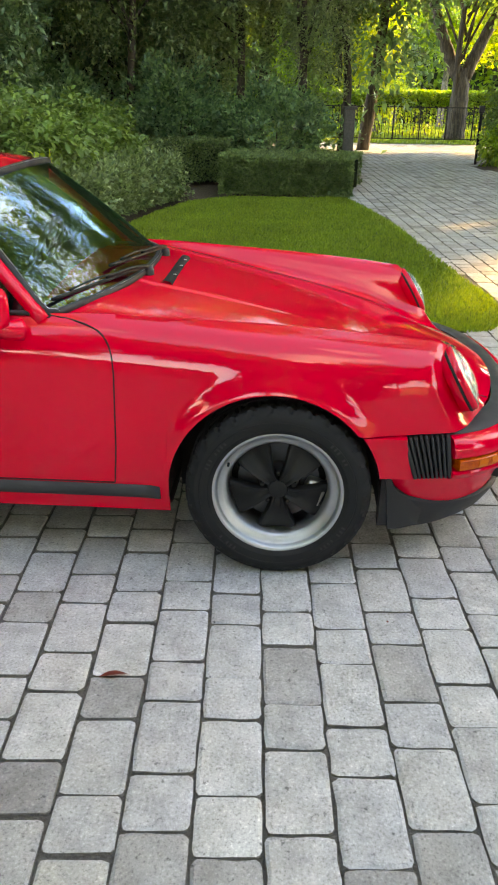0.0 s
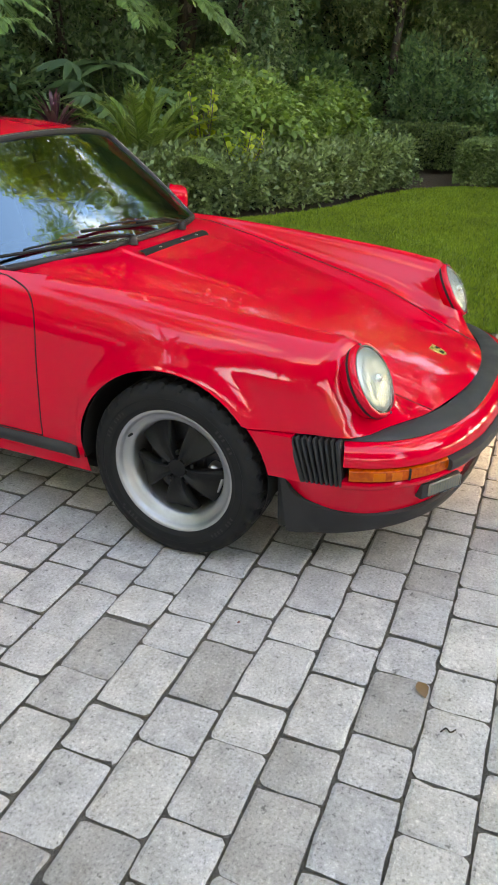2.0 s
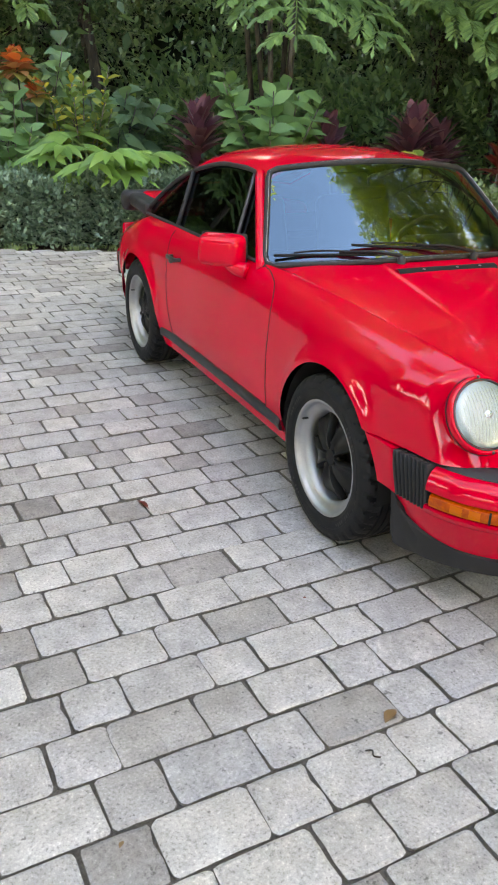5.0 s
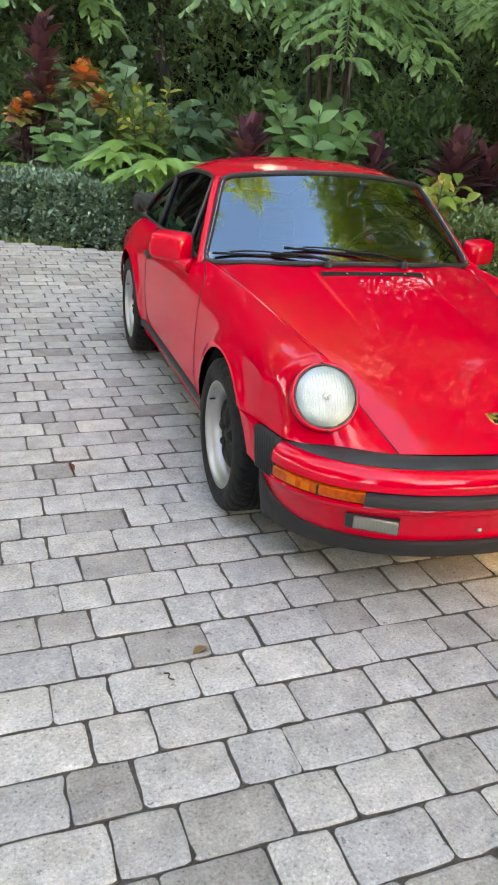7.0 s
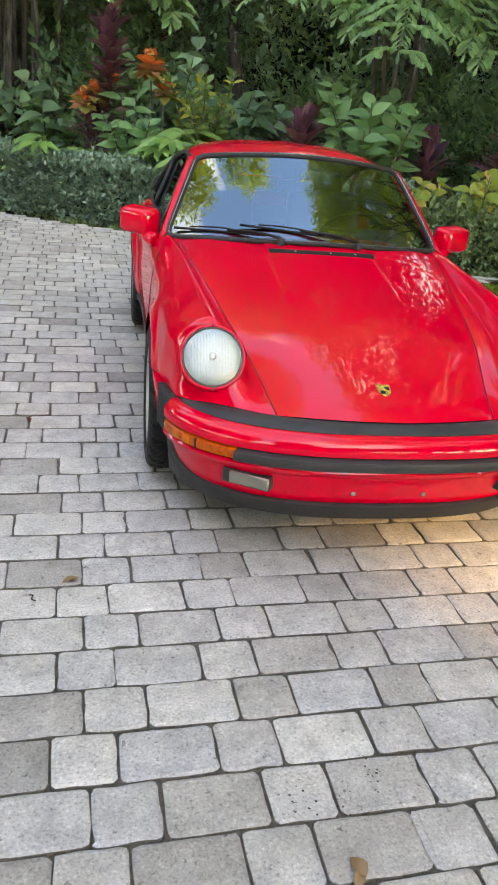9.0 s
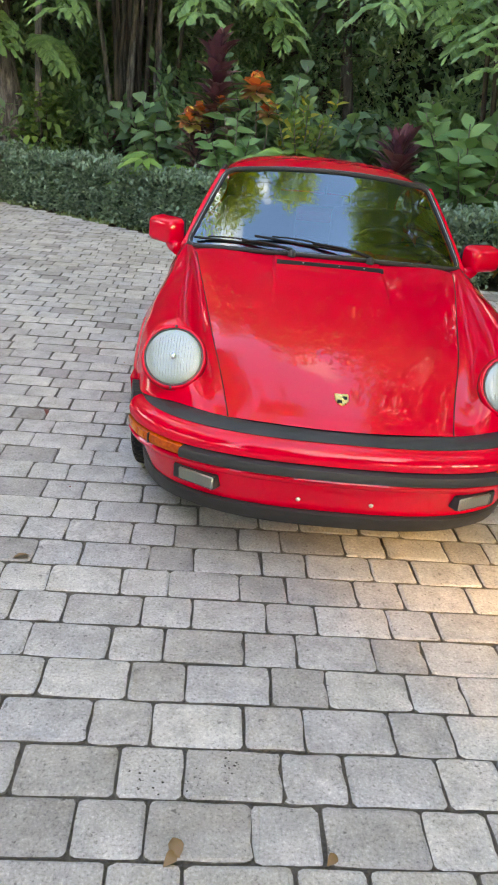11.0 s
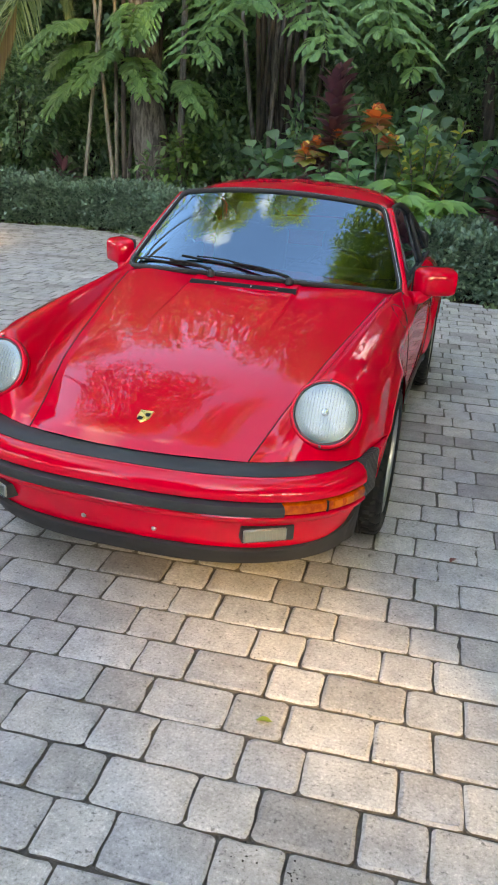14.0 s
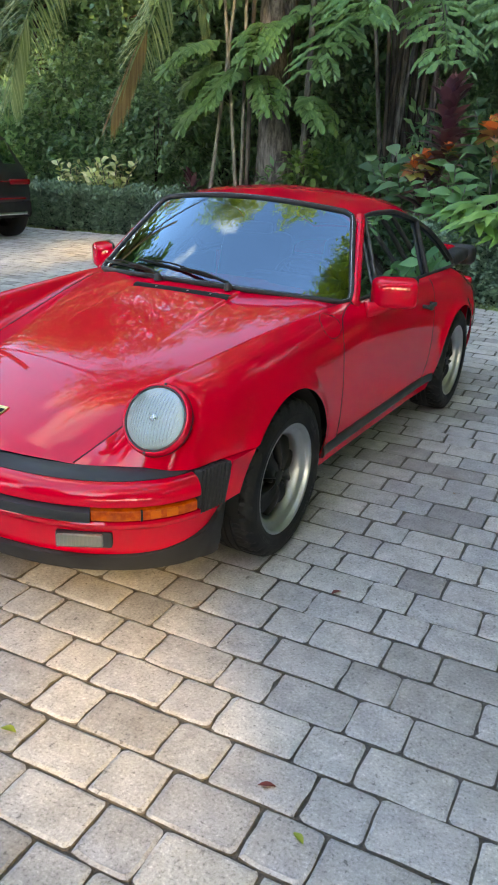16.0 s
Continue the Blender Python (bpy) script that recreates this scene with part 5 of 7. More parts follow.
bed_way = np.gradient(BED_CURVE, axis=0)
bed_out = unit(np.column_stack([bed_way[:, 1], -bed_way[:, 0]]))
HEDGE_LINE = BED_CURVE + bed_out * 0.16
hedge_run("low dense hedge with small grey-green leaves along the drive", HEDGE_LINE[6:], 1.0, 0.64, 90000, LEAF_HEDGE, 0.066, 3, False, -1, 0.05)
hedge_run("loose low hedge with grey-green leaves beside the lawn", [(-1.75, 9.6), (-2.15, 8.3), (-2.45, 6.8), (-3.0, 5.75), (-3.6, 5.0), (-4.6, 3.6), (-5.2, 2.4)], 1.1, 0.55, 42000, LEAF_GREY, 0.07, 4, False, -1, 0.11)
hedge_run("clipped box hedge with a flat dense green top", [(-1.25, 10.2), (-0.1, 10.2), (0.92, 10.05)], 1.9, 0.56, 60000, LEAF_CLIP, 0.05, 5, True, 1)
hedge_run("clipped low hedge behind the flower bed", [(-4.6, 11.4), (-2.8, 11.8), (-1.2, 12.0)], 1.4, 0.72, 22000, LEAF_CLIP, 0.05, 6, True, 1)

# ---- lawn ----
LAWN = [tuple(p) for p in LAWN_CURVE] + [(0.4, 9.95), (-1.0, 9.9), (-1.6, 9.2), (-1.9, 8.0), (-2.08, 6.8), (-2.52, 5.75), (-3.1, 5.0), (-3.9, 4.0), (-4.3, 2.5), (-2.0, 2.33), (0.0, 2.36)]
flat("lawn", LAWN, -0.006, GRASS_SOIL, "short green lawn beside the drive", "lawn")
rl = np.random.default_rng(21)
gx, gy = rl.uniform(-4.4, 1.85, 260000), 2.3 + 8.3 * rl.random(260000) ** 1.35
g_in = inside(gx, gy, LAWN)
edge_y = gy[g_in]
gp = np.column_stack([gx[g_in], gy[g_in], np.full(g_in.sum(), -0.01)])
g_dir = unit(np.column_stack([rl.normal(0, 0.5, len(gp)), rl.normal(0, 0.5, len(gp)), np.ones(len(gp))]))
g_len = rl.uniform(0.028, 0.058, len(gp))
grass = tagged(new("grass", leaf_mesh("grass", [small_leaves(gp, g_dir, random_dirs(rl, len(gp)), g_len, 0.007 + 0.0009 * edge_y, 0.0)], BLADE)), "thick short green grass blades", "grass", kind="stuff")


rw = np.random.default_rng(22)
wk = rw.random(9000) * 78.9
wi = wk.astype(int)
w_at = BED_CURVE[wi] + (BED_CURVE[np.minimum(wi + 1, 79)] - BED_CURVE[wi]) * (wk - wi)[:, None]
w_at = w_at + (HEDGE_LINE[wi] - BED_CURVE[wi]) * (rw.random(9000) ** 0.8 * 1.6 - 0.06)[:, None]
weed_keep = np.sin(wk * 1.9) + np.sin(wk * 0.73 + 1) + rw.normal(0, 0.8, 9000) > 0.2
w_at = np.column_stack([w_at, np.full(9000, -0.02)])[weed_keep]
w_dir = unit(np.column_stack([rw.normal(0, 0.7, len(w_at)), rw.normal(0, 0.7, len(w_at)), np.ones(len(w_at))]))
tagged(new("weeds", leaf_mesh("weeds", [small_leaves(w_at, w_dir, random_dirs(rw, len(w_at)), rw.uniform(0.03, 0.09, len(w_at)), 0.018, 0.1)], LEAF_GREY)), "thin grass and weeds at the foot of the hedge", "grass", kind="stuff")


# ---- trees ----
def crown_tree(label, foot, height, radii, n, mat, leaf, seed, trunk_r=0.14, clumps=9, bark=BARK_DARK, low=0.35, gap=False, lean=(0, 0), limbs=()):
    """A tree: tapered trunk, limbs, and a crown of many leaf clumps with gaps."""
    r = np.random.default_rng(seed)
    tree = thing("tree", label, "tree")
    f = np.array((foot[0], foot[1], 0.0))
    top = f + np.array((r.normal(0, 0.3) + lean[0], r.normal(0, 0.3) + lean[1], height * 0.75))
    trunk_part(tree, [f - (0, 0, 0.1), f + (top - f) * 0.4 + (r.normal(0, 0.12), r.normal(0, 0.12), 0), top], trunk_r, trunk_r * 0.35, bark, seed=seed)
    centre = f + np.array((lean[0], lean[1], height * (low + (1 - low) / 2)))
    blades = []
    for c in range(len(limbs) or clumps):
        d = random_dirs(r, 1)[0]
        cc = centre + d * np.array(radii) * 0.68 * r.random() ** 0.4
        rad = np.array(radii) * r.uniform(0.34, 0.52)
        if limbs:
            cc, rad = np.array(limbs[c], float), np.array(radii) * r.uniform(0.8, 1.1)
        a = f + (top - f) * r.uniform(0.4, 0.95)
        line = np.array([a, (a + cc) / 2 + (r.normal(0, 0.25), r.normal(0, 0.25), 0.2), cc])
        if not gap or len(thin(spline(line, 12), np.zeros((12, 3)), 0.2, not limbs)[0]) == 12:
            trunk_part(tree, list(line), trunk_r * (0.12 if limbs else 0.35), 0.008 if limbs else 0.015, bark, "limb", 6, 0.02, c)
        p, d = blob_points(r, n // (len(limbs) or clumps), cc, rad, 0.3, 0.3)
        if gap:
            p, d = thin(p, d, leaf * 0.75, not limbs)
        keep = p[:, 2] > 0.05
        p, d = p[keep], d[keep]
        k = r.uniform(0.65, 1.25, len(p))
        along = unit(d * 0.6 + random_dirs(r, len(p)) * 0.8 - np.array((0, 0, 0.15)))
        blades.append(small_leaves(p, along, unit(np.array((0, 0, 1.0)) + random_dirs(r, len(p)) * 0.6), leaf * k, leaf * 0.5 * k))
    foliage("crown", blades, mat, tree)
    return tree


# Crown openings cut along the sun to place lit patches on paving and lawn.
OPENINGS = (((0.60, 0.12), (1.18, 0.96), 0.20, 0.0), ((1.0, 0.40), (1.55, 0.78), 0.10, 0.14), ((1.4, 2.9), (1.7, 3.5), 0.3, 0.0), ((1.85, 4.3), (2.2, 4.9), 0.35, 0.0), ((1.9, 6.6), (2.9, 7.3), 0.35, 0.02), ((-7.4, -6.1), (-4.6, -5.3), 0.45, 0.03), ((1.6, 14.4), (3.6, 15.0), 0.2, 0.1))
# Cut likewise so that sun reaches the high arching crown.
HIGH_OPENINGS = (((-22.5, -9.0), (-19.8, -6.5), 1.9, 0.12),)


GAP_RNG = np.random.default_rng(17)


# Drops leaves whose sun ray lands in an opening, which shapes the light.
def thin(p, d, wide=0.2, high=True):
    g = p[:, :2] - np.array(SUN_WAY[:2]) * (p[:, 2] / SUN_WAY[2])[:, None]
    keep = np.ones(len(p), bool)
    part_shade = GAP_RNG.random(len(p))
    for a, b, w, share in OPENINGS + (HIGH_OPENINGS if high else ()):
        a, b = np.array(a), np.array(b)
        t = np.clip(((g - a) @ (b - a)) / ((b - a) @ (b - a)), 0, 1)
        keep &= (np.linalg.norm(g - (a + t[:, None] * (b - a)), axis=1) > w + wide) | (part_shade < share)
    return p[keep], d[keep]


DENSE = "dense dark-leaved garden tree behind the planting beds"
back = [(-10.6, 3.8, 6.6, 0.09), (-10.3, 1.1, 6.4, 0.07), (-11.4, -0.6, 6.6, 0.08), (-9.0, 6.3, 6.5, 0.10), (-12.6, -5.2, 7.5, 0.12), (-12.0, -8.0, 7.0, 0.12), (-11.4, -11.0, 7.5, 0.13), (-7.0, 8.0, 6.2, 0.10), (-5.6, 10.2, 6.5, 0.11),
        (-3.4, 13.6, 6.5, 0.10), (-1.4, 14.8, 6.5, 0.10), (0.1, 14.6, 6.0, 0.09), (-7.8, 12.5, 7.0, 0.12), (-4.6, 17.0, 7.5, 0.14), (-13.4, -2.0, 7.5, 0.12)]
for i, (x, y, h, leaf) in enumerate(back):
    crown_tree(DENSE, (x, y), h, (1.9, 1.9, 3.2), 17000 if y > 5 else 11000, LEAF_GREY if y > 12 else LEAF_FICUS, leaf * (1.05 if y > 5 else 1.4), 100 + i, 0.11, 10, BARK_DARK, 0.17 if y > 12 else 0.05)
TALL = "tall dark tree that closes the garden behind"
for i, (x, y, h) in enumerate(((-12.0, 4.5, 19.0), (-11.8, 0.6, 18.5), (-14.5, -3.0, 15.5), (-14.5, -7.0, 15.0), (-14.0, -11.0, 14.0), (-10.4, 8.5, 18.5), (-9.0, 12.0, 17.0), (-6.0, 15.0, 14.5), (-2.6, 17.0, 13.5), (-8.5, 16.5, 14.0), (-12.5, -14.5, 12.5), (2.0, 22.5, 12.0))):
    crown_tree(TALL, (x, y), h, (3.2, 3.2, 7.4), 24000, LEAF_DARK, 0.27, 150 + i, 0.2, 18, BARK_DARK, 0.0 if y < 20 else 0.3)

# trees added round the forecourt, mostly behind the camera, to block sun and sky
SHADE = "tall broad-leaved tree added to shade the forecourt"
ring = [(9.0, 12.6, 15.5), (12.8, 8.9, 14.0), (13.6, 6.4, 8.0), (14.5, 2.4, 6.5), (10.8, 14.6, 17.5), (14.6, 11.5, 15.5), (16.5, 7.2, 9.0), (6.6, 15.2, 14.0), (16.0, 3.6, 7.0), (18.0, 0.0, 7.0), (13.0, 15.0, 17.0), (12.0, 17.5, 16.0), (17.5, 13.1, 17.0), (19.0, 10.5, 17.0), (8.6, 18.0, 14.5), (20.0, 5.0, 8.0), (16.3, 18.5, 21.0), (14.2, 20.6, 20.0), (15.5, 14.3, 22.0), (20.0, 14.5, 22.0), (8.2, 21.0, 9.0), (9.5, 25.0, 9.5), (13.5, 21.0, 12.0), (12.4, -2.6, 9.5), (10.4, -7.4, 11.5), (5.0, -9.4, 12.0), (-0.4, -9.6, 10.0), (2.3, -9.9, 10.0), (8.2, -7.8, 10.5), (-5.5, -13.5, 9.5)]
for i, (x, y, h) in enumerate(ring):
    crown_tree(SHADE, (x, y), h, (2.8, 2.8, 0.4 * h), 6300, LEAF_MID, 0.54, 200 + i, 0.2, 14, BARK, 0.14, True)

# trees whose limbs reach out over the car and the drive
OVER = "tall fine-leaved tree whose limbs overhang the car"
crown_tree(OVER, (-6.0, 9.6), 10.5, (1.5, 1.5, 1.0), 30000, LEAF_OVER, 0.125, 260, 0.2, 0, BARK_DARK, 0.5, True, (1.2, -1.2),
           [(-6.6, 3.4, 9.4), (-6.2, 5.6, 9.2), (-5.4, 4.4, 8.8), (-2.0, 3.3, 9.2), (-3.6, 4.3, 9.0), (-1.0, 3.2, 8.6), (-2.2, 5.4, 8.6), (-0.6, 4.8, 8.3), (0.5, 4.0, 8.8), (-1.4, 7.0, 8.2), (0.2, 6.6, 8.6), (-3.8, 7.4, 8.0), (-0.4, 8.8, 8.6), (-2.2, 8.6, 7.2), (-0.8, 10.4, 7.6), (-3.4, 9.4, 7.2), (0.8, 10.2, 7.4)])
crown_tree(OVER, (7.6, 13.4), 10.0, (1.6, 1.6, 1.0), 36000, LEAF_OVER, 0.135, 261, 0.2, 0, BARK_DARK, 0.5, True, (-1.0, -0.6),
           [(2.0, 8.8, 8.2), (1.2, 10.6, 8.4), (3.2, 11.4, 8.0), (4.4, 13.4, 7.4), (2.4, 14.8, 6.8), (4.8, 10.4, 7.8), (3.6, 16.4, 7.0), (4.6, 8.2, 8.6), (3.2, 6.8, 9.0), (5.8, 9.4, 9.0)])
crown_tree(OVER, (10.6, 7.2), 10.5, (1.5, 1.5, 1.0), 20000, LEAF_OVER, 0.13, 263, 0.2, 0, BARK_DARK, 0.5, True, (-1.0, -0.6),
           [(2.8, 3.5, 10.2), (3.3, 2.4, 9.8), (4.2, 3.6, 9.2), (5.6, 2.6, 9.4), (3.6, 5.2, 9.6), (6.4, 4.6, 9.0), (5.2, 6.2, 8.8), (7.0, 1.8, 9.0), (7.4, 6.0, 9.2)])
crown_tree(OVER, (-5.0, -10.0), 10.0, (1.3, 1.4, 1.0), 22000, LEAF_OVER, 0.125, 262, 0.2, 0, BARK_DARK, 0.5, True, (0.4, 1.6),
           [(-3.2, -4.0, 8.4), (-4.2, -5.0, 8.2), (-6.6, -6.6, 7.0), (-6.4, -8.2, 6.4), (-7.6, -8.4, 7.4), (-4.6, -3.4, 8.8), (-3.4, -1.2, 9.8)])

# added tree; its limbs, out of view, darken the far drive
crown_tree("leafy tree added so its unseen limbs shade the far drive", (-1.2, 22.0), 8.5, (1.5, 1.5, 1.0), 16000, LEAF_OVER, 0.2, 265, 0.2, 0, BARK_DARK, 0.5, True, (0.8, 0.0),
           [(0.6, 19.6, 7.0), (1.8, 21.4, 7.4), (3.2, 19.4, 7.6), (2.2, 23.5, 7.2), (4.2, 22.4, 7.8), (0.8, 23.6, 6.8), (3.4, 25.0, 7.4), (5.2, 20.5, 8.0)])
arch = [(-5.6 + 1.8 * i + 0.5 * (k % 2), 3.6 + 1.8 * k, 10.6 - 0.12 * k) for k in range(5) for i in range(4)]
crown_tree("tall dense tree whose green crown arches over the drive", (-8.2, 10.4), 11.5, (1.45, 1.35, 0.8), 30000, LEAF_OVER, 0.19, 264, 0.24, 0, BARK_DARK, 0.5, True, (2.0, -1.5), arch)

hedge_run("tall dark hedge that closes the garden", [(-14.5, -22.0), (-18.5, -10.0), (-18.0, 2.0), (-15.5, 10.0), (-11.0, 17.5), (-5.0, 21.0), (-0.8, 21.5)], 1.6, 6.5, 20000, LEAF_DARK, 0.42, 92, False, 1)
# added out of view to keep bright horizon out of the car's reflections
hedge_run("added unseen low hedge that blocks the bright horizon", [(14.6, -6.4), (16.5, -4.0), (18.0, 0.0), (20.5, 3.5)], 1.4, 2.0, 9000, LEAF_MID, 0.30, 93, False, 1)

# unseen pale wall added behind the camera; closes the forecourt and bounces light
STUCCO = Mat("pale_stucco", (0.78, 0.75, 0.70), 0.9)
STUCCO.link(STUCCO.ramp(STUCCO.noise(0.9, 5, 0.6), (0.3, (0.70, 0.66, 0.60)), (0.7, (0.82, 0.79, 0.74))), "Base Color")
STUCCO.bump(STUCCO.noise(60.0, 5, 0.7), 0.5, 0.01)
line = [(-9.0, -15.0), (-2.0, -13.2), (6.0, -13.2), (11.4, -10.6), (15.0, -6.8)]
rows = [[(x, y, 0.0), (x, y, 2.1), (x + 0.08, y - 0.26, 2.1), (x + 0.08, y - 0.26, 0.0)] for x, y in line]
tagged(new("wall_south", mesh_from("wall_south", [p for r in rows for p in r], grid_faces(len(rows), 4, True) + [(0, 1, 2, 3), (19, 18, 17, 16)], STUCCO.m, False)), "added unseen pale wall that bounces light round the forecourt", "wall", kind="structure")



# ---- garden plants behind the hedge ----
UP = np.array((0.0, 0.0, 1.0))


def stem(parent, points, r0, r1, mat=BARK_DARK, name="stem", sides=8):
    return trunk_part(parent, points, r0, r1, mat, name, sides, 0.03)


def shrub(label, centre, radii, n, mat, leaf, wide, seed, shape=OVAL, hollow=0.45, small=False, droop=0.35, lumps=0.25, name="shrub"):
    r = np.random.default_rng(seed)
    ob = thing(name, label, "shrub")
    foot = np.array((centre[0], centre[1], 0.0))
    for k in range(5):
        d = random_dirs(r, 1)[0] * np.array(radii) * 0.6
        d[2] = abs(d[2])
        stem(ob, [foot + r.normal(0, 0.06, 3) * (1, 1, 0), foot + (0, 0, centre[2] * 0.5), np.array(centre) + d], 0.02, 0.006)
    foliage("foliage", [bush_blades(r, n, centre, radii, leaf, wide, shape, hollow, lumps, droop, 0.03, 0.7, small)], mat, ob)
    return ob


def cordyline(label, foot, z0, z1, n, leaf, seed, mat=LEAF_WINE, lean=(0, 0), wide=0.075):
    """Strap leaves in a spiral up a thin cane."""
    r = np.random.default_rng(seed)
    ob = thing("cordyline", label, "plant")
    f = np.array((foot[0], foot[1], 0.0))
    tip = f + np.array((lean[0], lean[1], z1))
    stem(ob, [f, (f + tip) / 2, tip], 0.022, 0.012, BARK)
    t = r.random(n) ** 0.8
    z = z0 + (z1 - z0) * t
    base = f + np.column_stack([lean[0] * z / z1, lean[1] * z / z1, z]) * np.array((1, 1, 1)) + np.zeros((n, 3))
    a = np.arange(n) * 2.4 + r.normal(0, 0.3, n)
    tilt = np.radians(np.interp(t, (0, 0.6, 1), (10, 42, 76)) + r.normal(0, 9, n))
    along = np.column_stack([np.cos(a) * np.cos(tilt), np.sin(a) * np.cos(tilt), np.sin(tilt)])
    k = r.uniform(0.75, 1.2, n)
    foliage("foliage", [leaves(base, along, np.tile(UP, (n, 1)) + random_dirs(r, n) * 0.2, leaf * k, wide * k, LANCE, 0.30, 0.35)], mat, ob)
    return ob


def whorl_shrub(label, foot, height, spread, stems, per, leaf, wide, mat, seed, droop=0.35, shape=OVAL, name="shrub", z_low=0.35, lift=18):
    """Several stems, each with large leaves spread along it and a whorl at the tip."""
    r = np.random.default_rng(seed)
    ob = thing(name, label, "shrub")
    f = np.array((foot[0], foot[1], 0.0))
    bases, dirs = [], []
    for s in range(stems):
        a = 2 * math.pi * s / stems + r.normal(0, 0.4)
        out = spread * r.uniform(0.25, 1.0)
        tip = f + np.array((math.cos(a) * out, math.sin(a) * out, height * r.uniform(0.62, 1.0)))
        path = spline([f + (math.cos(a) * 0.05, math.sin(a) * 0.05, 0), (f + tip) / 2 + (0, 0, 0.12), tip], 24)
        stem(ob, path[[0, 12, 23]], 0.014, 0.006, BARK)
        for k in range(per):
            t = z_low + (1 - z_low) * (k / per) ** 0.7
            q = path[min(int(t * 23), 23)]
            b = k * 2.4 + s
            e = math.radians(r.normal(lift + 35 * (k / per), 14))
            bases.append(q)
            dirs.append((math.cos(b) * math.cos(e), math.sin(b) * math.cos(e), math.sin(e)))
    n = len(bases)
    k = r.uniform(0.6, 1.15, n)
    foliage("foliage", [leaves(np.array(bases), np.array(dirs), np.tile(OPEN_SIDE, (n, 1)) + random_dirs(r, n) * 0.3, leaf * k, wide * k, shape, droop, 0.2)], mat, ob)
    return ob


def croton_heads(label, foot, heads, seed):
    """Bare stems, each ending in a rounded head of broad, cupped leaves."""
    r = np.random.default_rng(seed)
    ob = thing("croton", label, "shrub")
    f = np.array((foot[0], foot[1], 0.0))
    for x, y, z, size, count in heads:
        tip = np.array((x, y, z))
        stem(ob, [f, (f + tip) / 2 + r.normal(0, 0.04, 3), tip], 0.016, 0.009, BARK)
        bases, dirs, lens = [], [], []
        for k in range(count):
            u = (k + 0.5) / count
            e = math.radians(-22 + 100 * u + r.normal(0, 9))
            b = k * 2.4 + r.normal(0, 0.15)
            d = np.array((math.cos(b) * math.cos(e), math.sin(b) * math.cos(e), math.sin(e)))
            bases.append(tip + UP * size * (0.5 * u - 0.35) + d * 0.02)
            dirs.append(d)
            lens.append(size * r.uniform(0.8, 1.1) * (1.05 - 0.35 * u))
        n = np.array(lens)
        low = int(count * 0.45)
        ups = np.tile(UP, (count, 1)) + random_dirs(r, count) * 0.3
        for sel, mat in ((slice(0, low), LEAF_BRONZE), (slice(low, count), LEAF_FIRE)):
            foliage("foliage", [leaves(np.array(bases)[sel], np.array(dirs)[sel], ups[sel], n[sel], n[sel] * 0.80, OVAL, 0.12, 0.35)], mat, ob)
    return ob


def finger_plant(label, foot, height, spread, stalks, fingers, leaf, wide, mat, seed):
    """Stalks that each carry a hand-shaped leaf of long fingers."""
    r = np.random.default_rng(seed)
    ob = thing("philodendron", label, "plant")
    f = np.array((foot[0], foot[1], 0.0))
    bases, dirs, lens = [], [], []
    for s in range(stalks):
        a = 2 * math.pi * s / stalks + r.normal(0, 0.3)
        tip = f + np.array((math.cos(a) * spread * r.uniform(0.2, 0.8), math.sin(a) * spread * r.uniform(0.2, 0.8), height * r.uniform(0.55, 1.0)))
        stem(ob, [f, (f + tip) / 2 + (0, 0, 0.1), tip], 0.010, 0.006, LEAF_MID, "stalk", 6)
        out = np.array((math.cos(a), math.sin(a), 0.15))
        side = np.array((-math.sin(a), math.cos(a), 0.0))
        for k in range(fingers):
            g = (k / (fingers - 1) - 0.5) * 3.4
            bases.append(tip + out * 0.03 * abs(g))
            dirs.append(out * math.cos(g) + side * math.sin(g) + UP * r.normal(0.05, 0.08))
            lens.append(1 - 0.14 * abs(g))
    n = len(bases)
    foliage("foliage", [leaves(np.array(bases), np.array(dirs), np.tile(OPEN_SIDE, (n, 1)) + random_dirs(r, n) * 0.15, leaf * np.array(lens), wide, LANCE, 0.40, 0.25)], mat, ob)
    return ob


def pinnate(path, leaf, wide, shape, pairs, r, sag=0.25, forward=0.55, taper=0.5):
    """Leaflets in pairs along a rachis."""
    p = resample(np.array(path, float), pairs + 2)
    t = unit(np.vstack([np.diff(p, axis=0), p[-1:] - p[-2:-1]]))
    side = unit(np.cross(t, UP))
    bases, dirs, lens = [], [], []
    for i in range(1, pairs + 1):
        s = i / pairs
        k = math.sin(math.pi * min(0.97, 0.18 + 0.75 * s)) ** taper
        for sg in (-1, 1):
            bases.append(p[i])
            dirs.append(t[i] * forward + side[i] * sg + UP * r.normal(0.0, 0.12))
            lens.append(k * r.uniform(0.85, 1.1))
    bases.append(p[-1])
    dirs.append(t[-1])
    lens.append(0.8)
    n = len(bases)
    return leaves(np.array(bases), np.array(dirs), np.tile(OPEN_SIDE if shape is FISHTAIL else UP, (n, 1)) + random_dirs(r, n) * 0.25, leaf * np.array(lens), wide * np.array(lens), shape, sag, 0.25)


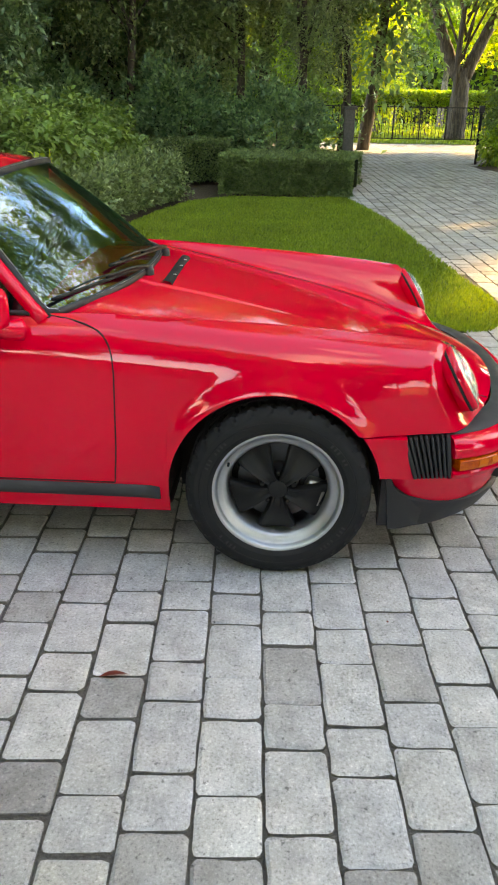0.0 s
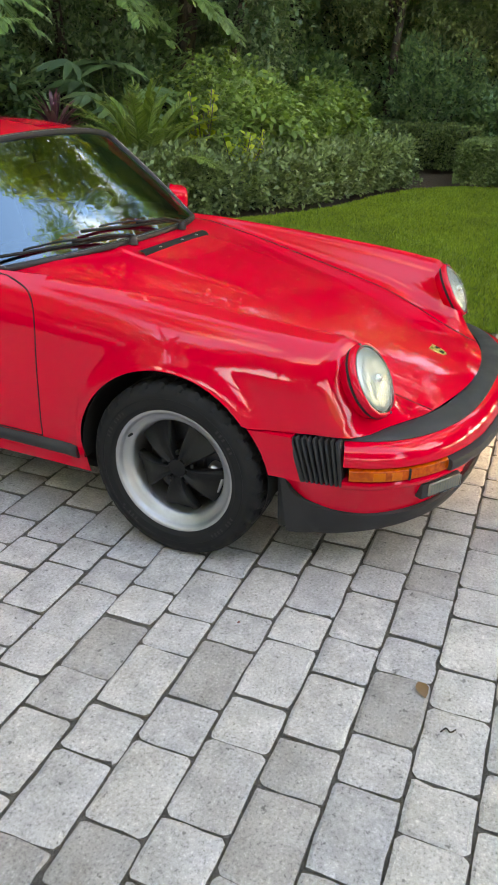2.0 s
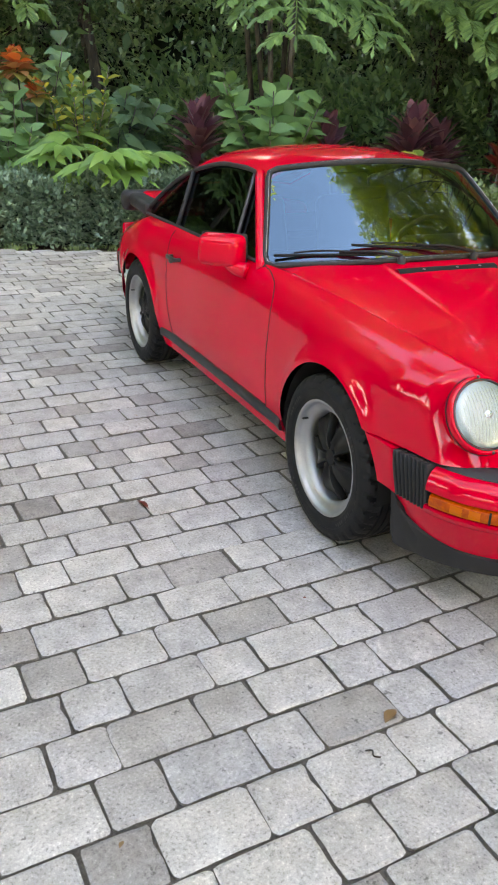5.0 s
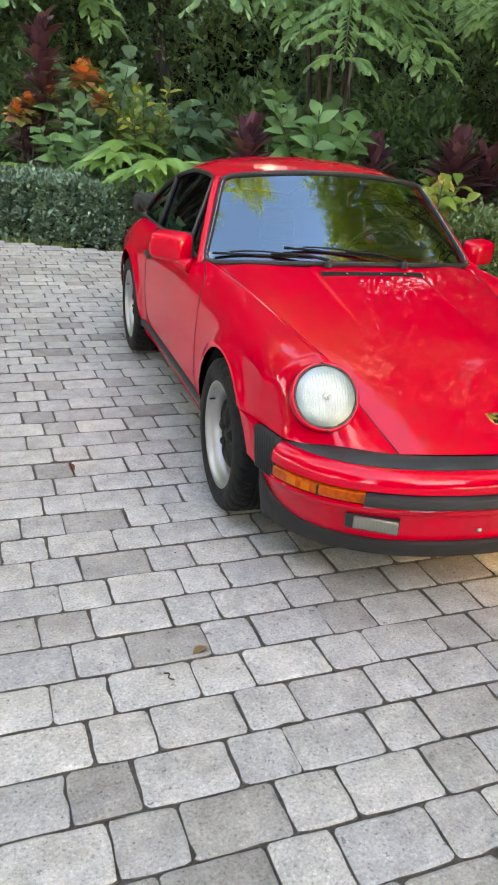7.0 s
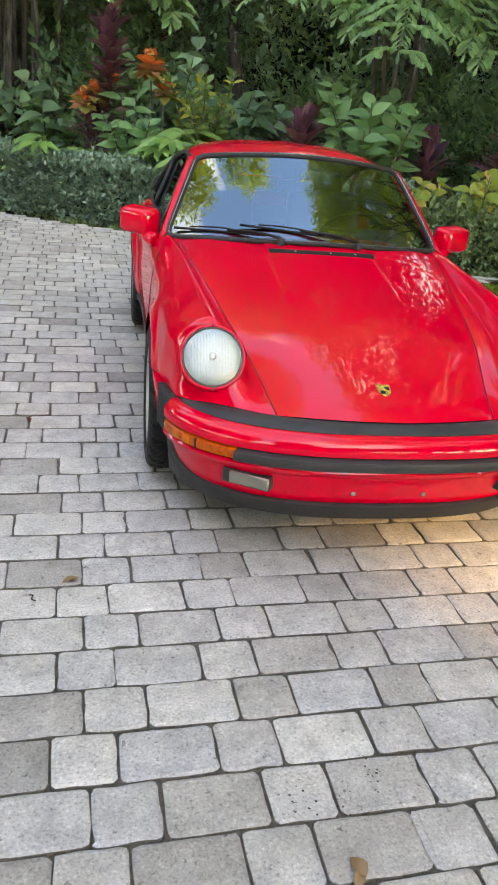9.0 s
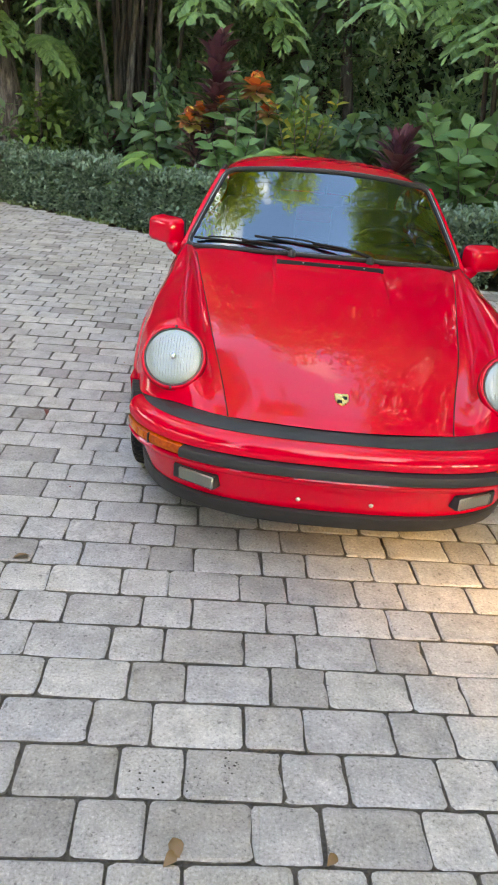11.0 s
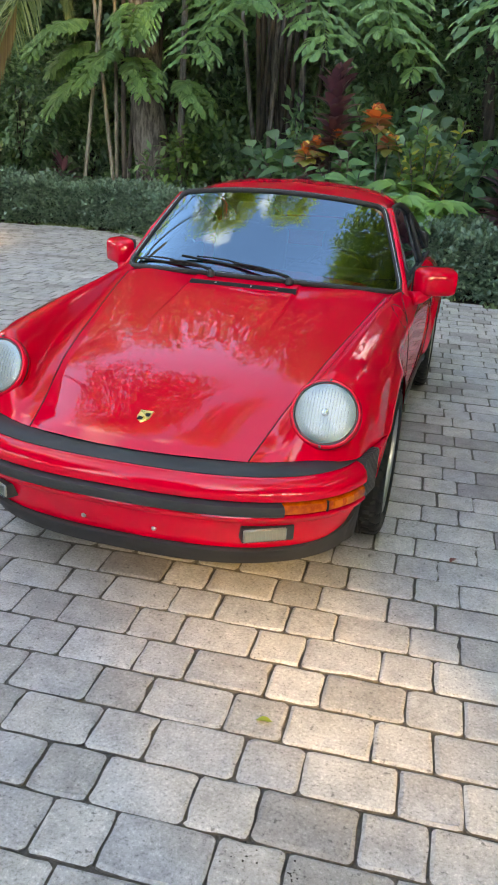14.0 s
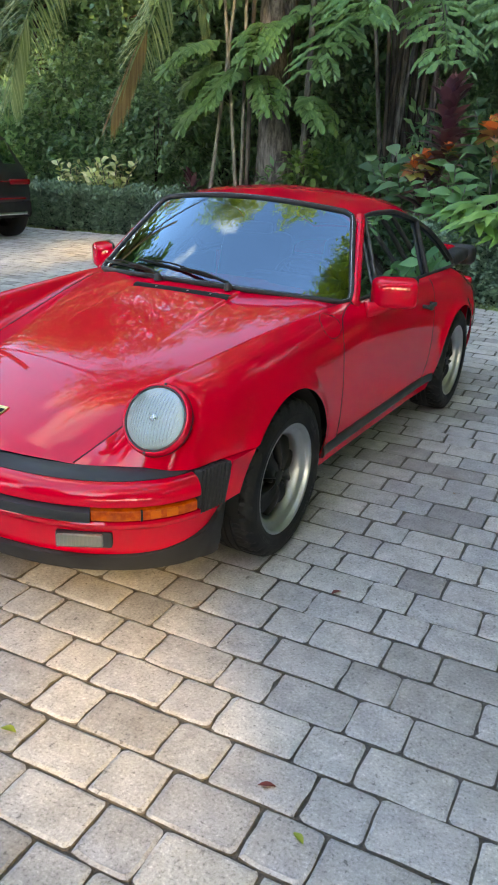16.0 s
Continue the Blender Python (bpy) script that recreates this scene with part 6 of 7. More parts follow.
def fishtail_frond(ob, start, heading, length, drop, r, blades, leaf=0.178, wide=0.060):
    """A twice-divided frond: side branches with wedge-shaped leaflets."""
    start, h = np.array(start, float), np.array((math.cos(heading), math.sin(heading), 0.0))
    path = [start + h * length * s + UP * (0.35 * length * s - (0.35 * length + drop) * s * s) for s in np.linspace(0, 1, 12)]
    part("frond_stalk", mesh_from("frond_stalk", *tube(path, np.linspace(0.022, 0.006, 12), 6), LEAF_MID), LEAF_MID, ob)
    p = np.array(path)
    side = np.cross(h, UP)
    for i in range(3, 12):
        for sg in (-1, 1):
            out = length * 0.34 * math.sin(math.pi * (0.15 + 0.75 * i / 12))
            e = p[i] + (side * sg * 0.85 + h * 0.55) * out - UP * out * r.uniform(0.25, 0.6)
            blades.append(pinnate([p[i], (p[i] + e) / 2 + UP * 0.06, e], leaf, wide, FISHTAIL, 16, r, 0.3, 0.9, 0.3))
    blades.append(pinnate(path[7:], leaf, wide, FISHTAIL, 15, r, 0.3, 0.9, 0.3))


def fishtail_palm(label, foot, canes, height, fronds, seed, mat=LEAF_FISH):
    r = np.random.default_rng(seed)
    ob = thing("fishtail_palm", label, "palm")
    f = np.array((foot[0], foot[1], 0.0))
    for k in range(canes):
        a = r.uniform(0, 6.28)
        b = f + np.array((math.cos(a), math.sin(a), 0)) * r.uniform(0.05, 0.5)
        top = b + np.array((r.normal(0, 0.3), r.normal(0, 0.3), height * r.uniform(0.8, 1.1)))
        stem(ob, [b, (b + top) / 2 + r.normal(0, 0.05, 3), top], 0.045, 0.03, BARK_DARK if k % 3 else BARK, "cane", 8)
    blades = []
    for x, y, z, head, ln, drop in fronds:
        fishtail_frond(ob, (x, y, z), math.radians(head), ln, drop, r, blades)
    foliage("foliage", blades, mat, ob)
    return ob


WINE = "burgundy cordyline with upright strap leaves behind the hedge"
LEAF_RED = m_leaf("red_leaf", (0.16, 0.02, 0.02), (0.26, 0.06, 0.05), (0.10, 0.02, 0.02))
cordyline("tall burgundy cordyline with glossy dark strap leaves", (-8.06, -1.05), 1.0, 2.24, 120, 0.48, 1, wide=0.135)
cordyline(WINE, (-8.0, -1.25), 0.55, 1.15, 60, 0.46, 2, wide=0.08)
cordyline(WINE, (-7.05, 1.36), 0.50, 1.20, 90, 0.55, 3, wide=0.125)
cordyline(WINE, (-6.6, 2.88), 0.55, 1.08, 60, 0.52, 4, wide=0.125)
cordyline(WINE, (-6.1, 3.75), 0.5, 1.16, 120, 0.62, 5, wide=0.125)
cordyline(WINE, (-6.5, 4.45), 0.5, 1.06, 75, 0.58, 6, wide=0.125)
cordyline("reddish young cordyline among the dark plants", (-6.0, 5.05), 0.6, 0.98, 26, 0.36, 7, LEAF_RED, wide=0.11)
cordyline(WINE, (-5.6, 5.95), 0.45, 0.85, 80, 0.62, 8, wide=0.065)
cordyline(WINE, (-5.0, 6.9), 0.4, 0.85, 60, 0.55, 9, wide=0.08)
cordyline(WINE, (-10.4, -2.85), 0.40, 0.80, 56, 0.50, 10, wide=0.08)
cordyline(WINE, (-10.0, -6.2), 0.40, 0.85, 50, 0.50, 11, wide=0.08)
croton_heads("croton with orange and bronze leaf heads", (-8.35, -0.5), [(-8.3, -0.50, 1.84, 0.26, 44), (-8.22, -0.30, 1.56, 0.20, 30)], 20)
croton_heads("low croton with salmon, bronze and green leaf heads", (-7.95, -1.28), [(-7.92, -1.22, 1.46, 0.19, 28), (-7.86, -1.36, 1.36, 0.20, 28), (-7.92, -0.95, 1.60, 0.14, 14)], 21)
whorl_shrub("young tree with large round blue-green leaves", (-7.6, -0.72), 1.52, 0.40, 8, 14, 0.32, 0.165, LEAF_SOFT, 22, 0.25, POINTED, z_low=0.35, lift=-5)
whorl_shrub("croton speckled yellow and green", (-8.2, 0.22), 1.90, 0.58, 18, 34, 0.20, 0.07, LEAF_GOLD, 23, 0.3, name="croton", z_low=0.35)
whorl_shrub("dark shrub with large broad leaves in the shade", (-8.8, 0.75), 1.75, 0.9, 16, 14, 0.42, 0.22, LEAF_DARK, 24, 0.6)
whorl_shrub("dark shrub with large broad leaves in the shade", (-9.2, -0.2), 2.3, 0.9, 14, 16, 0.42, 0.22, LEAF_DARK, 25, 0.6)
whorl_shrub("dark shrub with large broad leaves in the shade", (-9.6, -1.9), 1.6, 0.9, 14, 14, 0.40, 0.2, LEAF_DARK, 29, 0.6)
whorl_shrub("shrub with large soft matt green leaves", (-6.75, 2.22), 1.86, 0.70, 22, 15, 0.38, 0.165, LEAF_SOFT, 26, 0.25, POINTED, z_low=0.45, lift=6)
whorl_shrub("low croton with yellow-veined green leaves", (-5.45, 3.15), 1.0, 0.50, 12, 14, 0.32, 0.12, LEAF_VEIN, 27, 0.5, name="croton", z_low=0.25)
whorl_shrub("low croton with pale orange and green leaves", (-5.6, 2.45), 0.86, 0.42, 10, 14, 0.26, 0.11, LEAF_VEIN, 28, 0.5, name="croton", z_low=0.25)
finger_plant("bright green split-leaf philodendron", (-7.05, 0.08), 1.12, 1.0, 20, 9, 0.50, 0.105, LEAF_SPLIT, 30)
finger_plant("bright green split-leaf philodendron", (-7.7, -1.75), 0.90, 0.65, 12, 8, 0.42, 0.095, LEAF_SPLIT, 31)
finger_plant("large dark split-leaf philodendron", (-5.6, 7.3), 1.7, 0.8, 11, 9, 0.7, 0.12, LEAF_DARK, 32)
for i, (x, y, z, n) in enumerate(((-9.6, 2.4, 1.2, 2400), (-8.4, 4.6, 1.2, 2400), (-7.4, 6.4, 1.3, 2400), (-10.8, -3.6, 1.0, 2000), (-11.4, -6.4, 1.3, 2400), (-10.6, -8.4, 1.3, 2400), (-10.0, -10.4, 1.4, 2400), (-9.9, -0.9, 1.3, 2400), (-6.4, 9.0, 1.4, 2400), (-12.6, -3.4, 1.6, 2400), (-4.8, 12.9, 1.2, 2400), (-2.4, 13.4, 1.2, 2400), (-0.4, 13.3, 1.0, 2400))):
    fine = y > 12
    shrub("leafy dark green undergrowth", (x, y, z * 0.75), (1.25, 1.25, z), n * (4 if fine else 2), LEAF_DARK, 0.10 if fine else 0.18, 0.06 if fine else 0.075, 300 + i, DIAMOND, 0.4, True)
shrub("leafy mid-green shrub hung with vines", (-10.4, -7.3, 1.5), (0.9, 1.3, 1.5), 5200, LEAF_FICUS, 0.13, 0.055, 320, OVAL)
shrub("leafy mid-green shrub hung with vines", (-10.3, -9.3, 1.7), (0.9, 1.3, 1.7), 5200, LEAF_FICUS, 0.14, 0.06, 321, OVAL)
whorl_shrub("variegated cream and green shrub behind the hedge", (-9.5, -7.65), 1.28, 0.6, 22, 20, 0.2, 0.085, LEAF_CREAM, 33, 0.3, z_low=0.3)
whorl_shrub("variegated cream and green shrub behind the hedge", (-9.35, -8.45), 1.18, 0.42, 14, 18, 0.2, 0.085, LEAF_CREAM, 34, 0.3, z_low=0.3)
shrub("rounded green shrub with lime young shoots", (-3.35, 7.35, 0.78), (0.75, 0.95, 0.72), 5200, LEAF_SHRUB, 0.10, 0.06, 340, OVAL, 0.4)
shrub("rounded green shrub with lime young shoots", (-3.0, 9.0, 0.78), (0.7, 0.8, 0.66), 5200, LEAF_SHRUB, 0.10, 0.06, 341, OVAL, 0.4)
shrub("rounded green shrub with lime young shoots", (-4.4, 8.4, 0.95), (0.9, 0.9, 0.85), 4200, LEAF_SHRUB, 0.10, 0.06, 342, OVAL, 0.4)
whorl_shrub("young shrub with bright lime-green leaves", (-3.75, 6.55), 1.36, 0.26, 10, 18, 0.13, 0.08, LEAF_LIME, 35, 0.3, z_low=0.35)
whorl_shrub("young shrub with bright lime-green leaves", (-3.05, 6.15), 0.92, 0.34, 12, 14, 0.12, 0.075, LEAF_LIME, 36, 0.3, z_low=0.4)


def sago(label, foot, n, length, seed):
    r = np.random.default_rng(seed)
    ob = thing("sago_palm", label, "palm")
    f = np.array((foot[0], foot[1], 0.0))
    trunk_part(ob, [f, f + (0, 0, 0.15), f + (0, 0, 0.32)], 0.13, 0.11, BARK_DARK)
    blades = []
    for k in range(n):
        a = k * 2.4
        e = math.radians(84 - 58 * (k / n))
        h = np.array((math.cos(a), math.sin(a), 0))
        ln = length * r.uniform(0.85, 1.1)
        path = [f + UP * 0.3 + h * math.cos(e) * ln * s + UP * (math.sin(e) * ln * s - 0.40 * ln * s * s) for s in np.linspace(0, 1, 10)]
        part("frond_stalk", mesh_from("frond_stalk", *tube(path, np.linspace(0.009, 0.003, 10), 5), LEAF_MID), LEAF_MID, ob)
        blades.append(pinnate(path, 0.21, 0.026, LANCE, 70, r, 0.05, 1.1, 0.4))
    foliage("foliage", blades, LEAF_SAGO, ob)
    return ob


sago("sago palm with stiff arching feather fronds", (-4.25, 5.85), 30, 1.75, 50)

fishtail_palm("fishtail palm with drooping wedge-shaped leaflets", (-8.6, 3.0), 6, 4.2,
              [(-8.5, 2.6, 3.1, 20, 2.2, 0.8), (-8.4, 3.2, 3.4, -25, 2.3, 1.2), (-8.2, 3.8, 3.1, 25, 2.4, 1.1), (-8.6, 2.2, 3.7, -35, 2.3, 0.9), (-8.4, 4.2, 2.9, 45, 2.3, 0.9), (-8.2, 4.8, 3.2, 15, 2.2, 0.9), (-8.7, 2.9, 4.1, 5, 2.6, 1.0), (-8.8, 1.6, 3.3, 10, 1.9, 0.8)], 60)
fishtail_palm("fishtail palm with drooping wedge-shaped leaflets", (-7.4, 6.2), 5, 4.2,
              [(-7.2, 5.6, 2.9, -20, 2.0, 0.9), (-7.1, 6.4, 3.1, 20, 2.1, 0.9), (-7.0, 7.1, 2.9, 55, 2.1, 0.9), (-7.1, 6.0, 3.6, -60, 2.2, 0.8), (-6.6, 8.2, 2.9, 30, 2.1, 0.8), (-7.0, 6.6, 3.6, 0, 2.2, 0.9)], 61)
fishtail_palm("clustered fishtail palm with many bare dark canes", (-11.0, -2.5), 22, 4.6,
              [(-10.6, -2.9, 3.5, -10, 2.0, 0.9), (-10.5, -2.2, 3.6, 25, 2.0, 0.9), (-10.6, -1.7, 3.6, 50, 2.0, 1.0), (-10.7, -3.2, 3.7, -50, 2.0, 0.8), (-10.5, -2.6, 4.1, 5, 2.2, 0.9), (-10.6, -1.2, 3.9, 20, 2.0, 0.9)], 62)
fishtail_palm("young fishtail palm among pale bare stems", (-9.95, -5.0), 3, 4.4,
              [(-9.9, -4.9, 2.7, -30, 0.9, 0.5), (-9.9, -4.8, 2.6, 40, 0.9, 0.5), (-9.9, -5.2, 2.8, -75, 0.9, 0.4), (-9.9, -4.0, 2.3, 50, 0.8, 0.4), (-9.8, -4.6, 3.3, 15, 1.1, 0.5), (-9.8, -5.3, 3.1, -45, 1.1, 0.5), (-9.9, -5.5, 2.2, -60, 0.7, 0.4)], 63)

# the thick tree and its thin neighbours
big = crown_tree("thick-trunked tree with grey furrowed bark", (-10.15, -4.40), 7.5, (2.3, 2.3, 2.2), 9000, LEAF_DARK, 0.14, 400, 0.36, 9, BARK, 0.55)
for i, (a, b) in enumerate((((-9.8, -3.93, 0), (-9.75, -3.85, 5.5)), ((-9.6, -4.95, 0), (-9.6, -5.45, 4.4)), ((-9.9, -5.1, 0), (-9.7, -5.05, 5.0)), ((-9.5, -5.6, 0), (-9.6, -5.0, 5.2)))):
    ob = thing("young_tree", "slender bare stem of a young tree", "tree")
    a, b = np.array(a), np.array(b)
    stem(ob, [a, (a + b) / 2 + (0.05, 0.04, 0), b], 0.062 if i == 0 else 0.035, 0.04 if i == 0 else 0.025, BARK if i == 0 else BARK_PALE, "trunk", 10)
    r = np.random.default_rng(410 + i)
    foliage("crown", [bush_blades(r, 1200, b, (0.9, 0.9, 0.8), 0.15, 0.07, OVAL, 0.2)], LEAF_DARK, ob)
shrub("green creeper with lobed leaves at the tree's foot", (-9.6, -3.75, 0.9), (0.35, 0.35, 0.8), 420, LEAF_MID, 0.16, 0.08, 412, LANCE)


def hanging_frond(ob, path, leaf, r, mats):
    p = spline(path, 20)
    part("frond_stalk", mesh_from("frond_stalk", *tube(p, np.linspace(0.022, 0.006, 20), 6), mats[0]), mats[0], ob)
    foliage("foliage", [pinnate(p[:15], leaf, 0.026, LANCE, 84, r, 0.42, 0.55, 0.35)], mats[0], ob)
    foliage("foliage", [pinnate(p[12:], leaf * 0.62, 0.022, LANCE, 46, r, 0.55, 1.9, 0.35)], mats[1], ob, "dry tan leaflets at the frond's tip")


r_palm = np.random.default_rng(70)
palm = thing("coconut_palm", "coconut palm whose long fronds hang down, dry at the tips", "palm")
trunk_part(palm, [(-6.8, -11.8, 0), (-6.9, -10.4, 3.4), (-8.4, -6.4, 5.2)], 0.16, 0.11, BARK)
LEAF_PALM = m_leaf("palm_leaflet", (0.16, 0.24, 0.12), (0.26, 0.35, 0.19), (0.38, 0.46, 0.29), through=0.3)
hanging_frond(palm, [(-8.4, -6.4, 5.0), (-8.1, -5.5, 4.6), (-8.0, -5.5, 3.6), (-8.0, -5.95, 2.75), (-8.0, -6.45, 1.85)], 0.78, r_palm, (LEAF_PALM, LEAF_DRY))
hanging_frond(palm, [(-8.4, -6.4, 5.0), (-8.0, -6.9, 4.5), (-7.9, -7.6, 3.9), (-7.95, -8.25, 3.0), (-8.0, -8.6, 2.1)], 0.85, r_palm, (LEAF_PALM, LEAF_PALM))
hanging_frond(palm, [(-8.4, -6.4, 5.0), (-9.2, -6.3, 4.9), (-10.0, -6.2, 4.2), (-10.3, -6.1, 3.2)], 0.5, r_palm, (LEAF_PALM, LEAF_PALM))
hanging_frond(palm, [(-8.4, -6.4, 5.0), (-7.4, -6.2, 5.4), (-6.4, -6.2, 5.0), (-5.8, -6.3, 4.3)], 0.5, r_palm, (LEAF_PALM, LEAF_PALM))

# ---- end of the drive: fence, far hedge, tree, gate post ----
IRON = m_plastic("black_iron", (0.012, 0.012, 0.013), 0.5)
STONE = m_soil("grey_stone", (0.045, 0.045, 0.045), (0.085, 0.085, 0.08), 25.0)
flat("verge", [(-20, 26.2), (60, 26.2), (60, 120), (-20, 120)], -0.006, GRASS_SOIL, "sunlit grass beyond the drive", "grass")
rv = np.random.default_rng(80)
vx, vy = rv.uniform(-2, 16, 30000), rv.uniform(26.2, 46, 30000)
vp = np.column_stack([vx, vy, np.zeros(30000)])
tagged(new("verge_grass", leaf_mesh("verge_grass", [small_leaves(vp, unit(np.column_stack([rv.normal(0, 0.5, 30000), rv.normal(0, 0.5, 30000), np.ones(30000)])), random_dirs(rv, 30000), 0.12, 0.05, 0.0)], BLADE)), "sunlit rough grass", "grass", kind="stuff")
fence = thing("fence", "black metal railing at the end of the drive", "fence")
for k in range(14):
    part("post", rounded_box(0.05, 0.05, 1.24, 0.006, 1, (0.6 + k * 0.95, 27.5, 0.62)), IRON, fence)
for z in (0.12, 1.18):
    part("rail", rounded_box(12.6, 0.03, 0.035, 0.004, 1, (6.75, 27.5, z)), IRON, fence)
for k in range(96):
    part("picket", rounded_box(0.018, 0.018, 1.06, 0, 1, (0.7 + k * 0.13, 27.5, 0.65)), IRON, fence)
hedge_run("tall sunlit clipped hedge behind the railing", [(0.2, 31.0), (8.0, 31.0), (16.0, 31.0)], 1.2, 0.55, 16000, LEAF_BRIGHT, 0.12, 90, True, 1).location.z = 1.12
for k in range(26):
    ob = thing("young_shrub", "thin bare stem under the far clipped hedge", "shrub", "far shrubs")
    x = 0.5 + k * 0.6 + rv.normal(0, 0.15)
    stem(ob, [(x, 31.3, 0), (x + rv.normal(0, 0.08), 31.4, 0.6), (x + rv.normal(0, 0.1), 31.4, 1.35)], 0.03, 0.02)
    foliage("foliage", [bush_blades(rv, 160, (x, 31.2, 0.75), (0.35, 0.3, 0.7), 0.13, 0.07, OVAL, 0.2, small=True)], LEAF_LIME, ob)
oak = crown_tree("spreading shade tree with a dark forked trunk beside the drive", (6.0, 29.0), 9.0, (4.2, 4.2, 3.0), 10000, LEAF_MID, 0.27, 420, 0.15, 14, BARK_DARK, 0.42)
trunk_part(oak, [(5.9, 29, 2.2), (5.4, 29, 3.0), (4.6, 28.8, 4.8), (4.2, 28.6, 6.5)], 0.26, 0.10, BARK_DARK, "limb")
trunk_part(oak, [(6.1, 29, 2.2), (6.5, 29, 3.2), (7.3, 29.0, 5.0), (7.8, 29.0, 6.5)], 0.24, 0.10, BARK_DARK, "limb")
trunk_part(oak, [(5.95, 29, 0), (6.0, 29, 1.2), (6.0, 29, 2.5)], 0.42, 0.27, BARK_DARK)
hedge_run("sunlit line of trees beyond the grass", [(-8, 52), (8, 50), (26, 52)], 3.0, 8.5, 12000, LEAF_BRIGHT, 0.55, 93, False, 1)
FAR = "sunlit yellow-green tree beyond the far hedge"
for i, (x, y, h, m) in enumerate(((2.2, 36, 7, LEAF_LIME), (7.5, 42, 9, LEAF_BRIGHT), (1.0, 48, 10, LEAF_MID), (15, 48, 11, LEAF_MID), (8.5, 64, 13, LEAF_GREY), (-1, 62, 13, LEAF_GREY), (22, 62, 14, LEAF_GREY), (3.4, 34.5, 5.5, LEAF_LIME), (9.5, 38, 8, LEAF_LIME), (5.5, 46, 6, LEAF_GREY), (0.0, 33, 7, LEAF_BRIGHT), (13.5, 34, 8, LEAF_BRIGHT), (4.0, 58, 9, LEAF_GREY), (12.0, 55, 10, LEAF_GREY), (-4, 40, 9, LEAF_BRIGHT), (19, 44, 10, LEAF_BRIGHT))):
    crown_tree(FAR, (x, y), h, (2.6, 2.6, 2.8), 4000, m, 0.26, 430 + i, 0.2, 9, BARK, 0.15)
crown_tree("leafy tree that overhangs the drive", (1.2, 19.5), 6.2, (2.6, 2.6, 2.0), 8000, LEAF_MID, 0.17, 440, 0.14, 10, BARK_DARK, 0.36)
# trees added beside the view to shade the drive's far end
crown_tree("leafy tree added to shade the end of the drive", (9.4, 17.5), 7.5, (2.8, 2.8, 2.8), 5000, LEAF_MID, 0.26, 441, 0.2, 10, BARK_DARK, 0.25)
crown_tree("leafy tree added to shade the end of the drive", (10.5, 22.5), 8.0, (2.8, 2.8, 2.8), 5000, LEAF_MID, 0.26, 442, 0.2, 10, BARK_DARK, 0.25)
post = thing("gate_post", "dark grey square gate post beside the drive", "post")
part("shaft", rounded_box(0.20, 0.20, 1.28, 0.015, 2, (0.98, 12.9, 0.64)), STONE, post)
part("cap", rounded_box(0.26, 0.26, 0.06, 0.015, 2, (0.98, 12.9, 1.31)), STONE, post)
flat("island", [(4.05, 17.6), (4.15, 16.0), (4.6, 14.8), (5.4, 14.0), (9, 12.6), (9, 22), (5.3, 19.8)], -0.002, SOIL, "mulched planting island beside the drive", "ground")
shrub("low sunlit yellow-green shrub on the mulch", (4.95, 17.2, 0.42), (0.55, 0.6, 0.42), 1600, LEAF_BRIGHT, 0.11, 0.06, 450, OVAL)
shrub("tall leafy shrub on the mulch", (5.6, 18.6, 1.1), (0.9, 0.9, 1.1), 2600, LEAF_MID, 0.13, 0.07, 451, OVAL)
lamp_post = thing("path_light", "slim black garden path light", "lamp")
part("stake", mesh_from("stake", *tube([(4.45, 17.6, 0), (4.45, 17.6, 1.2)], 0.035, 10), IRON), IRON, lamp_post)
part("lantern", rounded_box(0.13, 0.13, 0.17, 0.02, 2, (4.45, 17.6, 1.26)), IRON, lamp_post)


# ---- dark car parked by the hedge ----
SUV_PAINT = Mat("dark_car_paint", (0.010, 0.011, 0.014), 0.3, Coat_Weight=1.0, Coat_Roughness=0.03).m
TAIL_RED = Mat("red_lamp_lens", (0.22, 0.004, 0.010), 0.15, Coat_Weight=1.0).m
suv = thing("parked_car", "dark grey car with red tail lamps parked beside the hedge", "car")
prof = [(-7.42, 0.42), (-7.36, 0.62), (-7.38, 0.86), (-7.46, 1.05), (-7.72, 1.48), (-7.95, 1.62), (-9.6, 1.66), (-10.4, 1.12), (-11.7, 0.98), (-11.95, 0.75), (-11.95, 0.42)]
rows = []
for y, z in prof:
    tuck = 0.16 * smoothstep(0.95, 1.6, z)
    for s, d in ((-1.0, 0.05), (-0.94, 0.0), (-0.5, -0.015), (0.0, -0.02), (0.5, -0.015), (0.94, 0.0), (1.0, 0.05)):
        rows.append((-6.98 + s * (0.92 - tuck), y - d, z))
k = 7
sides = [tuple(i * k for i in range(len(prof))), tuple(i * k + 6 for i in reversed(range(len(prof))))]
part("body", mesh_from("body", rows, grid_faces(len(prof), k) + sides, SUV_PAINT, True, 50), SUV_PAINT, suv)
glass = [(-6.98 + s * 0.72, y + 0.012, z) for y, z in ((-7.50, 1.12), (-7.70, 1.45)) for s in np.linspace(-1, 1, 6)]
part("rear_window", mesh_from("rear_window", glass, grid_faces(2, 6), SIDE_PANE), SIDE_PANE, suv)
for sx in (-1, 1):
    part("tail_lamp", rounded_box(0.42, 0.05, 0.085, 0.02, 2, (-6.98 + sx * 0.66, -7.37, 0.86)), TAIL_RED, suv, "red tail lamp")
part("lamp_bar", rounded_box(1.0, 0.03, 0.025, 0.008, 1, (-6.98, -7.365, 0.87)), TAIL_RED, suv)
part("rear_bumper", rounded_box(1.80, 0.14, 0.26, 0.05, 3, (-6.98, -7.42, 0.46)), DARK, suv)
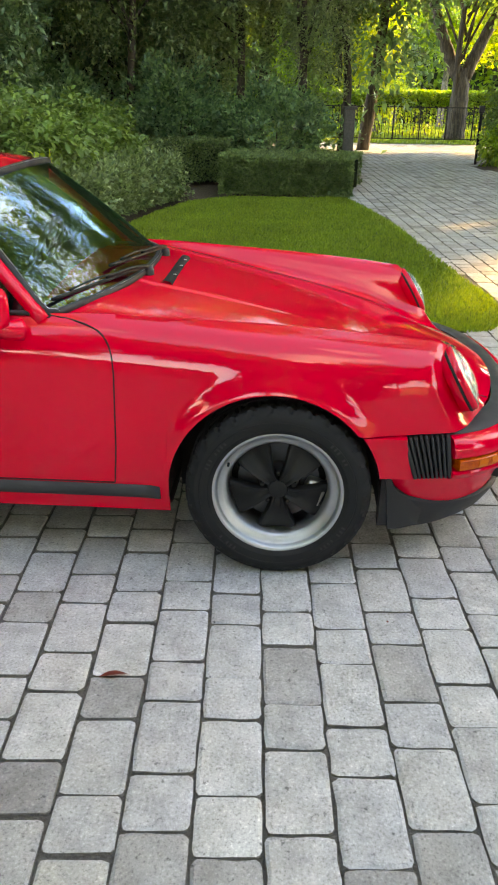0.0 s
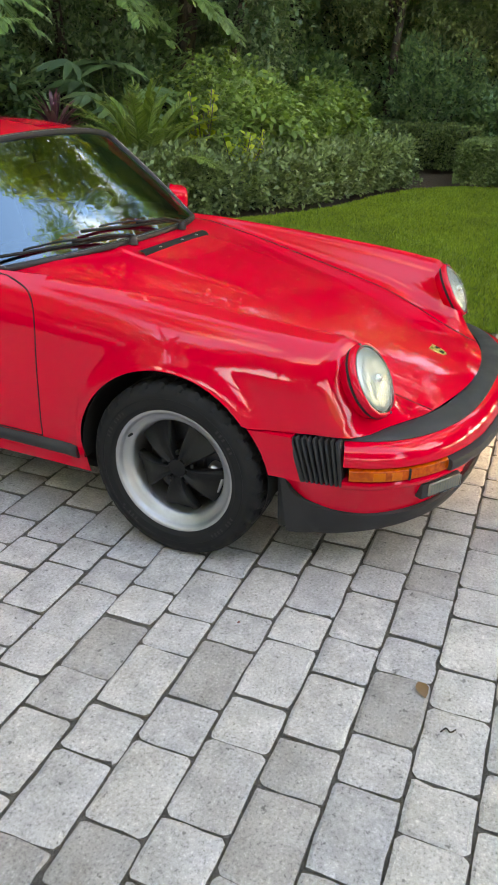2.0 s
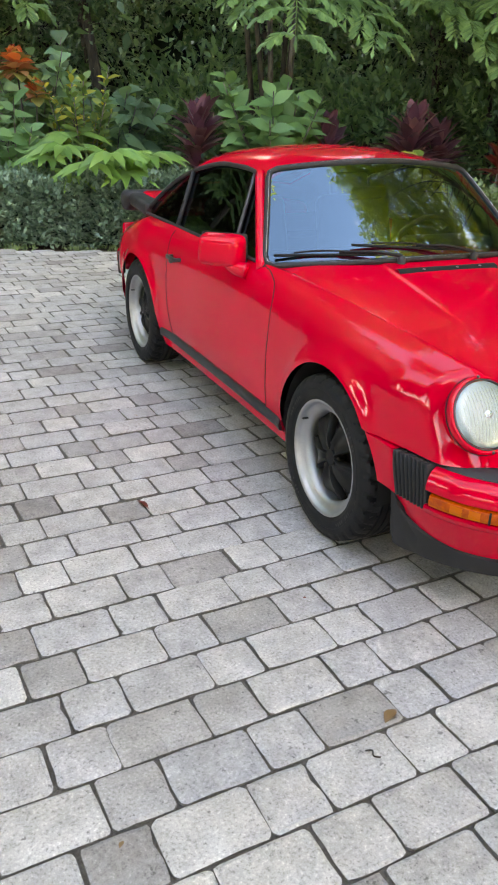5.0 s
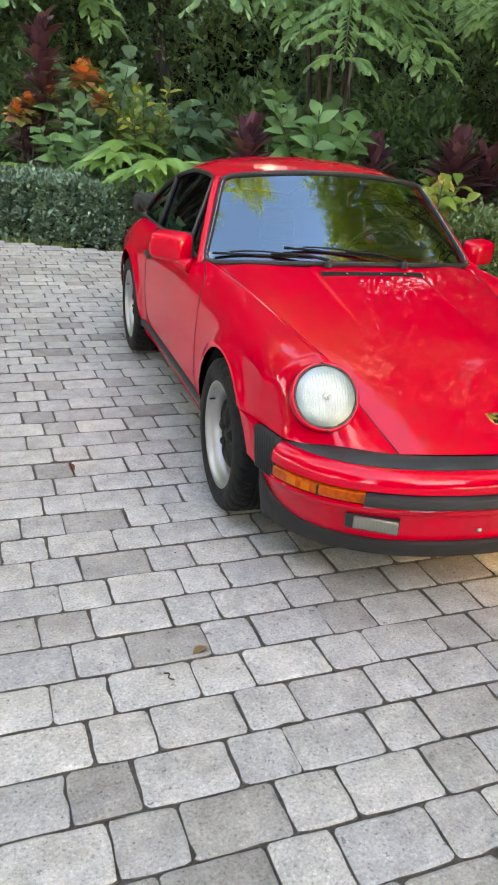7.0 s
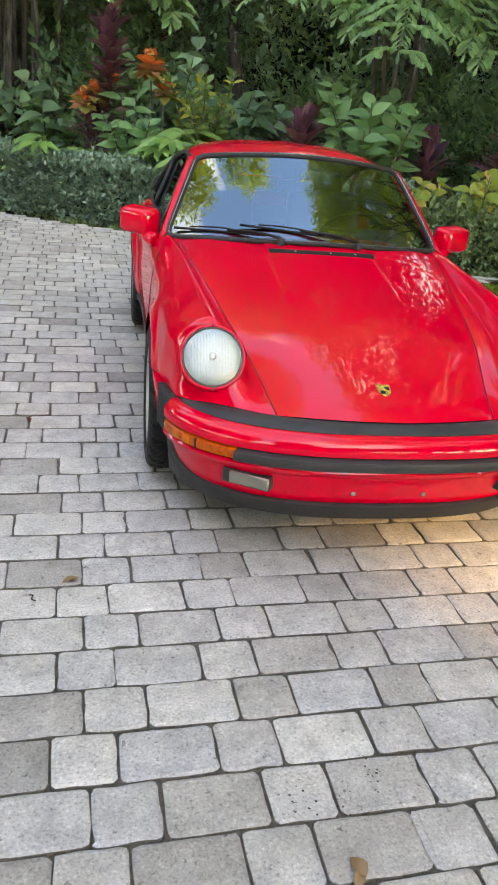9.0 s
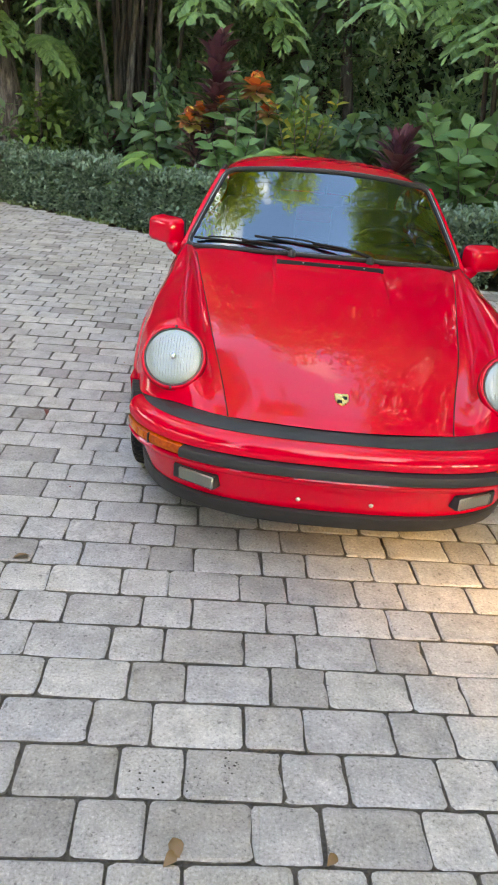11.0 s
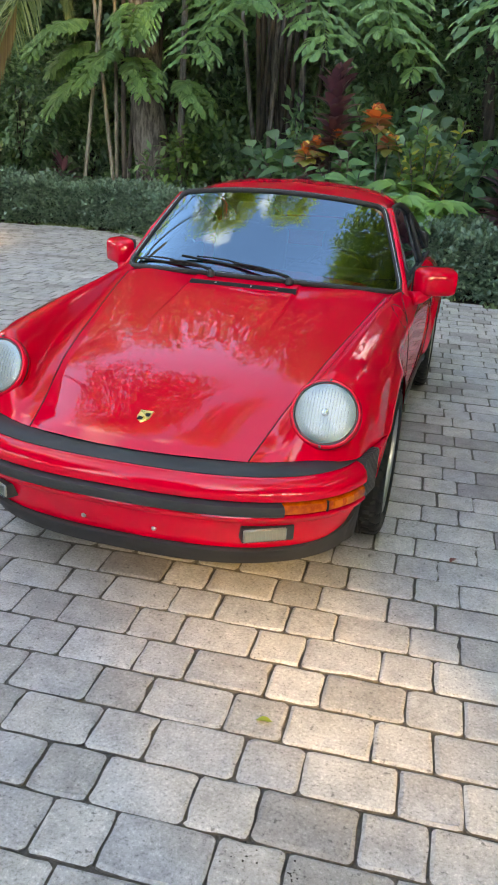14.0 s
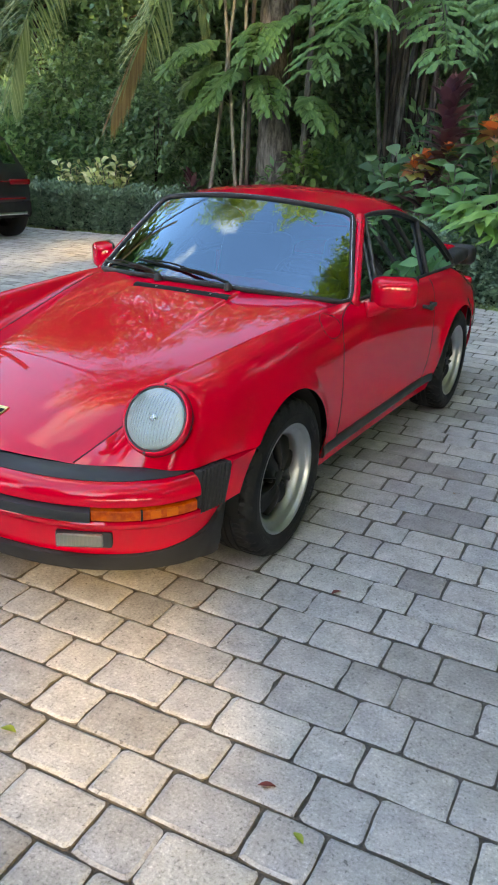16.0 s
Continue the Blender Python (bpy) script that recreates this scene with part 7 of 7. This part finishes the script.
part("bumper_trim", rounded_box(1.5, 0.04, 0.05, 0.012, 2, (-6.98, -7.335, 0.40)), CHROME, suv)
for x in (-7.78, -6.18):
    for y in (-7.80, -11.1):
        w = part("wheel", mesh_from("wheel", *lathe([(0.2, 0.11), (0.33, 0.11), (0.36, 0.07), (0.36, -0.07), (0.33, -0.11), (0.2, -0.11)], 28), TYRE), TYRE, suv)
        w.matrix_basis = pose(x, y, 0.36, 0, 0, 90)
        rim = part("rim", mesh_from("rim", *lathe([(0.001, 0.08), (0.2, 0.10), (0.23, 0.112)], 24), DARK_STEEL), DARK_STEEL, w)

part("reflector", rounded_box(1.5, 0.03, 0.03, 0.008, 1, (-6.98, -7.345, 0.62)), TAIL_RED, suv)
suv.location = (0.86, 0.10, 0)

# ---- fallen leaves on the pavers ----
FALLEN = m_leaf("fallen_leaf", (0.16, 0.085, 0.04), (0.22, 0.13, 0.06), through=0.1)
FALLEN_RED = m_leaf("fallen_red_leaf", (0.12, 0.020, 0.014), (0.16, 0.03, 0.02), through=0.1)
FALLEN_GREEN = m_leaf("fallen_green_leaf", (0.18, 0.26, 0.03), (0.3, 0.33, 0.05), through=0.1)


def fallen(label, x, y, turn, length, width, mat, curl=0.25):
    base = np.zeros((1, 3))
    v, f = leaves(base, np.array(((1.0, 0, curl),)), np.array(((0, 0.25, 1.0),)), np.array((length,)), np.array((width,)), OVAL, curl, 0.35)
    v[:, 2] -= v[:, 2].min()
    ob = new("fallen_leaf", leaf_mesh("fallen_leaf", [(v, f)], mat))
    ob.matrix_world = pose(x, y, 0.002, 0, 0, turn)
    return tagged(ob, label, "leaf", "fallen leaves")


BROWN = "dry brown leaf lying on the pavers"
RUSTY = "dark red leaf lying on the pavers"
fallen(BROWN, 0.95, -1.10, 120, 0.070, 0.034, FALLEN, 0.4)
fallen(RUSTY, -0.48, -1.355, 15, 0.085, 0.028, FALLEN_RED)
fallen(RUSTY, 0.19, 1.10, 150, 0.05, 0.028, FALLEN_RED)
fallen(RUSTY, 1.11, 1.30, 115, 0.05, 0.022, FALLEN_RED)
fallen("bitten green leaf lying on the pavers", 1.19, 1.44, 60, 0.04, 0.022, FALLEN_GREEN)
fallen("yellow-green leaf lying on the pavers", 1.30, 0.62, 100, 0.05, 0.03, FALLEN_GREEN)
fallen(BROWN, 2.07, -0.40, 200, 0.065, 0.034, FALLEN, 0.55)
fallen(BROWN, 2.06, -0.405, 320, 0.05, 0.028, FALLEN, 0.6)
fallen(BROWN, 2.03, -0.05, 320, 0.04, 0.024, FALLEN, 0.4)
fallen(BROWN, 0.37, -1.03, 240, 0.012, 0.008, FALLEN_RED)
for k in range(26):
    x, y = PAVE_RNG.uniform(-4, 1.2), PAVE_RNG.choice((-1, 1)) * PAVE_RNG.uniform(1.0, 4.2)
    if y < 2.2:
        fallen(BROWN, x, y, PAVE_RNG.uniform(0, 360), PAVE_RNG.uniform(0.012, 0.026), PAVE_RNG.uniform(0.006, 0.014), FALLEN)
TWIG = m_bark("twig_bark", (0.02, 0.015, 0.012), (0.06, 0.045, 0.035), 60.0)
twig = tagged(new("twig", mesh_from("twig", *tube(spline([(1.012, -1.200, 0.004), (1.022, -1.186, 0.009), (1.034, -1.190, 0.004), (1.046, -1.176, 0.005)], 12), 0.0022, 6), TWIG)), "tiny dark crooked twig lying on a paver", "twig")
DIRT = m_soil("dark_dirt", (0.020, 0.017, 0.014), (0.055, 0.046, 0.038), 200.0)


def dirt_specks(centre, spread, n, seed):
    """Small flat crumbs of dark dirt, thickest at the middle."""
    r = np.random.default_rng(seed)
    v, f = [], []
    for k in range(n):
        x, y = centre[0] + r.normal(0, spread), centre[1] + r.normal(0, spread * 0.6)
        size, b = r.uniform(0.001, 0.0038), len(v)
        for a in range(6):
            d = size * r.uniform(0.6, 1.2)
            v.append((x + d * math.cos(a * 1.047), y + d * math.sin(a * 1.047), 0.001))
        v.append((x, y, 0.001 + size * 0.5))
        f += [(b + a, b + (a + 1) % 6, b + 6) for a in range(6)]
    return tagged(new("dirt", mesh_from("dirt", v, f, DIRT)), "scattered dark crumbs of dirt on the pavers", "dirt", kind="stuff")


for k, spot in enumerate(((1.87, -0.50), (1.87, -0.38), (1.80, -0.30), (1.75, 0.70), (1.74, 0.83))):
    dirt_specks(spot, 0.030, 14, 500 + k)
